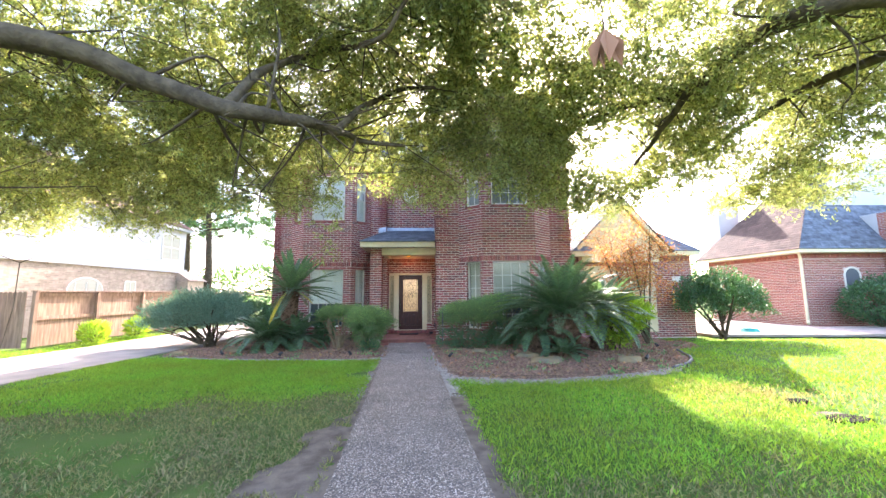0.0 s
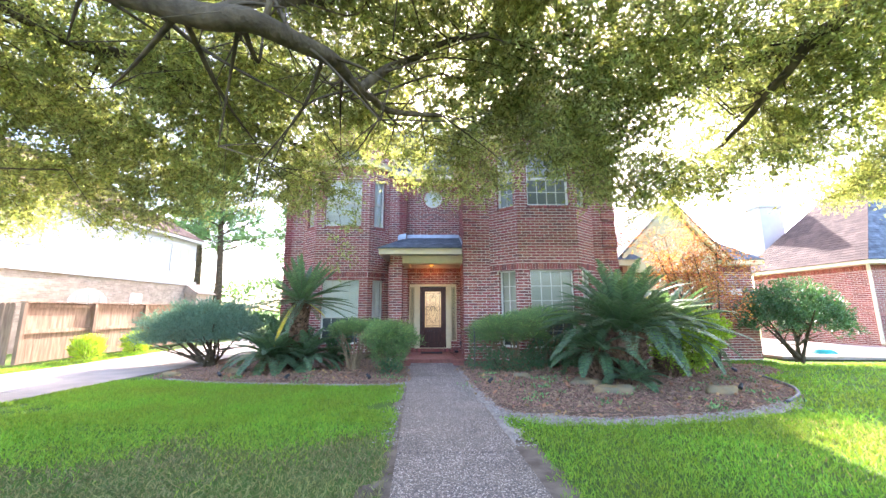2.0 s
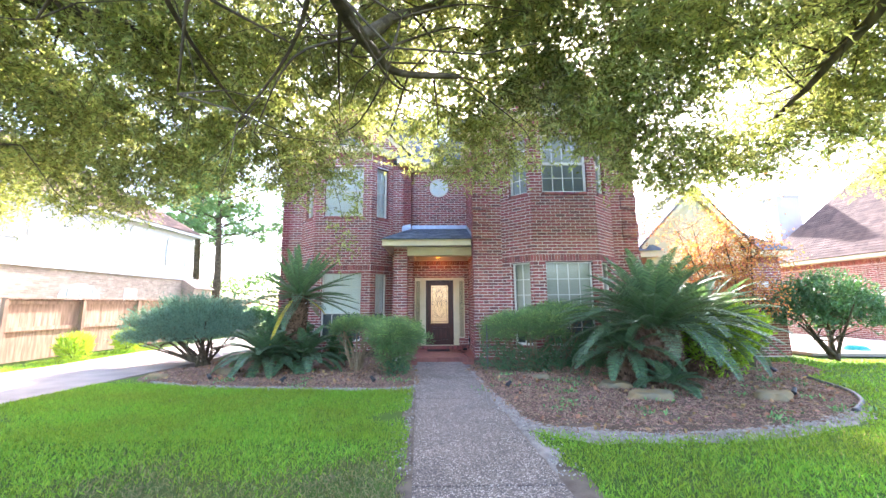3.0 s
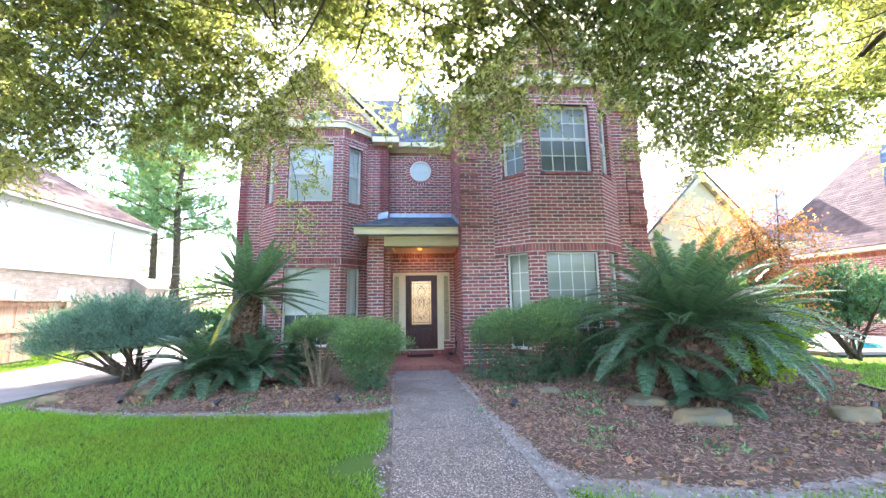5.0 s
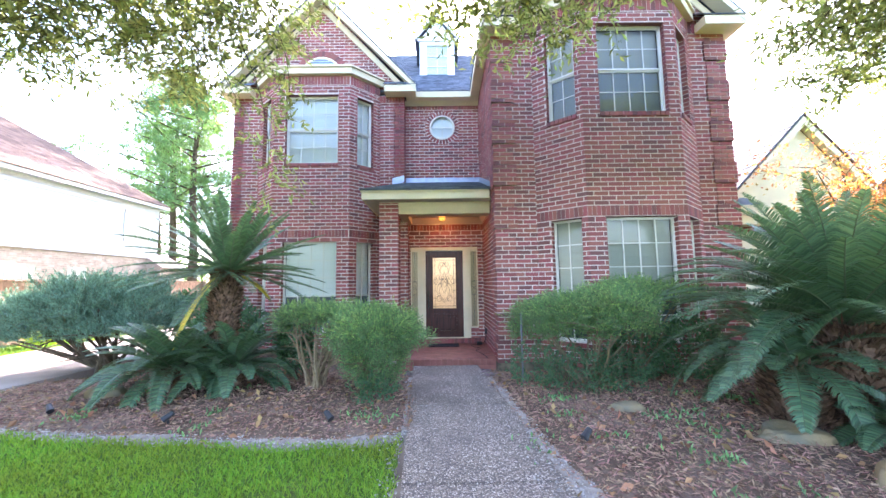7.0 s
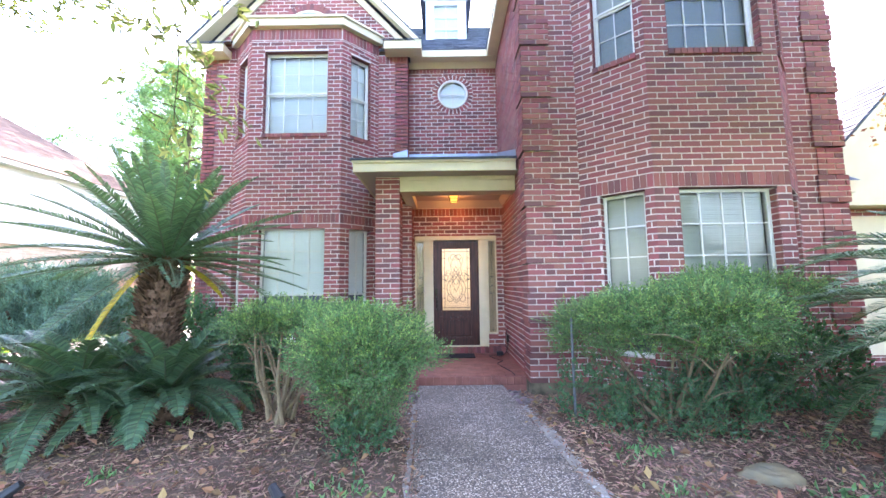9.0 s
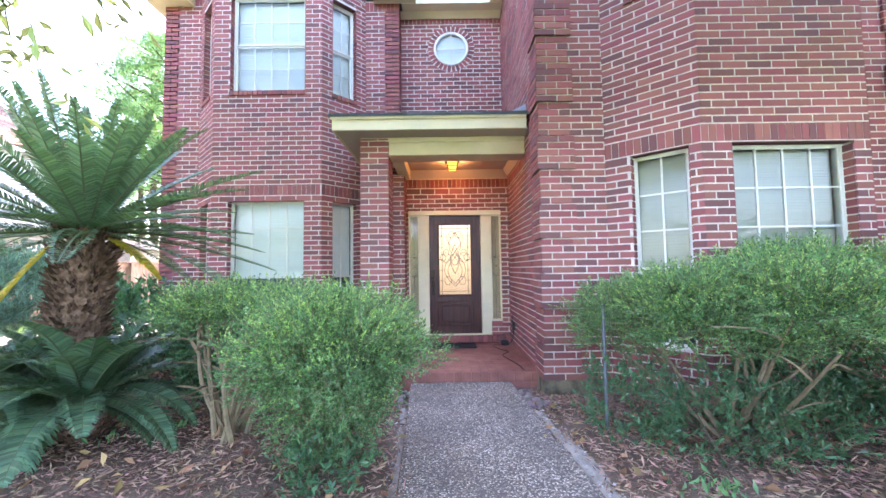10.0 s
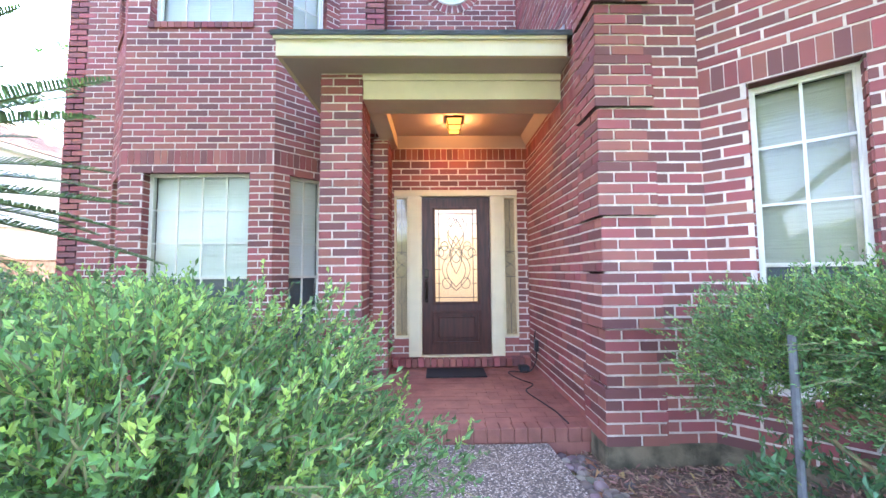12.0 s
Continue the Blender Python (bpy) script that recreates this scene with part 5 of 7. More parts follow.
        ls = [[(mx, z0 + hh * a), (mx, z0 + hh * b)] for a, b in ((0.02, 0.22), (0.28, 0.42), (0.58, 0.76), (0.82, 0.98))]
        ls += [[(x0 + fw, z0 + hh * a), (x1 - fw, z0 + hh * a)] for a in (0.42, 0.60)]
        for c in (0.25, 0.79):
            ls.append([(mx, z0 + hh * (c - 0.03)), (mx + 0.035, z0 + hh * c), (mx, z0 + hh * (c + 0.03)), (mx - 0.035, z0 + hh * c), (mx, z0 + hh * (c - 0.03))])
        for s in (-1, 1):
            ls.append([(mx + s * hw2 * math.sin(math.pi * 2 * t), z0 + hh * (0.42 + 0.18 * t)) for t in np.linspace(0, 1, 13)])
        for ln_ in ls:
            bm = bmesh.new()
            tube(bm, [(a, y + 0.016, b) for a, b in ln_], 0.0035, 5)
            p("came", bm, M_CAME)


entrance()

# entrance hall behind the glass
bm = bmesh.new()
bx(bm, -1.3, 1.3, 17.6, 17.7, 0.0, 2.85)
bx(bm, -1.4, -1.3, 14.03, 17.7, 0.0, 2.85)
bx(bm, 1.3, 1.4, 14.03, 17.7, 0.0, 2.85)
bx(bm, -1.4, 1.4, 14.03, 17.7, 2.85, 2.95)
tagged(part("hall_wall", bm, M_PLASTER), "warm lit cream hall seen through the door glass", "wall", kind="structure")
bm = bmesh.new()
bx(bm, -1.3, 1.3, 14.03, 17.6, 0.0, 0.1)
tagged(part("hall_floor", bm, M_DOOR), "brown hall floor", "floor", kind="structure")
hall = new("hall_lamp", bpy.data.lights.new("hall_lamp", 'AREA'))
hall.data.energy = 8
hall.data.size = 1.2
hall.data.color = (1.0, 0.93, 0.82)
hall.location = (0, 16.2, 2.8)


# porch lantern
def lantern():
    x, y, z = -0.07, 13.28, 3.0
    l = empty("ceiling_lantern", x, y, z)
    tagged(l, "small square bronze ceiling lantern with glowing amber glass", "ceiling light")

    def p(name, bm, m):
        o = part(name, bm, m)
        o.parent = l
        o.matrix_parent_inverse = Matrix.Translation((-x, -y, -z))
        return o
    bm = bmesh.new()
    bx(bm, x - 0.105, x + 0.105, y - 0.105, y + 0.105, z - 0.022, z - 0.0005, bevel=0.006)
    p("canopy", bm, M_BRONZE)
    a, b, h = 0.09, 0.062, 0.13
    for sx in (-1, 1):
        for sy in (-1, 1):
            bm = bmesh.new()
            tube(bm, [(x + sx * a, y + sy * a, z - 0.022), (x + sx * b, y + sy * b, z - 0.022 - h)], 0.006, 6)
            p("bar", bm, M_BRONZE)
    for s, e in (((-1, -1), (1, -1)), ((1, -1), (1, 1)), ((1, 1), (-1, 1)), ((-1, 1), (-1, -1))):
        for q, zz in ((b, z - 0.022 - h), ((a + b) / 2, z - 0.022 - h * 0.55)):
            bm = bmesh.new()
            tube(bm, [(x + s[0] * q, y + s[1] * q, zz), (x + e[0] * q, y + e[1] * q, zz)], 0.005, 6)
            p("bar", bm, M_BRONZE)
        bm = bmesh.new()
        bm.faces.new([bm.verts.new(v) for v in ((x + s[0] * a, y + s[1] * a, z - 0.022), (x + e[0] * a, y + e[1] * a, z - 0.022), (x + e[0] * b, y + e[1] * b, z - 0.022 - h), (x + s[0] * b, y + s[1] * b, z - 0.022 - h))])
        o = p("glass_pane", bm, M_AMBER)
        o.visible_shadow = False
    bm = bmesh.new()
    bm.faces.new([bm.verts.new((x + sx * b, y + sy * b, z - 0.022 - h)) for sx, sy in ((-1, -1), (1, -1), (1, 1), (-1, 1))])
    o = p("glass_pane", bm, M_AMBER)
    o.visible_shadow = False
    bulb = new("lantern_bulb", bpy.data.lights.new("lantern_bulb", 'POINT'))
    bulb.data.energy = 1.3
    bulb.data.color = (1.0, 0.42, 0.12)
    bulb.data.shadow_soft_size = 0.03
    bulb.location = (x, y, z - 0.09)


M_AMBER = mat("lit amber glass", (0.9, 0.5, 0.1), 0.3)
M_AMBER.node_tree.nodes["Principled BSDF"].inputs["Emission Color"].default_value = (1.0, 0.42, 0.05, 1)
M_AMBER.node_tree.nodes["Principled BSDF"].inputs["Emission Strength"].default_value = 0.16
lantern()

# doormat
bm = bmesh.new()
bx(bm, -0.42, 0.28, 13.30, 13.68, -0.003, 0.012, bevel=0.004)
mat_ob = part("doormat", bm, M_RUBBER)
tagged(mat_ob, "black rubber doormat lying on the porch", "doormat")

# adapter and cord on the porch wall
cord = empty("extension_cord", 0.9, 13.7, 0.0)
tagged(cord, "black adapter box with loose power cord on porch", "power cord")
bm = bmesh.new()
bx(bm, WX - 0.055, WX - 0.012, 13.45, 13.53, 0.24, 0.38, bevel=0.008)
o = part("adapter", bm, M_BLACK)
o.parent, o.matrix_parent_inverse = cord, Matrix.Translation((-0.9, -13.7, 0))
bm = bmesh.new()
tube(bm, smooth_path([(WX - 0.03, 13.5, 0.5), (WX - 0.05, 13.5, 0.42), (WX - 0.04, 13.49, 0.37)], 4), 0.006, 6)
tube(bm, smooth_path([(WX - 0.03, 13.49, 0.25), (WX - 0.05, 13.47, 0.12), (WX - 0.14, 13.45, 0.015), (0.62, 13.52, 0.005), (0.55, 13.44, 0.005), (0.62, 13.2, 0.005), (0.72, 13.0, 0.005), (0.60, 12.8, 0.005), (0.66, 12.5, 0.005), (0.72, 12.25, 0.005), (0.74, 12.0, 0.005)], 6), 0.006, 6)
bx(bm, 0.70, 0.82, 13.52, 13.62, -0.003, 0.06, bevel=0.01)
o = part("cord", bm, M_RUBBER)
o.parent, o.matrix_parent_inverse = cord, Matrix.Translation((-0.9, -13.7, 0))

# ---- garage wing ----
garage = empty("garage_wing", 8, 14, 0)
tagged(garage, "brick garage wing with cream gable and grey roof", "house")


def gpart(name, bm, m, label=""):
    return part(name, bm, m, garage, label)


GY = 13.2
a_, d_, n_, l_ = wall_axes((9.35, GY), (10.75, GY))
bm = bmesh.new()
bx(bm, 5.5, 10.75, GY + 0.01, 20, -0.4, 2.86)
g_w = gpart("wall", bm, M_MORTAR, "red brick garage wall")
s_ = raw("brickwork", *brick_boxes(Vector((5.5, GY + 0.01, 0)), d_, n_, lay(5.25, -0.2, 2.86, (), ((2.62, 2.86),))), M_BRICK, g_w)
s_["kind"] = "stuff"
s_ = raw("brickwork", *brick_boxes(Vector((10.75, GY, 0)), Vector((0, 1, 0)), Vector((1, 0, 0)), lay(6.5, -0.2, 2.86, (), ())), M_BRICK, g_w)
s_["kind"] = "stuff"
bm = bmesh.new()
bx(bm, 8.9, 10.98, GY - 0.28, GY + 0.05, 2.86, 3.02)
bx(bm, 10.75, 10.98, GY + 0.05, 20, 2.86, 3.02)
gpart("eave", bm, M_CREAM, "cream boxed eave")
bm = bmesh.new()
prism(bm, [(6.35, GY - 0.35, 2.6), (9.3, GY - 0.35, 2.6), (9.3, GY - 0.35, 3.2), (7.95, GY - 0.35, 4.75), (6.35, GY - 0.35, 3.1)], (0, 0.3, 0))
gpart("gable", bm, M_CREAM, "cream painted gable end")
bm = bmesh.new()
for x, z in ((6.15, 2.95), (9.6, 2.9)):
    prism(bm, [(x, GY - 0.5, z), (x, GY - 0.5, z + 0.18), (7.95, GY - 0.5, 4.98), (7.95, GY - 0.5, 4.78)], (0, 0.15, 0))
bx(bm, 5.9, 6.75, GY - 0.5, GY - 0.2, 2.80, 2.98)
gpart("rake_board", bm, M_CREAM, "cream rake boards")
bm = bmesh.new()
prism(bm, [(5.85, GY - 0.55, 2.99), (6.8, GY - 0.55, 2.99), (6.45, GY - 0.25, 3.3)], (0, 0.04, 0.03))
gpart("return_cap", bm, M_SHINGLE)
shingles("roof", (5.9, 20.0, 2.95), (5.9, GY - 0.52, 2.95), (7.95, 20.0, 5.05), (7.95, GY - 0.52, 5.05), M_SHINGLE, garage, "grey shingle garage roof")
# Same roof as the grey slope; brown puts the sunlight into its colour.
shingles("roof", (9.8, GY - 0.52, 2.95), (9.8, 20.0, 2.95), (7.95, GY - 0.52, 5.05), (7.95, 20.0, 5.05), M_SHINGLE_T, garage, "garage roof slope, sunlight put in as brown")
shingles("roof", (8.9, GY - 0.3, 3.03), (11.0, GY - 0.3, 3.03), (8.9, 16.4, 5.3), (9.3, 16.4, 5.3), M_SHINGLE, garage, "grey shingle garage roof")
bm = bmesh.new()
for x0, x1, z0, z1 in ((6.55, 7.75, 0.0, 2.45), (8.05, 9.25, 0.0, 2.45)):
    bx(bm, x0, x1, GY - 0.06, GY - 0.0, z0, z1)
gpart("garage_door", bm, M_CREAM, "cream panelled garage door")
bm = bmesh.new()
bx(bm, 9.95, 10.3, GY - 0.03, GY - 0.012, 1.85, 2.05)
gpart("sign", bm, M_WHITE, "small white house number plaque")

# ---- fence ----
fence = empty("fence", -12.3, 16, 0)
tagged(fence, "weathered brown wooden board fence with posts and rails", "fence")
FZ = -0.15
for k in range(58):
    y = 12.4 + k * 0.2
    bm = bmesh.new()
    bx(bm, -12.365, -12.345 + float(rng.uniform(-0.003, 0.003)), y, y + 0.194, FZ, 1.66 + float(rng.uniform(-0.015, 0.015)))
    part("board", bm, M_FENCE, fence)
for k in range(6):
    y = 12.3 + k * 2.3
    bm = bmesh.new()
    bx(bm, -12.33, -12.21, y - 0.05, y + 0.06, FZ, 1.66, bevel=0.006)
    part("post", bm, M_FENCE, fence)
    for z in (0.72, 1.50):
        bm = bmesh.new()
        bx(bm, -12.325, -12.285, y + 0.06, y + 2.25, z, z + 0.12)
        part("rail", bm, M_FENCE, fence)
    bm = bmesh.new()
    bx(bm, -12.43, -12.2, y, y + 2.3, 1.665, 1.70)
    part("cap_rail", bm, M_FENCE, fence)
for k in range(24):
    x = -12.45 - k * 0.15
    bm = bmesh.new()
    prism(bm, [(x, 12.2, FZ), (x - 0.14, 12.2, FZ), (x - 0.14, 12.2, 1.62), (x - 0.11, 12.2, 1.66), (x - 0.03, 12.2, 1.66), (x, 12.2, 1.62)], (0, 0.02, 0))
    part("board", bm, M_FENCE, fence)

# ---- neighbour's pale house ----
nbl = empty("pale_house", -17, 20, 0)
tagged(nbl, "sunlit pale brick and white two-storey neighbouring house", "house")
NX = -16.6
bm = bmesh.new()
bx(bm, -28, NX, 5.0, 26.3, -0.4, 3.05)
w_ = part("wall", bm, M_NBRICK, nbl, "pale brick ground floor wall")
s_ = raw("brickwork", *brick_boxes(Vector((NX, 10.0, 0)), Vector((0, 1, 0)), Vector((1, 0, 0)), lay(16.3, 0.9, 3.0, [(7.9, 9.9, 0.9, 2.45), (11.3, 12.0, 1.2, 2.3)], ())), M_NBRICK, w_)
s_["kind"] = "stuff"
bm = bmesh.new()
bx(bm, -28, NX - 0.05, 5.0, 26.3, 3.3, 6.0)
part("upper_wall", bm, M_NSIDE, nbl, "white siding upper wall")
for k in range(13):
    bm = bmesh.new()
    bx(bm, NX - 0.05, NX - 0.025, 8.0, 26.3, 3.32 + k * 0.205, 3.50 + k * 0.205)
    part("siding_board", bm, M_NSIDE, nbl)
bm = bmesh.new()
bx(bm, -28, NX + 0.12, 5.0, 26.4, 3.05, 3.3)
part("band", bm, M_NSIDE, nbl, "white band board")
bm = bmesh.new()
bx(bm, -28.3, NX + 0.35, 5.0, 26.6, 5.95, 6.12)
part("eave", bm, M_NSIDE, nbl, "white boxed eave")
shingles("roof", (NX + 0.4, 5.0, 6.13), (NX + 0.4, 26.7, 6.13), (-22, 9.0, 10.2), (-22, 22.0, 10.2), M_SHINGLE_T, nbl, "sunlit tan shingle roof", exposure=0.2, tab=0.5)
shingles("roof", (NX + 0.4, 26.7, 6.13), (-28.3, 26.7, 6.13), (-22, 22.0, 10.2), (-22.1, 22.0, 10.2), M_SHINGLE_T, nbl, "tan shingle roof", exposure=0.2, tab=0.5)
bm = bmesh.new()
arc = [(NX - 0.02, 18.9 + 0.98 * math.cos(t), 1.75 + 0.68 * math.sin(t)) for t in np.linspace(0, math.pi, 13)] + [(NX - 0.02, 17.92, 0.95), (NX - 0.02, 19.88, 0.95)]
prism(bm, arc, (0.032, 0, 0))
win_ = part("window", bm, M_TANBLIND, nbl, "arched window with white bars")
bm = bmesh.new()
tube(bm, arc[:13], 0.05, 6)
for y in (18.3, 18.9, 19.5):
    bx(bm, NX, NX + 0.045, y - 0.02, y + 0.02, 0.95, 2.2)
for z in (1.35, 1.75):
    bx(bm, NX, NX + 0.042, 17.95, 19.85, z - 0.02, z + 0.02)
part("frame", bm, M_WHITE, win_)
for y0, y1, z0, z1 in ((21.3, 22.0, 1.2, 2.3), (24.0, 25.6, 3.9, 5.5), (14.8, 16.4, 4.2, 5.3)):
    bm = bmesh.new()
    bx(bm, NX - 0.02, NX + 0.005, y0, y1, z0, z1)
    win_ = part("window", bm, M_TANBLIND, nbl, "white framed window")
    bm = bmesh.new()
    for q in ((y0 - 0.06, y0, z0, z1), (y1, y1 + 0.06, z0, z1), (y0, y1, z0 - 0.06, z0), (y0, y1, z1, z1 + 0.06), ((y0 + y1) / 2 - 0.02, (y0 + y1) / 2 + 0.02, z0, z1), (y0, y1, (z0 + z1) / 2 - 0.02, (z0 + z1) / 2 + 0.02)):
        bx(bm, NX - 0.01, NX + 0.03, *q)
    part("frame", bm, M_WHITE, win_)
bm = bmesh.new()
bx(bm, NX + 0.0, NX + 0.75, 25.6, 27.4, -0.3, 2.5)
prism(bm, [(NX - 0.1, 25.5, 2.5), (NX + 0.95, 25.5, 2.5), (NX - 0.1, 25.5, 3.2)], (0, 2.0, 0))
part("porch", bm, M_NBRICK, nbl, "low brick side extension")

# ---- neighbour's red house ----
nbr = empty("red_house", 22, 20, 0)
tagged(nbr, "neighbouring red brick house with tan hipped roof", "house")
cx_, cy_ = 18.4, 16.2
bm = bmesh.new()
bx(bm, cx_, 34, cy_, 21.9, -0.4, 3.25)
w_ = part("wall", bm, M_MORTAR, nbr, "red brick wall")
s_ = raw("brickwork", *join_arrays([brick_boxes(Vector((cx_, cy_ + 5.7, 0)), Vector((0, -1, 0)), Vector((-1, 0, 0)), lay(5.7, -0.2, 3.25, (), ((3.0, 3.25),))),
                                    brick_boxes(Vector((cx_, cy_, 0)), Vector((1, 0, 0)), Vector((0, -1, 0)), lay(6, -0.2, 3.25, [(2.1, 2.9, 1.1, 2.55)], ((3.0, 3.25),)))]), M_PINKB, w_)
s_["kind"] = "stuff"
bm = bmesh.new()
bx(bm, cx_ - 0.4, 34, cy_ - 0.4, cy_ + 0.1, 3.25, 3.42)
bx(bm, cx_ - 0.4, cx_ + 0.1, cy_ + 0.1, 22.3, 3.25, 3.42)
part("eave", bm, M_CREAM, nbr, "cream gutter and eave")
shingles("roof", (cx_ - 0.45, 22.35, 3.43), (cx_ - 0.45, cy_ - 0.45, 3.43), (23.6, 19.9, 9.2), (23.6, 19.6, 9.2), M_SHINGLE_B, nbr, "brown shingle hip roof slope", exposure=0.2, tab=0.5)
# Same shingles as the brown slopes; grey carries the front's shade.
shingles("roof", (cx_ - 0.45, cy_ - 0.45, 3.43), (29.0, cy_ - 0.45, 3.43), (23.6, 19.6, 9.2), (24.0, 19.6, 9.2), M_SHINGLE, nbr, "hip roof slope with its shade put in as grey", exposure=0.2, tab=0.5)
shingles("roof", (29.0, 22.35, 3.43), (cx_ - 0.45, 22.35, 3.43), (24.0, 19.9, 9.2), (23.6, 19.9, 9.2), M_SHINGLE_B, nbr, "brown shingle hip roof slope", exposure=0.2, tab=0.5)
bm = bmesh.new()
prism(bm, [(20.0, cy_ + 1.2, 4.6), (27.0, cy_ + 1.2, 4.6), (27.0, cy_ + 1.2, 8.5), (24.0, cy_ + 1.2, 8.5)], (0, 3.0, 0))
bx(bm, 22.6, 34, cy_ - 1.6, cy_ + 2.0, -0.4, 5.2)
part("upper_wall", bm, M_NSIDE, nbr, "pale upper gable wall")
s_ = raw("brickwork", *brick_boxes(Vector((22.6, cy_ - 1.6, 0)), Vector((1, 0, 0)), Vector((0, -1, 0)), lay(6, -0.2, 5.2, (), ())), M_PINKB, w_)
s_["kind"] = "stuff"
s_ = raw("brickwork", *brick_boxes(Vector((22.6, cy_, 0)), Vector((0, -1, 0)), Vector((-1, 0, 0)), lay(1.6, -0.2, 5.2, (), ())), M_PINKB, w_)
s_["kind"] = "stuff"
bm = bmesh.new()
tube(bm, [(cx_ - 0.35, cy_ - 0.3, 3.3), (cx_ - 0.05, cy_ - 0.06, 3.0), (cx_ - 0.05, cy_ - 0.06, 0.1), (cx_ - 0.2, cy_ - 0.2, -0.05)], 0.06, 8)
part("downspout", bm, M_CREAM, nbr, "cream downspout")
bm = bmesh.new()
arc = [(cx_ + 2.5 + 0.4 * math.cos(t), cy_ - 0.015, 2.15 + 0.4 * math.sin(t)) for t in np.linspace(0, math.pi, 11)] + [(cx_ + 2.1, cy_ - 0.015, 1.1), (cx_ + 2.9, cy_ - 0.015, 1.1)]
prism(bm, arc, (0, 0.004, 0))
win_ = part("window", bm, M_SCREEN, nbr, "arched window with white frame")
bm = bmesh.new()
tube(bm, arc + arc[:1], 0.045, 6)
part("frame", bm, M_WHITE, win_)
bm = bmesh.new()
bx(bm, 19.9, 21.3, 22.5, 23.5, -0.3, 7.55)
bx(bm, 19.82, 21.38, 22.42, 23.58, 7.55, 7.7)
bx(bm, 20.4, 20.8, 22.8, 23.2, 7.7, 7.9)
part("chimney", bm, M_NSIDE, nbr, "white chimney with cap")


# ---- plants ----
M_TANSTEM = mat("tan shrub stem", (0.25, 0.18, 0.095), 0.8, vary=0.35, scale=25, bump=0.3, bscale=60)
M_STEM = mat("pale young stem", (0.22, 0.20, 0.09), 0.7, vary=0.3, scale=20)


def leafy(name, parent, pts, out, length, width, material, jitter=0.7, droop=0.15, up=0.25, label=""):
    n = len(pts)
    d = out + rng.normal(0, jitter, (n, 3)) + np.array([0, 0, up])
    v, f = leaf_arrays(pts, d, rng.uniform(0.7, 1.3, n) * length, rng.uniform(0.7, 1.3, n) * width, 0.2, droop)
    return raw(name, v, f, material, parent, label)


def blob_points(n, c, r, shell=0.55, lump=0.35, seed=0.0, low=-1.0):
    """Points in the outer shell of a lumpy ellipsoid, with the way outwards."""
    d = unit(rng.normal(size=(int(n * 1.6), 3)))
    d = d[d[:, 2] > low][:n]
    k = np.array([1 + lump * noise.noise((q[0] * 2.2 + seed, q[1] * 2.2, q[2] * 2.2)) + 0.5 * lump * noise.noise((q[0] * 6 + seed, q[1] * 6, q[2] * 6)) for q in d])
    s = rng.uniform(shell, 1, len(d)) ** 0.6 * k
    return np.array(c) + d * np.array(r) * s[:, None], d


def stems(name, parent, base, top, r, n, spread, rad, material, seed=1):
    """Branching stems from a base into a crown."""
    rs = np.random.default_rng(seed)
    bm = bmesh.new()
    for _ in range(n):
        b = Vector(base) + Vector((*rs.normal(0, spread * 0.25, 2), 0))
        t = Vector(top) + Vector((rs.normal() * r[0] * 0.5, rs.normal() * r[1] * 0.5, rs.normal() * r[2] * 0.35))
        m = b.lerp(t, 0.45) + Vector((rs.normal() * 0.05, rs.normal() * 0.05, 0.03))
        pts = smooth_path([b, m, t], 4)
        tube(bm, pts, list(np.linspace(rad, rad * 0.3, len(pts))), 6)
        for _k in range(3):
            s = pts[int(rs.integers(3, len(pts) - 1))]
            e = s + Vector((rs.normal() * r[0] * 0.5, rs.normal() * r[1] * 0.5, abs(rs.normal()) * r[2] * 0.4))
            tube(bm, smooth_path([s, s.lerp(e, 0.5) + Vector((0, 0, 0.03)), e], 3), list(np.linspace(rad * 0.45, rad * 0.12, 7)), 5)
    return part(name, bm, material, parent)


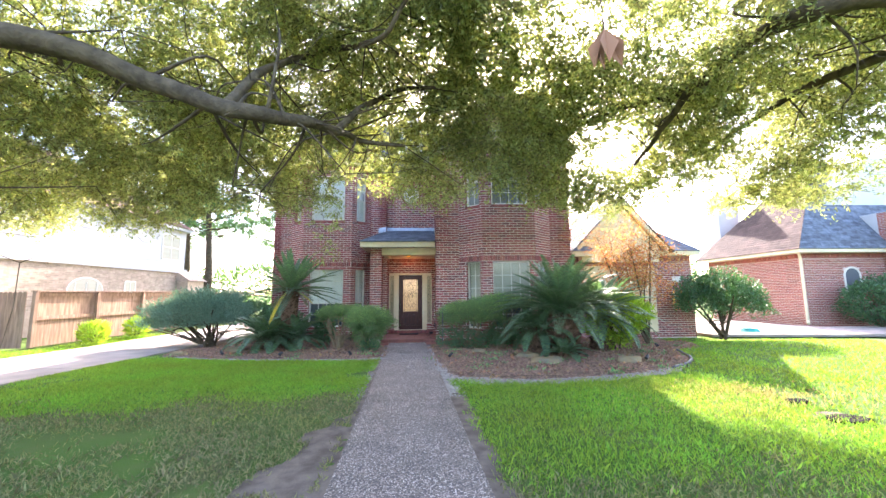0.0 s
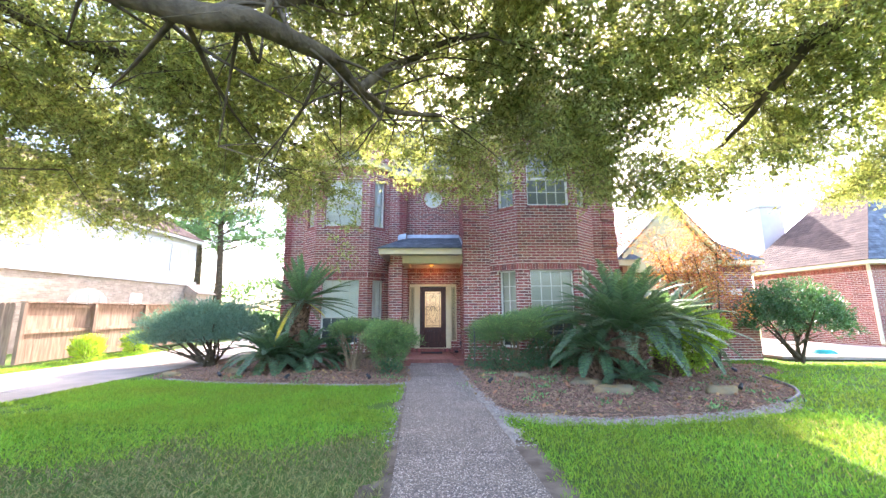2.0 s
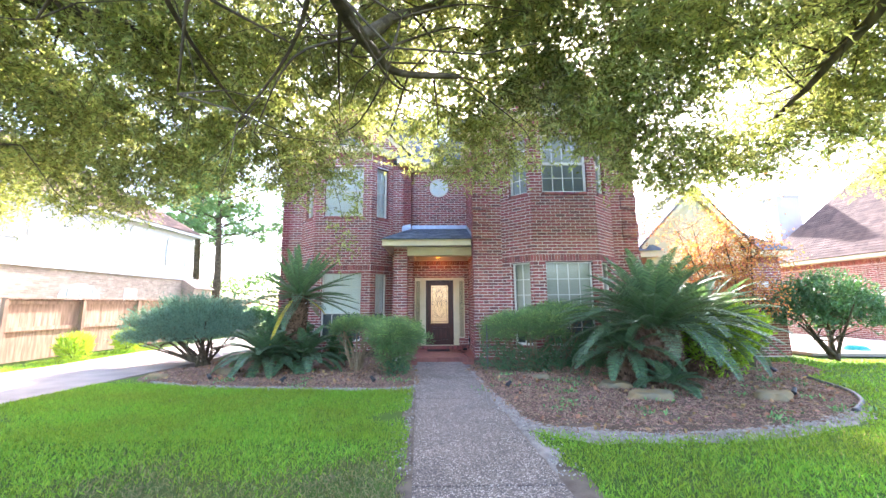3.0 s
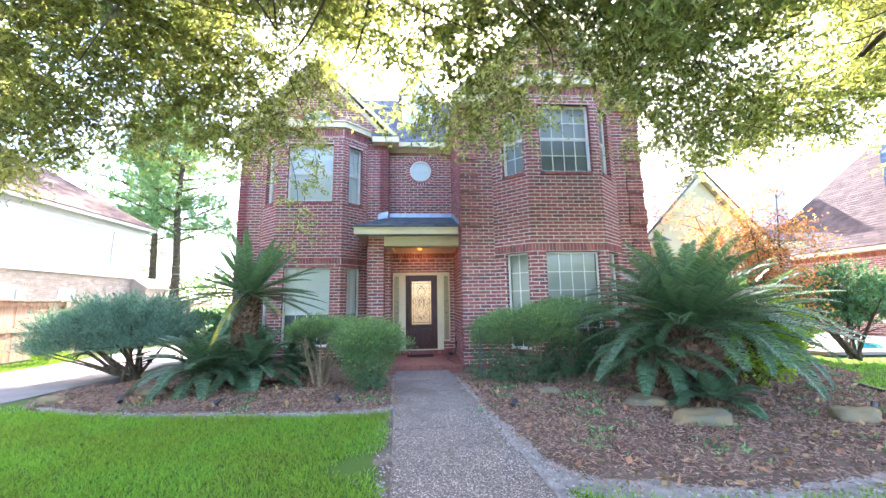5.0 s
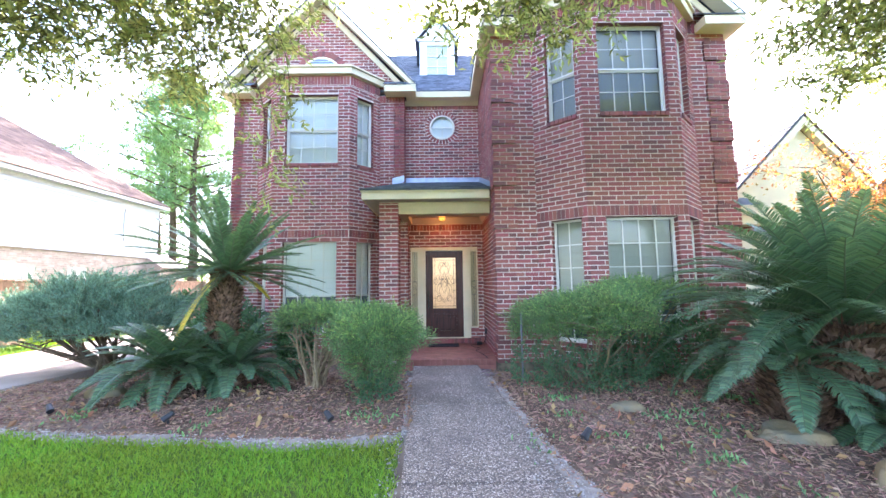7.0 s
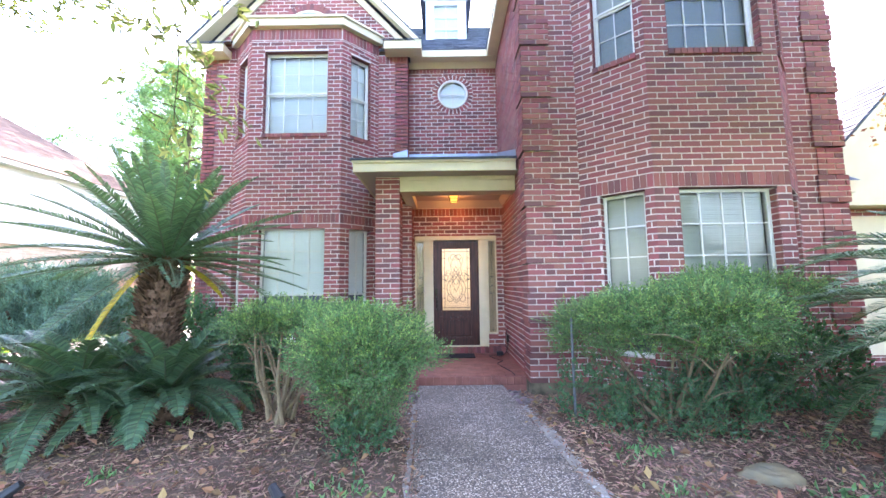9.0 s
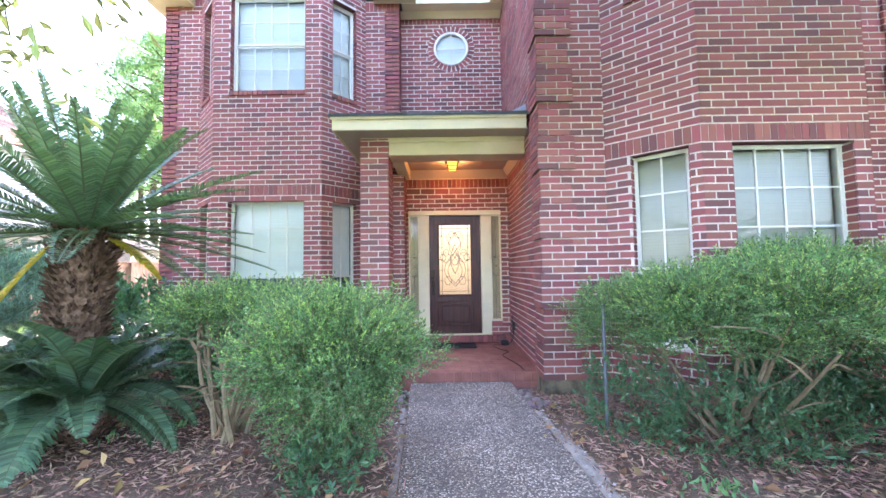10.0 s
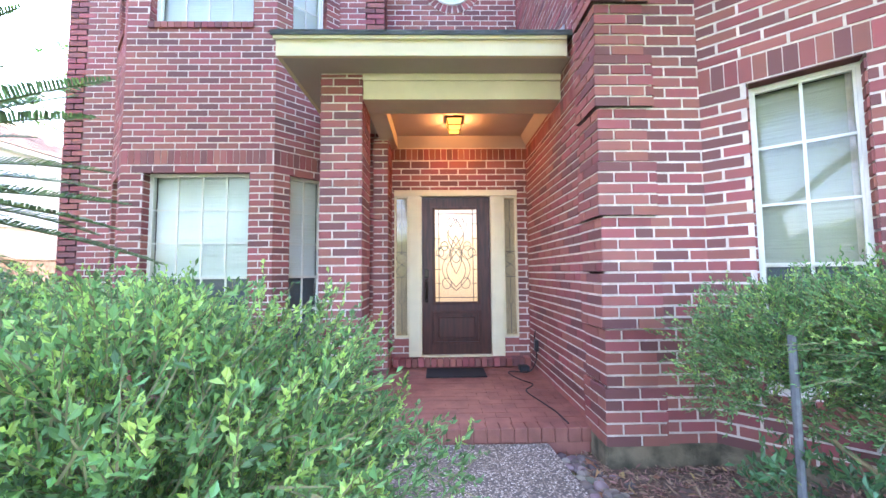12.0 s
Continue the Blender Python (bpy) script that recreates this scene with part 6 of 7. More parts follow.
def shrub(name, base, blobs, n, length, width, material, label, category="shrub", stem_n=6, stem_r=0.02, seed=0, up=0.3, jitter=0.7, low=-1.0, lump=0.35, shell=0.5, group="", sprig=0.0, per=12, shoots=0, stem_mat=None):
    """A shrub: branching stems and leaves in lumpy crowns (blobs: centre and radii)."""
    s = empty(name, *base)
    tagged(s, label, category, group)
    pts, outs = [], []
    for i, (cx, cy, cz, rx, ry, rz) in enumerate(blobs):
        p, d = blob_points(int(n * (rx * ry) / sum(b[3] * b[4] for b in blobs)), (cx, cy, cz), (rx, ry, rz), shell, lump, seed + i * 7.7, low)
        pts.append(p)
        outs.append(d)
        stems("stem", s, base, (cx, cy, cz), (rx, ry, rz), max(2, stem_n // len(blobs)), 0.25, stem_r, stem_mat or M_BARK, seed + i)
    pts, outs = np.concatenate(pts), np.concatenate(outs)
    if sprig:
        k = rng.permutation(len(pts))[:len(pts) // per]
        c, outs_all = pts[k], outs[k]
        d = unit(outs[k] * 0.7 + np.array([0, 0, up * 1.6]) + rng.normal(0, 0.35, (len(k), 3)))
        ln_ = rng.uniform(0.5, 1.4, len(k)) * sprig
        q = np.repeat(np.arange(len(k)), per)
        t = rng.uniform(0, 1, len(q))
        pts = c[q] + d[q] * (ln_[q] * t)[:, None] + rng.normal(0, 0.004, (len(q), 3))
        outs = d[q] * 0.9
        a = unit(np.cross(d, rng.normal(size=(len(k), 3)))) * 0.0022
        e = c + d * ln_[:, None]
        n4 = np.arange(len(k))[:, None] * 4
        raw("twigwork", np.stack([c - a, c + a, e + a * 0.4, e - a * 0.4], axis=1).reshape(-1, 3), np.concatenate([n4, n4 + 1, n4 + 2, n4 + 3], axis=1), M_STEM, s)["kind"] = "stuff"
        if shoots:
            k = rng.permutation(len(c))[:shoots]
            k = k[outs_all[k, 2] > -0.1]
            q = np.repeat(np.arange(len(k)), 14)
            t = rng.uniform(0.15, 1, len(q))
            d2 = unit(d[k] + np.array([0, 0, 0.35]) + rng.normal(0, 0.2, (len(k), 3)))
            l2 = rng.uniform(0.07, 0.18, len(k))
            p2 = c[k][q] + d2[q] * (l2[q] * t)[:, None]
            leafy("young_growth", s, p2, d2[q] * 0.9, length * 0.8, width * 0.95, M_SHOOT, 0.6, 0.1, up, "pale young shoots")
            a2, e2 = unit(np.cross(d2, rng.normal(size=(len(k), 3)))) * 0.002, c[k] + d2 * l2[:, None]
            n4 = np.arange(len(k))[:, None] * 4
            raw("twigwork", np.stack([c[k] - a2, c[k] + a2, e2 + a2 * 0.4, e2 - a2 * 0.4], axis=1).reshape(-1, 3), np.concatenate([n4, n4 + 1, n4 + 2, n4 + 3], axis=1), M_STEM, s)["kind"] = "stuff"
    leafy("foliage", s, pts, outs * 0.8, length, width, material, jitter, 0.1, up)
    return s


# hedges beside the walk
HEDGES = "hedge shrubs by the walk"
shrub("hedge_shrub", (-1.97, 10.45, G(0, 10.45)), [(-2.05, 10.55, 0.93, 0.52, 0.45, 0.17), (-1.6, 10.6, 0.92, 0.42, 0.4, 0.17), (-2.3, 10.65, 0.82, 0.30, 0.3, 0.2)], 22000, 0.0235, 0.0096, M_HEDGE, "clipped green privet shrub on bare tan stems", stem_n=15, stem_r=0.026, seed=3, group=HEDGES, sprig=0.125, lump=0.5, jitter=0.4, up=0.16, low=-0.45, shoots=900, stem_mat=M_TANSTEM)
shrub("hedge_shrub", (-1.05, 10.0, G(0, 10.0)), [(-1.0, 9.98, 0.74, 0.58, 0.56, 0.31), (-1.02, 10.0, 0.42, 0.36, 0.36, 0.36)], 66000, 0.0235, 0.0096, M_HEDGE, "rounded green privet shrub reaching the ground", stem_n=12, stem_r=0.02, seed=5, group=HEDGES, sprig=0.125, lump=0.5, jitter=0.4, up=0.16, shoots=2200, stem_mat=M_TANSTEM)
shrub("hedge_shrub", (2.0, 10.35, G(0, 10.4)), [(1.38, 10.72, 0.86, 0.40, 0.36, 0.22), (1.62, 10.25, 0.95, 0.50, 0.52, 0.24), (2.15, 9.98, 0.99, 0.58, 0.56, 0.25), (2.45, 10.4, 1.06, 0.52, 0.45, 0.25), (1.32, 10.75, 0.66, 0.34, 0.3, 0.24), (1.75, 10.2, 0.74, 0.46, 0.42, 0.16), (2.3, 10.1, 0.78, 0.46, 0.42, 0.16)], 84000, 0.0235, 0.0096, M_HEDGE, "flat-topped green privet hedge on bare tan stems", stem_n=18, stem_r=0.022, seed=8, group=HEDGES, sprig=0.125, lump=0.5, jitter=0.4, up=0.16, low=-0.5, shoots=2300, stem_mat=M_TANSTEM)
shrub("hedge_shrub", (2.85, 10.6, G(0, 10.6)), [(2.7, 10.62, 1.20, 0.58, 0.38, 0.20), (3.3, 10.55, 1.14, 0.45, 0.4, 0.20)], 17000, 0.0235, 0.0096, M_HEDGE, "flat-topped green privet shrub under the window", stem_n=10, stem_r=0.02, seed=11, group=HEDGES, sprig=0.125, lump=0.5, jitter=0.4, up=0.16, low=-0.4, shoots=500, stem_mat=M_TANSTEM)
shrub("low_shrub", (1.5, 10.0, G(0, 10.0)), [(1.25, 10.40, 0.16, 0.34, 0.32, 0.36), (1.75, 10.1, 0.12, 0.5, 0.35, 0.34), (2.3, 10.15, 0.08, 0.4, 0.3, 0.26)], 5600, 0.045, 0.02, M_BUSH, "low dark green creeping shrub below the hedge", stem_n=6, stem_r=0.008, seed=13, sprig=0.12, per=8)
shrub("low_shrub", (-0.95, 9.75, G(0, 9.75)), [(-0.95, 9.72, 0.05, 0.26, 0.2, 0.2)], 900, 0.05, 0.022, M_BUSH, "low dark green weed clump at the shrub foot", stem_n=3, stem_r=0.006, seed=15, sprig=0.1, per=8)
shrub("low_shrub", (3.1, 10.7, G(0, 10.7)), [(2.85, 10.75, 0.25, 0.5, 0.33, 0.38), (3.6, 10.55, 0.4, 0.5, 0.4, 0.5)], 5000, 0.06, 0.028, M_BUSH, "dark green shrub under the window beside the palm", stem_n=5, stem_r=0.01, seed=19)
shrub("low_shrub", (-2.35, 10.9, G(0, 10.9)), [(-2.45, 10.95, 0.5, 0.28, 0.3, 0.45)], 3000, 0.06, 0.03, M_BUSH, "small dark green shrub beside the window", stem_n=4, stem_r=0.008, seed=17)
# juniper
jun = [(-6.75, 12.25, 1.22, 0.95, 0.75, 0.30), (-7.5, 12.1, 0.92, 0.80, 0.65, 0.30), (-6.05, 12.2, 0.98, 0.80, 0.65, 0.36), (-7.95, 12.0, 0.55, 0.50, 0.5, 0.26), (-5.75, 12.0, 0.62, 0.52, 0.5, 0.28), (-6.9, 11.75, 0.92, 0.95, 0.5, 0.34), (-7.3, 11.9, 0.55, 0.75, 0.5, 0.28), (-6.3, 11.8, 0.6, 0.6, 0.45, 0.3)]
shrub("juniper_shrub", (-6.55, 12.35, G(0, 12.3)), jun, 66000, 0.075, 0.014, M_JUNIPER, "layered blue-green juniper on twisted bare stems", stem_n=14, stem_r=0.045, seed=21, up=0.3, jitter=0.4, low=-0.3, lump=0.75, sprig=0.22, per=16)
# camellia-like bush near the garage and others
shrub("broadleaf_bush", (10.9, 12.1, -0.15), [(10.8, 12.1, 1.35, 1.05, 0.9, 0.75), (11.6, 12.1, 0.95, 0.75, 0.8, 0.55), (10.1, 12.1, 1.05, 0.6, 0.7, 0.55)], 13000, 0.09, 0.045, M_BUSH, "rounded glossy dark green bush on short trunk", stem_n=9, stem_r=0.05, seed=25, low=-0.5, sprig=0.25, per=8, lump=0.5)
shrub("broadleaf_bush", (20.3, 14.9, -0.15), [(20.3, 14.9, 1.0, 1.3, 1.0, 1.0), (21.8, 14.8, 1.2, 1.2, 1.0, 1.1)], 7000, 0.13, 0.07, M_BUSH, "dense dark green bush against brick house", stem_n=6, stem_r=0.04, seed=27)
for i, (x, y) in enumerate(((-11.4, 13.6), (-11.5, 15.7))):
    shrub("bright_shrub", (x, y, -0.13), [(x, y, 0.15, 0.36, 0.36, 0.34)], 900, 0.24, 0.03, M_FERN, "feathery sunlit yellow-green shrub by the fence", stem_n=4, stem_r=0.01, seed=31 + i, up=0.9, jitter=0.4, group="shrubs along the fence")
shrub("broadleaf_bush", (5.6, 9.3, -0.1), [(5.5, 9.2, 0.7, 0.75, 0.6, 0.6), (6.1, 9.5, 0.95, 0.6, 0.5, 0.45)], 6500, 0.09, 0.04, M_FERN, "bright yellow-green bush behind the sago palm", stem_n=6, stem_r=0.015, seed=41)
shrub("broadleaf_bush", (-3.9, 12.4, -0.13), [(-4.3, 12.3, 0.55, 0.7, 0.5, 0.55), (-5.4, 12.9, 0.8, 0.5, 0.5, 0.5)], 5000, 0.09, 0.045, M_BUSH, "dark green bush behind the palm", stem_n=5, stem_r=0.015, seed=43)


def frond(base, yaw, lift, length, arch, leaf, pairs=84, arch_pow=1.3, width=0.0145):
    """One sago frond: an arching stalk and its leaflets as arrays."""
    h = np.array([math.cos(yaw), math.sin(yaw), 0])
    s = np.array([-math.sin(yaw), math.cos(yaw), 0])
    t = np.linspace(0, 1, pairs + 2)
    ang = lift - arch * t ** arch_pow
    dl = length / (pairs + 1)
    P = np.array(base) + np.cumsum((np.cos(ang)[:, None] * h + np.sin(ang)[:, None] * np.array([0, 0, 1.0])) * dl, axis=0)
    T = unit(np.gradient(P, axis=0))
    up = np.cross(s, T) * -1
    up *= np.sign(up[:, 2:3] + 1e-6)
    ii = np.arange(4, pairs + 2)
    L = leaf * np.sin(np.pi * (0.10 + 0.86 * t[ii]) ** 0.8) ** 0.7
    sets = []
    for sd in (-1, 1):
        d = T[ii] * 0.55 + sd * s * 0.95 + up[ii] * 0.38 + rng.normal(0, 0.06, (len(ii), 3))
        d = unit(d)
        w = unit(np.cross(d, up[ii])) * width / 2
        a = P[ii]
        b = a + d * L[:, None] * 0.6
        e = a + d * L[:, None] - np.array([0, 0, 1]) * L[:, None] * 0.22
        v = np.stack([a - w, a + w, b + w, b - w, e], axis=1)
        k = np.arange(len(ii))[:, None] * 5
        sets.append((v.reshape(-1, 3), np.concatenate([np.concatenate([k, k + 1, k + 2, k + 3], 1), np.concatenate([k + 3, k + 2, k + 4, k + 4], 1)])))
    return sets, P


def sago(name, x, y, z0, trunk_h, trunk_r, n, length, label, seed, lifts=(-0.25, 1.35), yellow=(), lean=(0, 0), leaf=0.19, arch=(0.55, 0.95), width=0.0145, flare=1.0, shag=0.09):
    """A sago palm: scaly trunk, each frond a part with its stalk and leaflets."""
    global rng
    keep, rng = rng, np.random.default_rng(seed)
    p = empty(name, x, y, z0)
    tagged(p, label, "palm")
    top = Vector((x + lean[0], y + lean[1], z0 + trunk_h))
    bm = bmesh.new()
    tube(bm, [Vector((x, y, z0 - 0.1)).lerp(top, k / 6) for k in range(7)], [trunk_r * q for q in (0.92 / flare, 0.88 / flare, 0.93 / flare ** 0.6, 0.98, 1.0, 0.98, 0.55)], 12)
    tr = part("trunk", bm, M_SAGOT, p, "rough brown scaly trunk", True)
    m = int(trunk_h * trunk_r * 6500)
    t = rng.uniform(0, 1, m)
    a = rng.uniform(0, 2 * math.pi, m)
    out = np.stack([np.cos(a), np.sin(a), np.zeros(m)], axis=1)
    c = np.array((x, y, z0)) + t[:, None] * np.array((lean[0], lean[1], trunk_h)) + out * (trunk_r * 0.86 * (1 / flare + (1 - 1 / flare) * t ** 0.7))[:, None]
    v, f = leaf_arrays(c, out + np.array([0, 0, 0.9]) + rng.normal(0, 0.25, (m, 3)), rng.uniform(0.65, 1.35, m) * shag, 0.036, 0.3, -0.1)
    tagged(raw("scaly_bark", v, f, M_SAGOT, tr), kind="stuff")
    for k in range(n):
        q = k / max(1, n - 1)
        yaw = k * 2.399963 + rng.normal(0, 0.15)
        lift = lifts[0] + (lifts[1] - lifts[0]) * q + rng.normal(0, 0.08)
        ln_ = length * (1.0 - 0.22 * q) * rng.uniform(0.88, 1.1)
        sets, P = frond(np.array(top) + np.array([math.cos(yaw), math.sin(yaw), 0]) * 0.05, yaw, lift, ln_, rng.uniform(*arch) * (1.2 - 0.65 * q), leaf * rng.uniform(0.85, 1.1), width=width)
        o = raw("frond", *join_arrays(sets), M_SAGO, p)
        bm = bmesh.new()
        tube(bm, [tuple(q_) for q_ in P[::6]], list(np.linspace(0.011, 0.003, len(P[::6]))), 5)
        part("stalk", bm, M_STALK, o)
    for yaw, lift, ln_ in yellow:
        sets, P = frond(np.array(top) + np.array([math.cos(yaw), math.sin(yaw), -0.3]) * trunk_r * 0.8, yaw, lift, ln_, 0.35, leaf * 0.72, arch_pow=0.8)
        o = raw("dead_frond", *join_arrays(sets), M_SAGOY, p, "withered yellow frond")
        bm = bmesh.new()
        tube(bm, [tuple(q_) for q_ in P[::6]], list(np.linspace(0.011, 0.003, len(P[::6]))), 5)
        part("stalk", bm, M_SAGOY, o)
    rng = keep


sago("sago_palm", -3.50, 10.68, G(0, 10.7), 1.74, 0.185, 58, 1.5, "sago palm with dark green fronds and brown trunk", 51, (-0.24, 1.36), ((4.1, -0.9, 1.15), (0.1, -0.5, 0.6)), lean=(0.10, 0.0), leaf=0.165, arch=(0.15, 0.6), width=0.0125, flare=1.25, shag=0.11)
sago("sago_palm", -3.95, 10.35, G(0, 10.4), 0.36, 0.15, 46, 1.15, "low dark green sago palm clump at the trunk base", 53, (0.0, 1.2), arch=(0.8, 1.6))
sago("sago_palm", -3.15, 10.45, G(0, 10.45), 0.34, 0.14, 40, 1.0, "low dark green sago palm clump at the trunk base", 55, (0.05, 1.2), arch=(0.8, 1.6))
sago("sago_palm", 3.98, 8.72, G(0, 8.7), 1.0, 0.36, 104, 1.84, "large spreading sago palm with drooping glossy fronds", 58, (0.16, 1.44), (), leaf=0.25, arch=(0.55, 1.45), width=0.0135, shag=0.15)
sago("sago_palm", 3.42, 8.75, G(0, 8.7), 0.62, 0.22, 26, 1.05, "side head of a sago palm with shaggy brown crown", 63, (-0.1, 1.2), leaf=0.2, arch=(0.8, 1.7), width=0.0135, shag=0.15)
sago("sago_palm", 5.25, 9.35, G(0, 9.35), 1.0, 0.26, 56, 1.5, "sago palm with sunlit yellow-green fronds", 59, (0.0, 1.3), leaf=0.22, arch=(0.6, 1.4), width=0.0135)
sago("sago_palm", 3.75, 8.05, G(0, 8.25), 0.16, 0.11, 15, 0.62, "small sago palm offset beside the large one", 61, (0.2, 1.2), arch=(0.7, 1.5))


# weeds in the beds
def weeds():
    allp, allz = np.concatenate([bedr_pts, bedl_pts]), np.concatenate([bedr_z, bedl_z])
    k = rng.integers(0, len(allp), 150)
    sets = []
    for p, z in zip(allp[k], allz[k]):
        if p[1] > 10.6:
            continue
        m = int(rng.integers(12, 40))
        r = rng.uniform(0.04, 0.14)
        b = np.column_stack([p + rng.normal(0, r, (m, 2)), np.full(m, z)])
        sets.append(leaf_arrays(b, np.column_stack([rng.normal(0, 0.7, (m, 2)), np.ones(m)]), rng.uniform(0.03, 0.09, m), rng.uniform(0.012, 0.03, m), 0.2, 0.2))
    tagged(raw("weeds", *join_arrays(sets), M_HEDGE), "small green weeds sprouting through mulch", "weeds", kind="stuff")


weeds()

# boulders and stones
def boulder(x, y, z, r, seed, label, name="boulder", material=None):
    bm = bmesh.new()
    bmesh.ops.create_icosphere(bm, subdivisions=4, radius=1.0)
    for v in bm.verts:
        c = v.co.copy()
        k = 1 + 0.30 * noise.noise(c * 1.1 + Vector((seed, 0, 0))) + 0.10 * noise.noise(c * 3.3 + Vector((seed, 3, 0))) + 0.04 * noise.noise(c * 9 + Vector((seed, 3, 0)))
        v.co = Vector((c.x * r[0], c.y * r[1], max(-0.35, min(0.62, c.z)) * r[2])) * k
    bmesh.ops.translate(bm, verts=bm.verts, vec=(x, y, z))
    tagged(part(name, bm, material or M_ROCK, smooth=True), label, name.replace("_", " "))


boulder(2.98, 8.35, -0.02, (0.33, 0.18, 0.16), 2.0, "flat tan sandstone boulder in mulch")
boulder(3.16, 7.55, -0.02, (0.40, 0.24, 0.19), 5.0, "large tan sandstone boulder in mulch")
boulder(1.92, 9.2, -0.03, (0.18, 0.13, 0.12), 8.0, "small brown stone half sunk in mulch")
boulder(4.9, 7.4, 0.02, (0.25, 0.2, 0.16), 11.0, "small brown stone half sunk in mulch")
boulder(-4.65, 10.1, -0.02, (0.25, 0.16, 0.16), 14.0, "pale rounded stone beside the sago clump")
boulder(5.33, 3.7, 0.02, (0.26, 0.13, 0.07), 20.0, "low mound of dark soil on the sunlit lawn", "soil_mound", M_DARKSOIL)
boulder(5.47, 4.4, 0.02, (0.15, 0.10, 0.06), 23.0, "small mound of dark soil on the sunlit lawn", "soil_mound", M_DARKSOIL)
boulder(-5.9, 9.75, -0.05, (0.22, 0.15, 0.13), 17.0, "brown border stone in the bed")


def river_stones():
    pts = []
    for x0, x1, y0, y1, n in ((0.62, 0.92, 11.0, 11.92, 60), (-0.78, -0.62, 11.2, 11.92, 22)):
        for _ in range(n):
            pts.append((float(rng.uniform(x0, x1)), float(rng.uniform(y0, y1)), float(rng.uniform(0.02, 0.05))))
    for x, y, r in pts:
        bm = bmesh.new()
        bmesh.ops.create_icosphere(bm, subdivisions=2, radius=r)
        ph = float(rng.uniform(0, 50))
        for v in bm.verts:
            v.co *= 1 + 0.25 * noise.noise(v.co / r * 1.2 + Vector((ph, 0, 0)))
            v.co.z *= 0.6
        bmesh.ops.rotate(bm, verts=bm.verts, cent=(0, 0, 0), matrix=Matrix.Rotation(ph, 3, 'Z'))
        bmesh.ops.translate(bm, verts=bm.verts, vec=(x, y, G(x, y) + 0.035 + r * 0.3))
        tagged(part("river_stone", bm, M_RIVER1, smooth=True), "smooth grey-tan river stone beside the walk", "stone", "river stones")


M_RIVER1 = mat("river stone piece", (0.21, 0.17, 0.14), 0.6, island=0.6, hue=0.09, vary=0.2, scale=20, spec=0.4, single=True)
river_stones()

# stake by the hedge
bm = bmesh.new()
tube(bm, [(1.06, 10.45, -0.2), (1.06, 10.45, 0.5), (1.06, 10.45, 0.95)], 0.014, 8)
tagged(part("garden_stake", bm, M_STAKE), "thin grey metal stake standing by hedge", "stake")


def path_light(x, y, tip):
    o = empty("path_light", x, y, G(x, y))
    tagged(o, "small black garden spotlight in mulch", "garden light", "garden lights")
    z = G(x, y) + 0.03
    for name, a, b, r in (("spike", (0, 0, -0.05), (0, 0, 0.08), [0.012, 0.012]), ("head", (-0.035 * tip, -0.03, 0.07), (0.04 * tip, 0.02, 0.13), [0.036, 0.026])):
        bm = bmesh.new()
        tube(bm, [(x + a[0], y + a[1], z + a[2]), (x + b[0], y + b[1], z + b[2])], r, 10)
        part(name, bm, M_BLACK, o)


for q in ((1.15, 8.35, 1), (-1.3, 8.95, -1), (-3.0, 9.0, 1), (-4.6, 9.35, -1), (5.4, 7.6, 1), (6.9, 9.6, -1)):
    path_light(*q)

# hose by the side drive
bm = bmesh.new()
for k in range(4):
    tube(bm, [(13.2 + (0.35 - 0.03 * k) * math.cos(t), 13.6 + (0.3 - 0.03 * k) * math.sin(t), -0.08 + 0.03 * k) for t in np.linspace(0, 2 * math.pi, 25)], 0.016, 6)
tagged(part("garden_hose", bm, M_TEAL), "coiled teal garden hose on the grass", "hose")


# ---- trees ----
def limb(bm, pts, r0, r1, sides=10):
    p = smooth_path(pts, 5)
    q = [Vector(v) + Vector((noise.noise(v * 1.7), noise.noise(v * 1.7 + Vector((5, 0, 0))), noise.noise(v * 1.7 + Vector((0, 7, 0))))) * 0.05 for v in p]
    tube(bm, q, list(np.linspace(r0, r1, len(q))), sides)
    return q


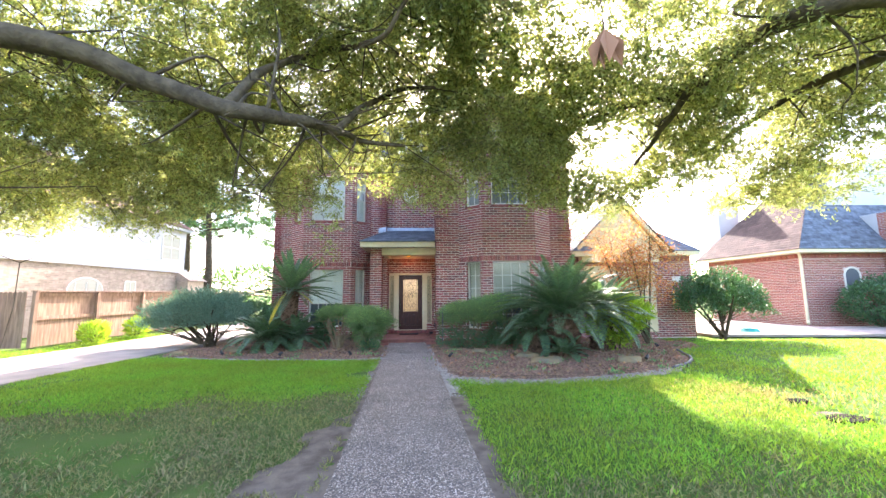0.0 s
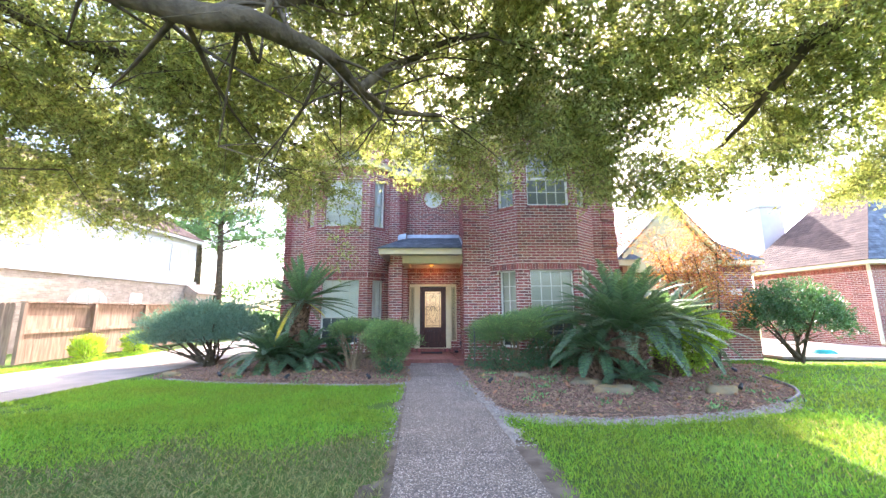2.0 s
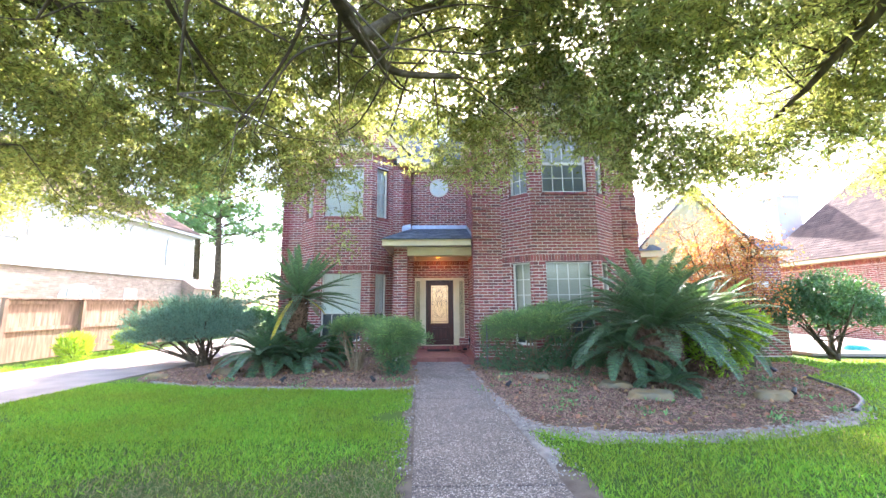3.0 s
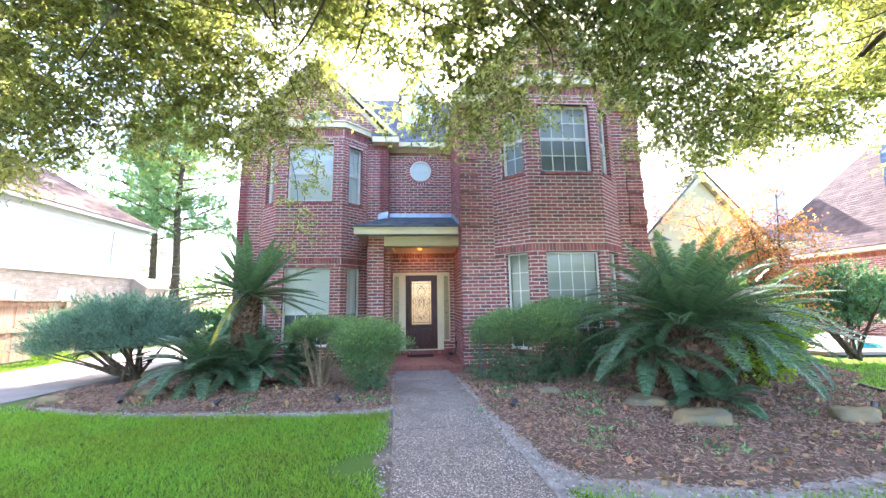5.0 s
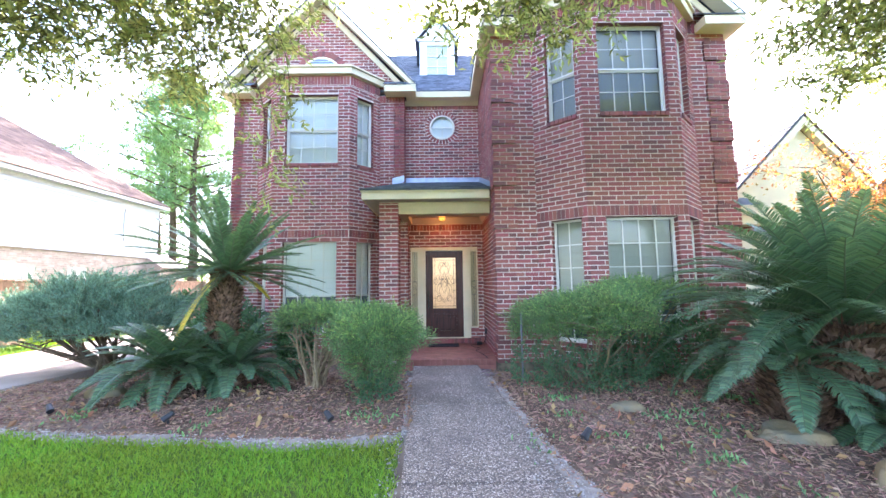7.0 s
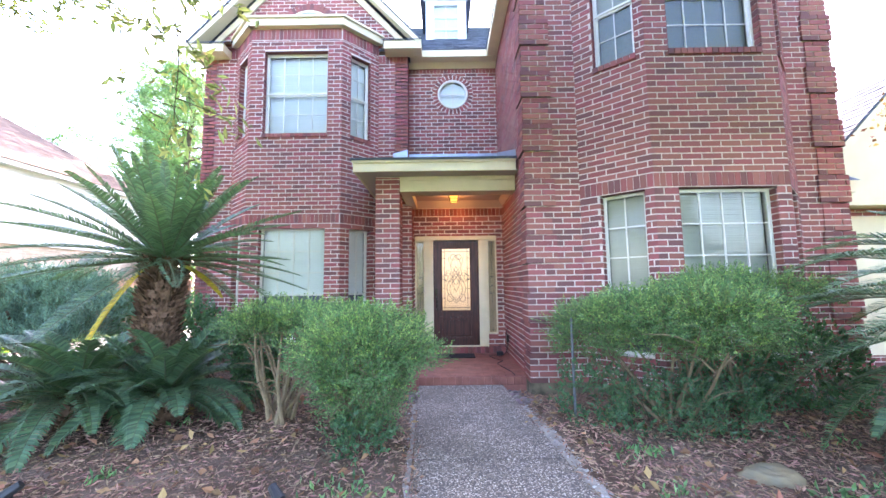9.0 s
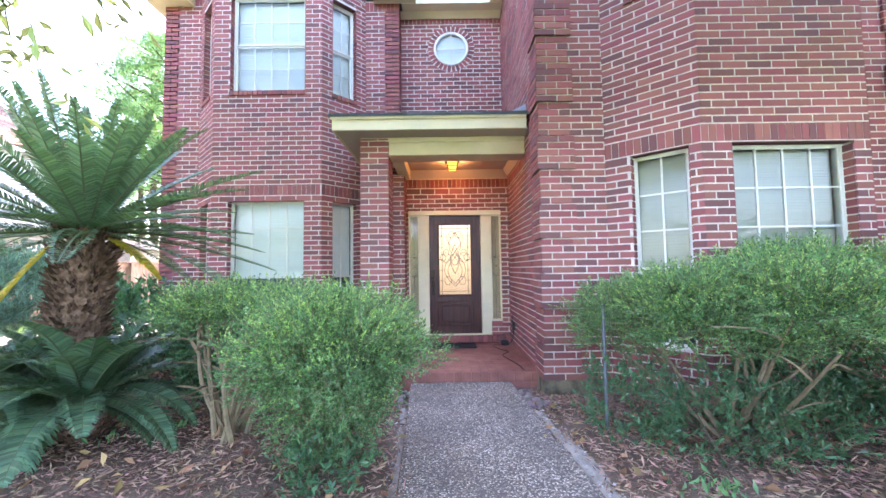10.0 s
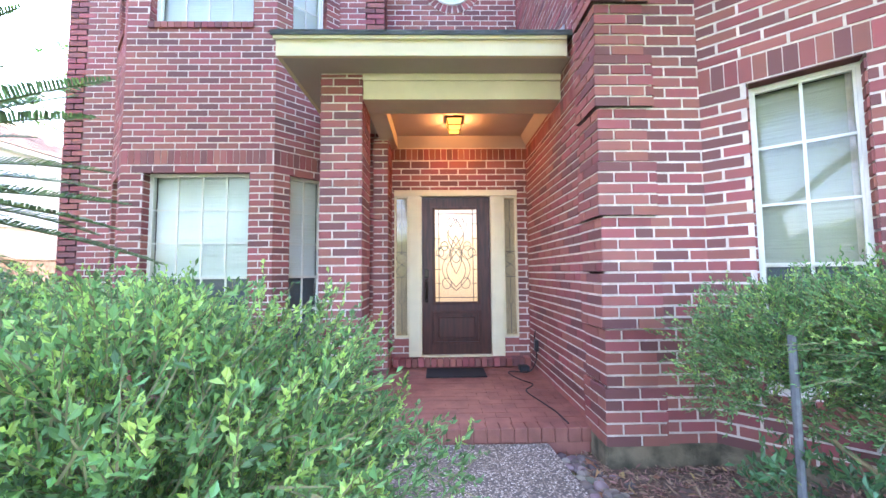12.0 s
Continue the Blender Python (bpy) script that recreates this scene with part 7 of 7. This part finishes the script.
def oak(name, trunk, limbs, label, region, n_twigs, leaves_per, seed, zlow, density, hanging=()):
    """An oak: trunk, limbs with side branches, and leaves in clumps of twigs."""
    global rng
    keep, rng = rng, np.random.default_rng(seed)
    o = empty(name, *trunk[0])
    tagged(o, label, "tree")
    bm = bmesh.new()
    limb(bm, trunk, 0.46, 0.30, 14)
    part("trunk", bm, M_BARK, o, smooth=True)
    nodes = []
    for pts, r0, r1 in limbs:
        bm = bmesh.new()
        path = limb(bm, pts, r0, r1)
        L = len(path)
        for k in range(3, L, 2):
            s = path[k]
            for _ in range(2):
                e = s + Vector((rng.normal() * 0.8, abs(rng.normal()) * 0.9, rng.normal() * 0.45 + 0.15))
                m = s.lerp(e, 0.5) + Vector(rng.normal(0, 0.16, 3))
                rr = min(0.024, max(0.010, (r0 + (r1 - r0) * k / L) * 0.3))
                sub = smooth_path([s, m, e], 4)
                tube(bm, sub, list(np.linspace(rr, rr * 0.25, len(sub))), 6)
                nodes += sub[3:]
                for _k in range(2):
                    f = e + Vector(rng.normal(0, 0.45, 3))
                    tube(bm, [e, e.lerp(f, 0.5) + Vector(rng.normal(0, 0.05, 3)), f], [rr * 0.3, rr * 0.2, rr * 0.1], 5)
        part("limb", bm, M_BARK, o, smooth=True)
    # twigs
    c = np.empty((0, 3))
    while len(c) < n_twigs:
        q = np.column_stack([rng.uniform(region[0], region[1], 4000), rng.uniform(region[2], region[3], 4000), rng.uniform(0, 1, 4000) ** 1.2])
        lo = zlow(q[:, 0], q[:, 1])
        q[:, 2] = lo + q[:, 2] * region[4]
        nz = np.array([noise.noise((a * 0.75 + seed, b * 0.75, h * 0.9)) + 0.5 * noise.noise((a * 1.9 + seed, b * 1.9, h * 1.9)) for a, b, h in q])
        c = np.concatenate([c, q[(nz > density(q[:, 0], q[:, 1], q[:, 2])) & (lo < 20)]])
    c = c[:n_twigs]
    for pts in hanging:
        bm = bmesh.new()
        path = smooth_path(pts, 8)
        tube(bm, path, list(np.linspace(0.007, 0.002, len(path))), 5)
        part("hanging_branch", bm, M_BARK, o)
        h = np.array([tuple(v) for v in path[4:]])
        c[:len(h)] = h + rng.normal(0, 0.03, h.shape)
        c = np.roll(c, -len(h), axis=0)
    tv, lv = [], []
    m = n_twigs
    d = unit(np.column_stack([rng.normal(0, 1, (m, 2)), rng.normal(-0.15, 0.45, m)]))
    ln_ = rng.uniform(0.25, 0.6, m)
    n = m * leaves_per
    k = np.repeat(np.arange(m), leaves_per)
    t = rng.uniform(0, 1, n)
    sag = -0.12 * t ** 2
    base = c[k] + d[k] * (ln_[k] * t)[:, None] + np.column_stack([np.zeros((n, 2)), sag]) + rng.normal(0, 0.03, (n, 3))
    dirs = d[k] * 0.5 + rng.normal(0, 0.75, (n, 3)) + np.array([0, 0, -0.2])
    v, f = leaf_arrays(base, dirs, rng.uniform(0.06, 0.112, n), rng.uniform(0.022, 0.036, n), 0.2, 0.1)
    fo = raw("crown", v, f, M_OAK, o, "dense small oak leaves with gaps")
    side = unit(np.cross(d, rng.normal(size=(m, 3)))) * 0.004
    a, b = c, c + d * ln_[:, None] * 0.5 + np.array([0, 0, -0.03])
    e = c + d * ln_[:, None] + np.array([0, 0, -0.12])
    tv = np.stack([a - side, a + side, b + side * 0.7, b - side * 0.7, e], axis=1).reshape(-1, 3)
    i = np.arange(m)[:, None] * 5
    raw("twigwork", tv, np.concatenate([np.concatenate([i, i + 1, i + 2, i + 3], 1), np.concatenate([i + 3, i + 2, i + 4, i + 4], 1)]), M_BARK, fo)
    rng = keep


def zlow_left(x, y):
    """Underside of the left crown: high over the walk, drooping at its outer edge."""
    far = np.clip((y - 4.6) / 3.4, 0, 1)
    z = 5.2 - 1.55 * far ** 1.3 - 0.5 * np.clip((-3.5 - x) / 3, 0, 1) * far
    return z - 0.6 * np.exp(-((x + 0.2) / 0.9) ** 2 - ((y - 6.3) / 0.8) ** 2)


def dens_left(x, y, z):
    return (0.0 + 0.16 * np.clip((-1.2 - x) / 1.5, 0, 1) * np.clip((6.8 - y) / 1.2, 0, 1) - 0.30 * np.clip((y - 4.6) / 1.2, 0, 1) + 0.9 * np.clip((y - 8.3) / 1.0, 0, 1) + 0.5 * np.clip((x + 1.5) / 0.6, 0, 1) * np.clip((y - 6.8) / 0.7, 0, 1)
            - 0.02 * np.clip((-3 - x) / 2, 0, 1) - 0.09 * np.clip((x + 2.2) / 1.0, 0, 1) * np.clip((7.0 - y) / 1.0, 0, 1) + 0.12 * (z > 6.2))


def zlow_right(x, y):
    far = np.clip((y - 4.2) / 3.2, 0, 1)
    return 5.1 - 1.5 * far - 0.5 * np.exp(-((x - 2.0) / 0.9) ** 2 - ((y - 6.0) / 1.0) ** 2)


def dens_right(x, y, z):
    return (-0.12 + 0.8 * np.clip((y - 6.8 - 1.2 * np.clip((x - 2.0) / 1.5, 0, 1)) / 1.0, 0, 1) + 0.05 * np.clip((x - 5.2) / 1.0, 0, 1)
            + 0.42 * np.clip((2.4 - x) / 0.8, 0, 1) * np.clip((y - 6.7) / 0.7, 0, 1) - 0.22 * np.exp(-((x - 1.7) / 1.3) ** 2))


oak("oak_tree", [(-6.1, 1.6, -0.1), (-6.05, 1.7, 1.0), (-5.95, 2.0, 2.2), (-5.85, 2.5, 3.3)],
    [([(-5.95, 2.1, 2.8), (-4.6, 2.4, 3.45), (-3.2, 2.95, 3.92), (-2.39, 3.35, 3.78), (-1.5, 3.3, 3.46), (-1.05, 3.3, 3.34), (-0.78, 4.0, 3.59), (-0.72, 5.3, 4.08), (-0.5, 5.7, 4.13), (0.19, 5.65, 4.02)], 0.135, 0.03),
     ([(-1.5, 3.3, 3.46), (-1.55, 4.3, 4.5), (-1.2, 5.2, 5.37), (-0.5, 4.6, 5.1), (0.07, 3.9, 4.76), (0.4, 3.8, 5.2)], 0.06, 0.025),
     ([(-0.75, 4.9, 3.95), (-0.45, 5.3, 4.5), (-0.14, 5.55, 4.87), (0.3, 5.2, 4.8), (0.72, 4.87, 4.62)], 0.06, 0.025),
     ([(-5.9, 2.3, 3.0), (-6.3, 3.6, 4.8), (-6.2, 5.2, 5.6), (-5.45, 6.25, 5.55), (-4.36, 6.25, 5.25), (-3.3, 7.2, 4.8), (-2.4, 7.8, 4.5)], 0.16, 0.03),
     ([(-6.0, 2.1, 2.4), (-6.5, 3.8, 2.75), (-6.7, 5.0, 3.1), (-6.7, 5.8, 3.6)], 0.12, 0.03),
     ([(-5.85, 2.4, 3.1), (-5.3, 3.2, 5.6), (-4.0, 4.2, 7.0), (-1.5, 4.6, 7.4)], 0.16, 0.04)],
    "large live oak spreading limbs over the lawn", (-9.5, 1.6, 3.2, 9.7, 3.2), 18000, 17, 71, zlow_left, dens_left,
    hanging=([(-2.4, 8.1, 4.6), (-2.0, 8.5, 3.6), (-1.9, 8.7, 2.9), (-2.0, 8.85, 2.4)], [(-1.9, 7.9, 4.6), (-1.6, 8.3, 3.7), (-1.55, 8.4, 3.1)]))
oak("oak_tree", [(9.8, 1.6, -0.1), (9.7, 1.8, 1.4), (9.2, 2.1, 2.8), (8.6, 2.4, 3.8)],
    [([(8.8, 2.3, 3.5), (7.2, 2.8, 4.4), (6.2, 3.3, 4.95), (5.7, 3.7, 5.12), (5.72, 4.7, 5.4), (5.2, 5.3, 4.97), (5.04, 5.77, 4.62), (4.95, 6.8, 4.1)], 0.19, 0.03),
     ([(5.4, 5.4, 5.0), (4.7, 5.8, 5.0), (4.0, 6.1, 4.85), (3.4, 6.3, 4.7), (2.4, 6.4, 4.4)], 0.07, 0.02),
     ([(8.6, 2.4, 3.8), (8.2, 4.0, 5.0), (7.6, 5.6, 5.2), (7.2, 7.2, 4.8)], 0.14, 0.03),
     ([(8.6, 2.4, 3.8), (7.0, 3.0, 6.2), (4.5, 3.8, 7.4), (2.2, 4.6, 7.6)], 0.15, 0.03)],
    "live oak with an arching limb over the lawn", (0.5, 10.5, 3.4, 9.4, 3.0), 13500, 17, 83, zlow_right, dens_right)


def small_tree(name, base, top, crown, n, length, width, material, label, seed):
    s = empty(name, *base)
    tagged(s, label, "tree")
    rs = np.random.default_rng(seed)
    ends = []
    bm = bmesh.new()
    for k in range(6):
        e = Vector(crown[0]) + Vector((rs.normal() * crown[1][0] * 0.7, rs.normal() * crown[1][1] * 0.7, rs.normal() * crown[1][2] * 0.6))
        m = Vector(base).lerp(e, 0.5) + Vector((rs.normal() * 0.1, rs.normal() * 0.1, 0.1))
        p = smooth_path([base, m, e], 5)
        tube(bm, p, list(np.linspace(0.035, 0.008, len(p))), 6)
        for q in p[5:]:
            for _ in range(3):
                f = q + Vector(rs.normal(0, 0.35, 3))
                tube(bm, [q, q.lerp(f, 0.5), f], [0.008, 0.005, 0.003], 4)
                ends.append(f)
    part("trunk", bm, M_BARK, s)
    k = rs.integers(0, len(ends), n)
    pts = np.array([tuple(e) for e in ends])[k] + rs.normal(0, 0.16, (n, 3))
    leafy("crown", s, pts, rs.normal(0, 1, (n, 3)) * 0.3, length, width, material, 0.8, 0.1, -0.1)


small_tree("ornamental_tree", (7.1, 10.3, -0.1), None, ((6.65, 10.4, 3.45), (0.9, 0.55, 0.85)), 7600, 0.058, 0.036, M_MAPLE, "small slender tree with orange autumn leaves", 91)


def pine(x, y, h, seed):
    s = empty("pine_tree", x, y, -0.2)
    tagged(s, "tall loblolly pine with layered green needles", "tree", "pines behind the house")
    rs = np.random.default_rng(seed)
    bm = bmesh.new()
    tube(bm, [(x + 0.15 * math.sin(k), y, -0.3 + h * k / 8) for k in range(9)], list(np.linspace(0.34, 0.06, 9)), 8)
    pts, outs = [], []
    for k in range(34):
        z = h * (0.38 + 0.6 * k / 34)
        a = k * 2.4 + rs.normal(0, 0.3)
        r = (1.1 - 0.7 * k / 34) * h * 0.31 * rs.uniform(0.5, 1.2)
        e = Vector((x + r * math.cos(a), y + r * math.sin(a), z + r * 0.22))
        tube(bm, [(x, y, z - 0.2), Vector((x, y, z)).lerp(e, 0.55) + Vector((0, 0, -0.1)), e], [0.07, 0.05, 0.02], 5)
        for _ in range(15):
            t = rs.uniform(0.3, 1.05)
            c = np.array(Vector((x, y, z)).lerp(e, t)) + rs.normal(0, 1, 3) * (0.5, 0.5, 0.28)
            q = unit(rs.normal(size=(26, 3)))
            pts.append(c + q * 0.08)
            outs.append(q)
    part("trunk", bm, M_BARK, s)
    leafy("crown", s, np.concatenate(pts), np.concatenate(outs), 0.42, 0.06, M_PINE, 0.25, 0.05, 0.15)


for q in ((-17.5, 30.5, 16.5, 101), (-12.5, 36.5, 14.0, 103), (-21.5, 34.0, 18.5, 105), (-8.0, 39.0, 13.0, 107), (-15.5, 43.0, 17.0, 109), (-26.5, 39.0, 17.0, 111)):
    pine(*q)
shrub("far_trees", (-14, 52, -0.2), [(-24, 50, 2.0, 9, 3, 3.5), (-8, 52, 1.5, 9, 3, 3.0), (-38, 46, 3.5, 8, 3, 4.5), (28, 48, 2.0, 14, 3, 4.0), (50, 40, 3.0, 12, 4, 5.0)], 14000, 0.55, 0.30, M_PINE, "distant green trees behind the houses", "trees", stem_n=10, stem_r=0.12, seed=121)
bpy.data.objects["far_trees"]["kind"] = "stuff"
shrub("far_trees", (0, -32, -0.2), [(-34, -46, 3, 12, 3, 5), (0, -48, 3, 14, 3, 5), (34, -46, 3, 12, 3, 5)], 9000, 0.9, 0.5, M_PINE, "distant green trees across the street", "trees", stem_n=8, stem_r=0.2, seed=131)
bpy.data.objects["far_trees.001"]["kind"] = "stuff"

# dry leaves dangling from the crown
dry = empty("dry_leaf_cluster", 1.06, 0.44, 2.16)
tagged(dry, "dry brown leaves dangling on a thin twig", "leaves")
bm = bmesh.new()
tube(bm, smooth_path([(1.3, 1.5, 5.3), (1.18, 1.0, 4.2), (1.08, 0.55, 3.0), (1.06, 0.44, 2.16)], 6), 0.0018, 5)
part("twig", bm, M_BARK, dry)
for dx, dy, ln_ in ((-0.3, 0.1, 0.11), (0.25, -0.2, 0.12), (0.05, 0.3, 0.10), (0.45, 0.25, 0.09), (-0.1, -0.35, 0.12)):
    part_v, part_f = leaf_arrays(np.array([(1.06, 0.44, 2.16)]), np.array([(dx, dy, -1.0)]), ln_, 0.045, 0.3, 0.05)
    raw("leaf", part_v, part_f, M_DEAD, dry)

# Unseen street behind the camera, added to bounce light onto the house.
bm = bmesh.new()
bx(bm, -60, 60, -20, -12.1, 0.12, 0.225)
tagged(part("road", bm, M_DRIVE), "unseen pale concrete street, added to bounce light", "road", kind="structure")

# ---- single bricks of the porch wall, last ----
bm = bmesh.new()
bx(bm, WX, WX + 0.15, 11.72, 13.9, -0.02, 2.86)
porch_wall = part("porch_side_wall", bm, M_MORTAR, house, "red brick porch side wall")
meshes = {}
for ua, ub, za, zb in lay(2.18, -0.02, 2.86, (), ((2.70, 2.86),), seed=1):
    key = (round(ub - ua, 2), round(zb - za, 3))
    if key not in meshes:
        b_ = bmesh.new()
        bx(b_, -0.008, 0.02, 0, key[0], 0, key[1], bevel=0.003)
        me_ = bpy.data.meshes.new("brick")
        bmesh.ops.recalc_face_normals(b_, faces=b_.faces)
        b_.to_mesh(me_)
        b_.free()
        me_.materials.append(M_BRICK1)
        meshes[key] = me_
    o = new("brick", meshes[key])
    o.location = (WX + float(rng.uniform(-0.0015, 0.0015)), 13.9 - ub, za)
    o.parent = porch_wall
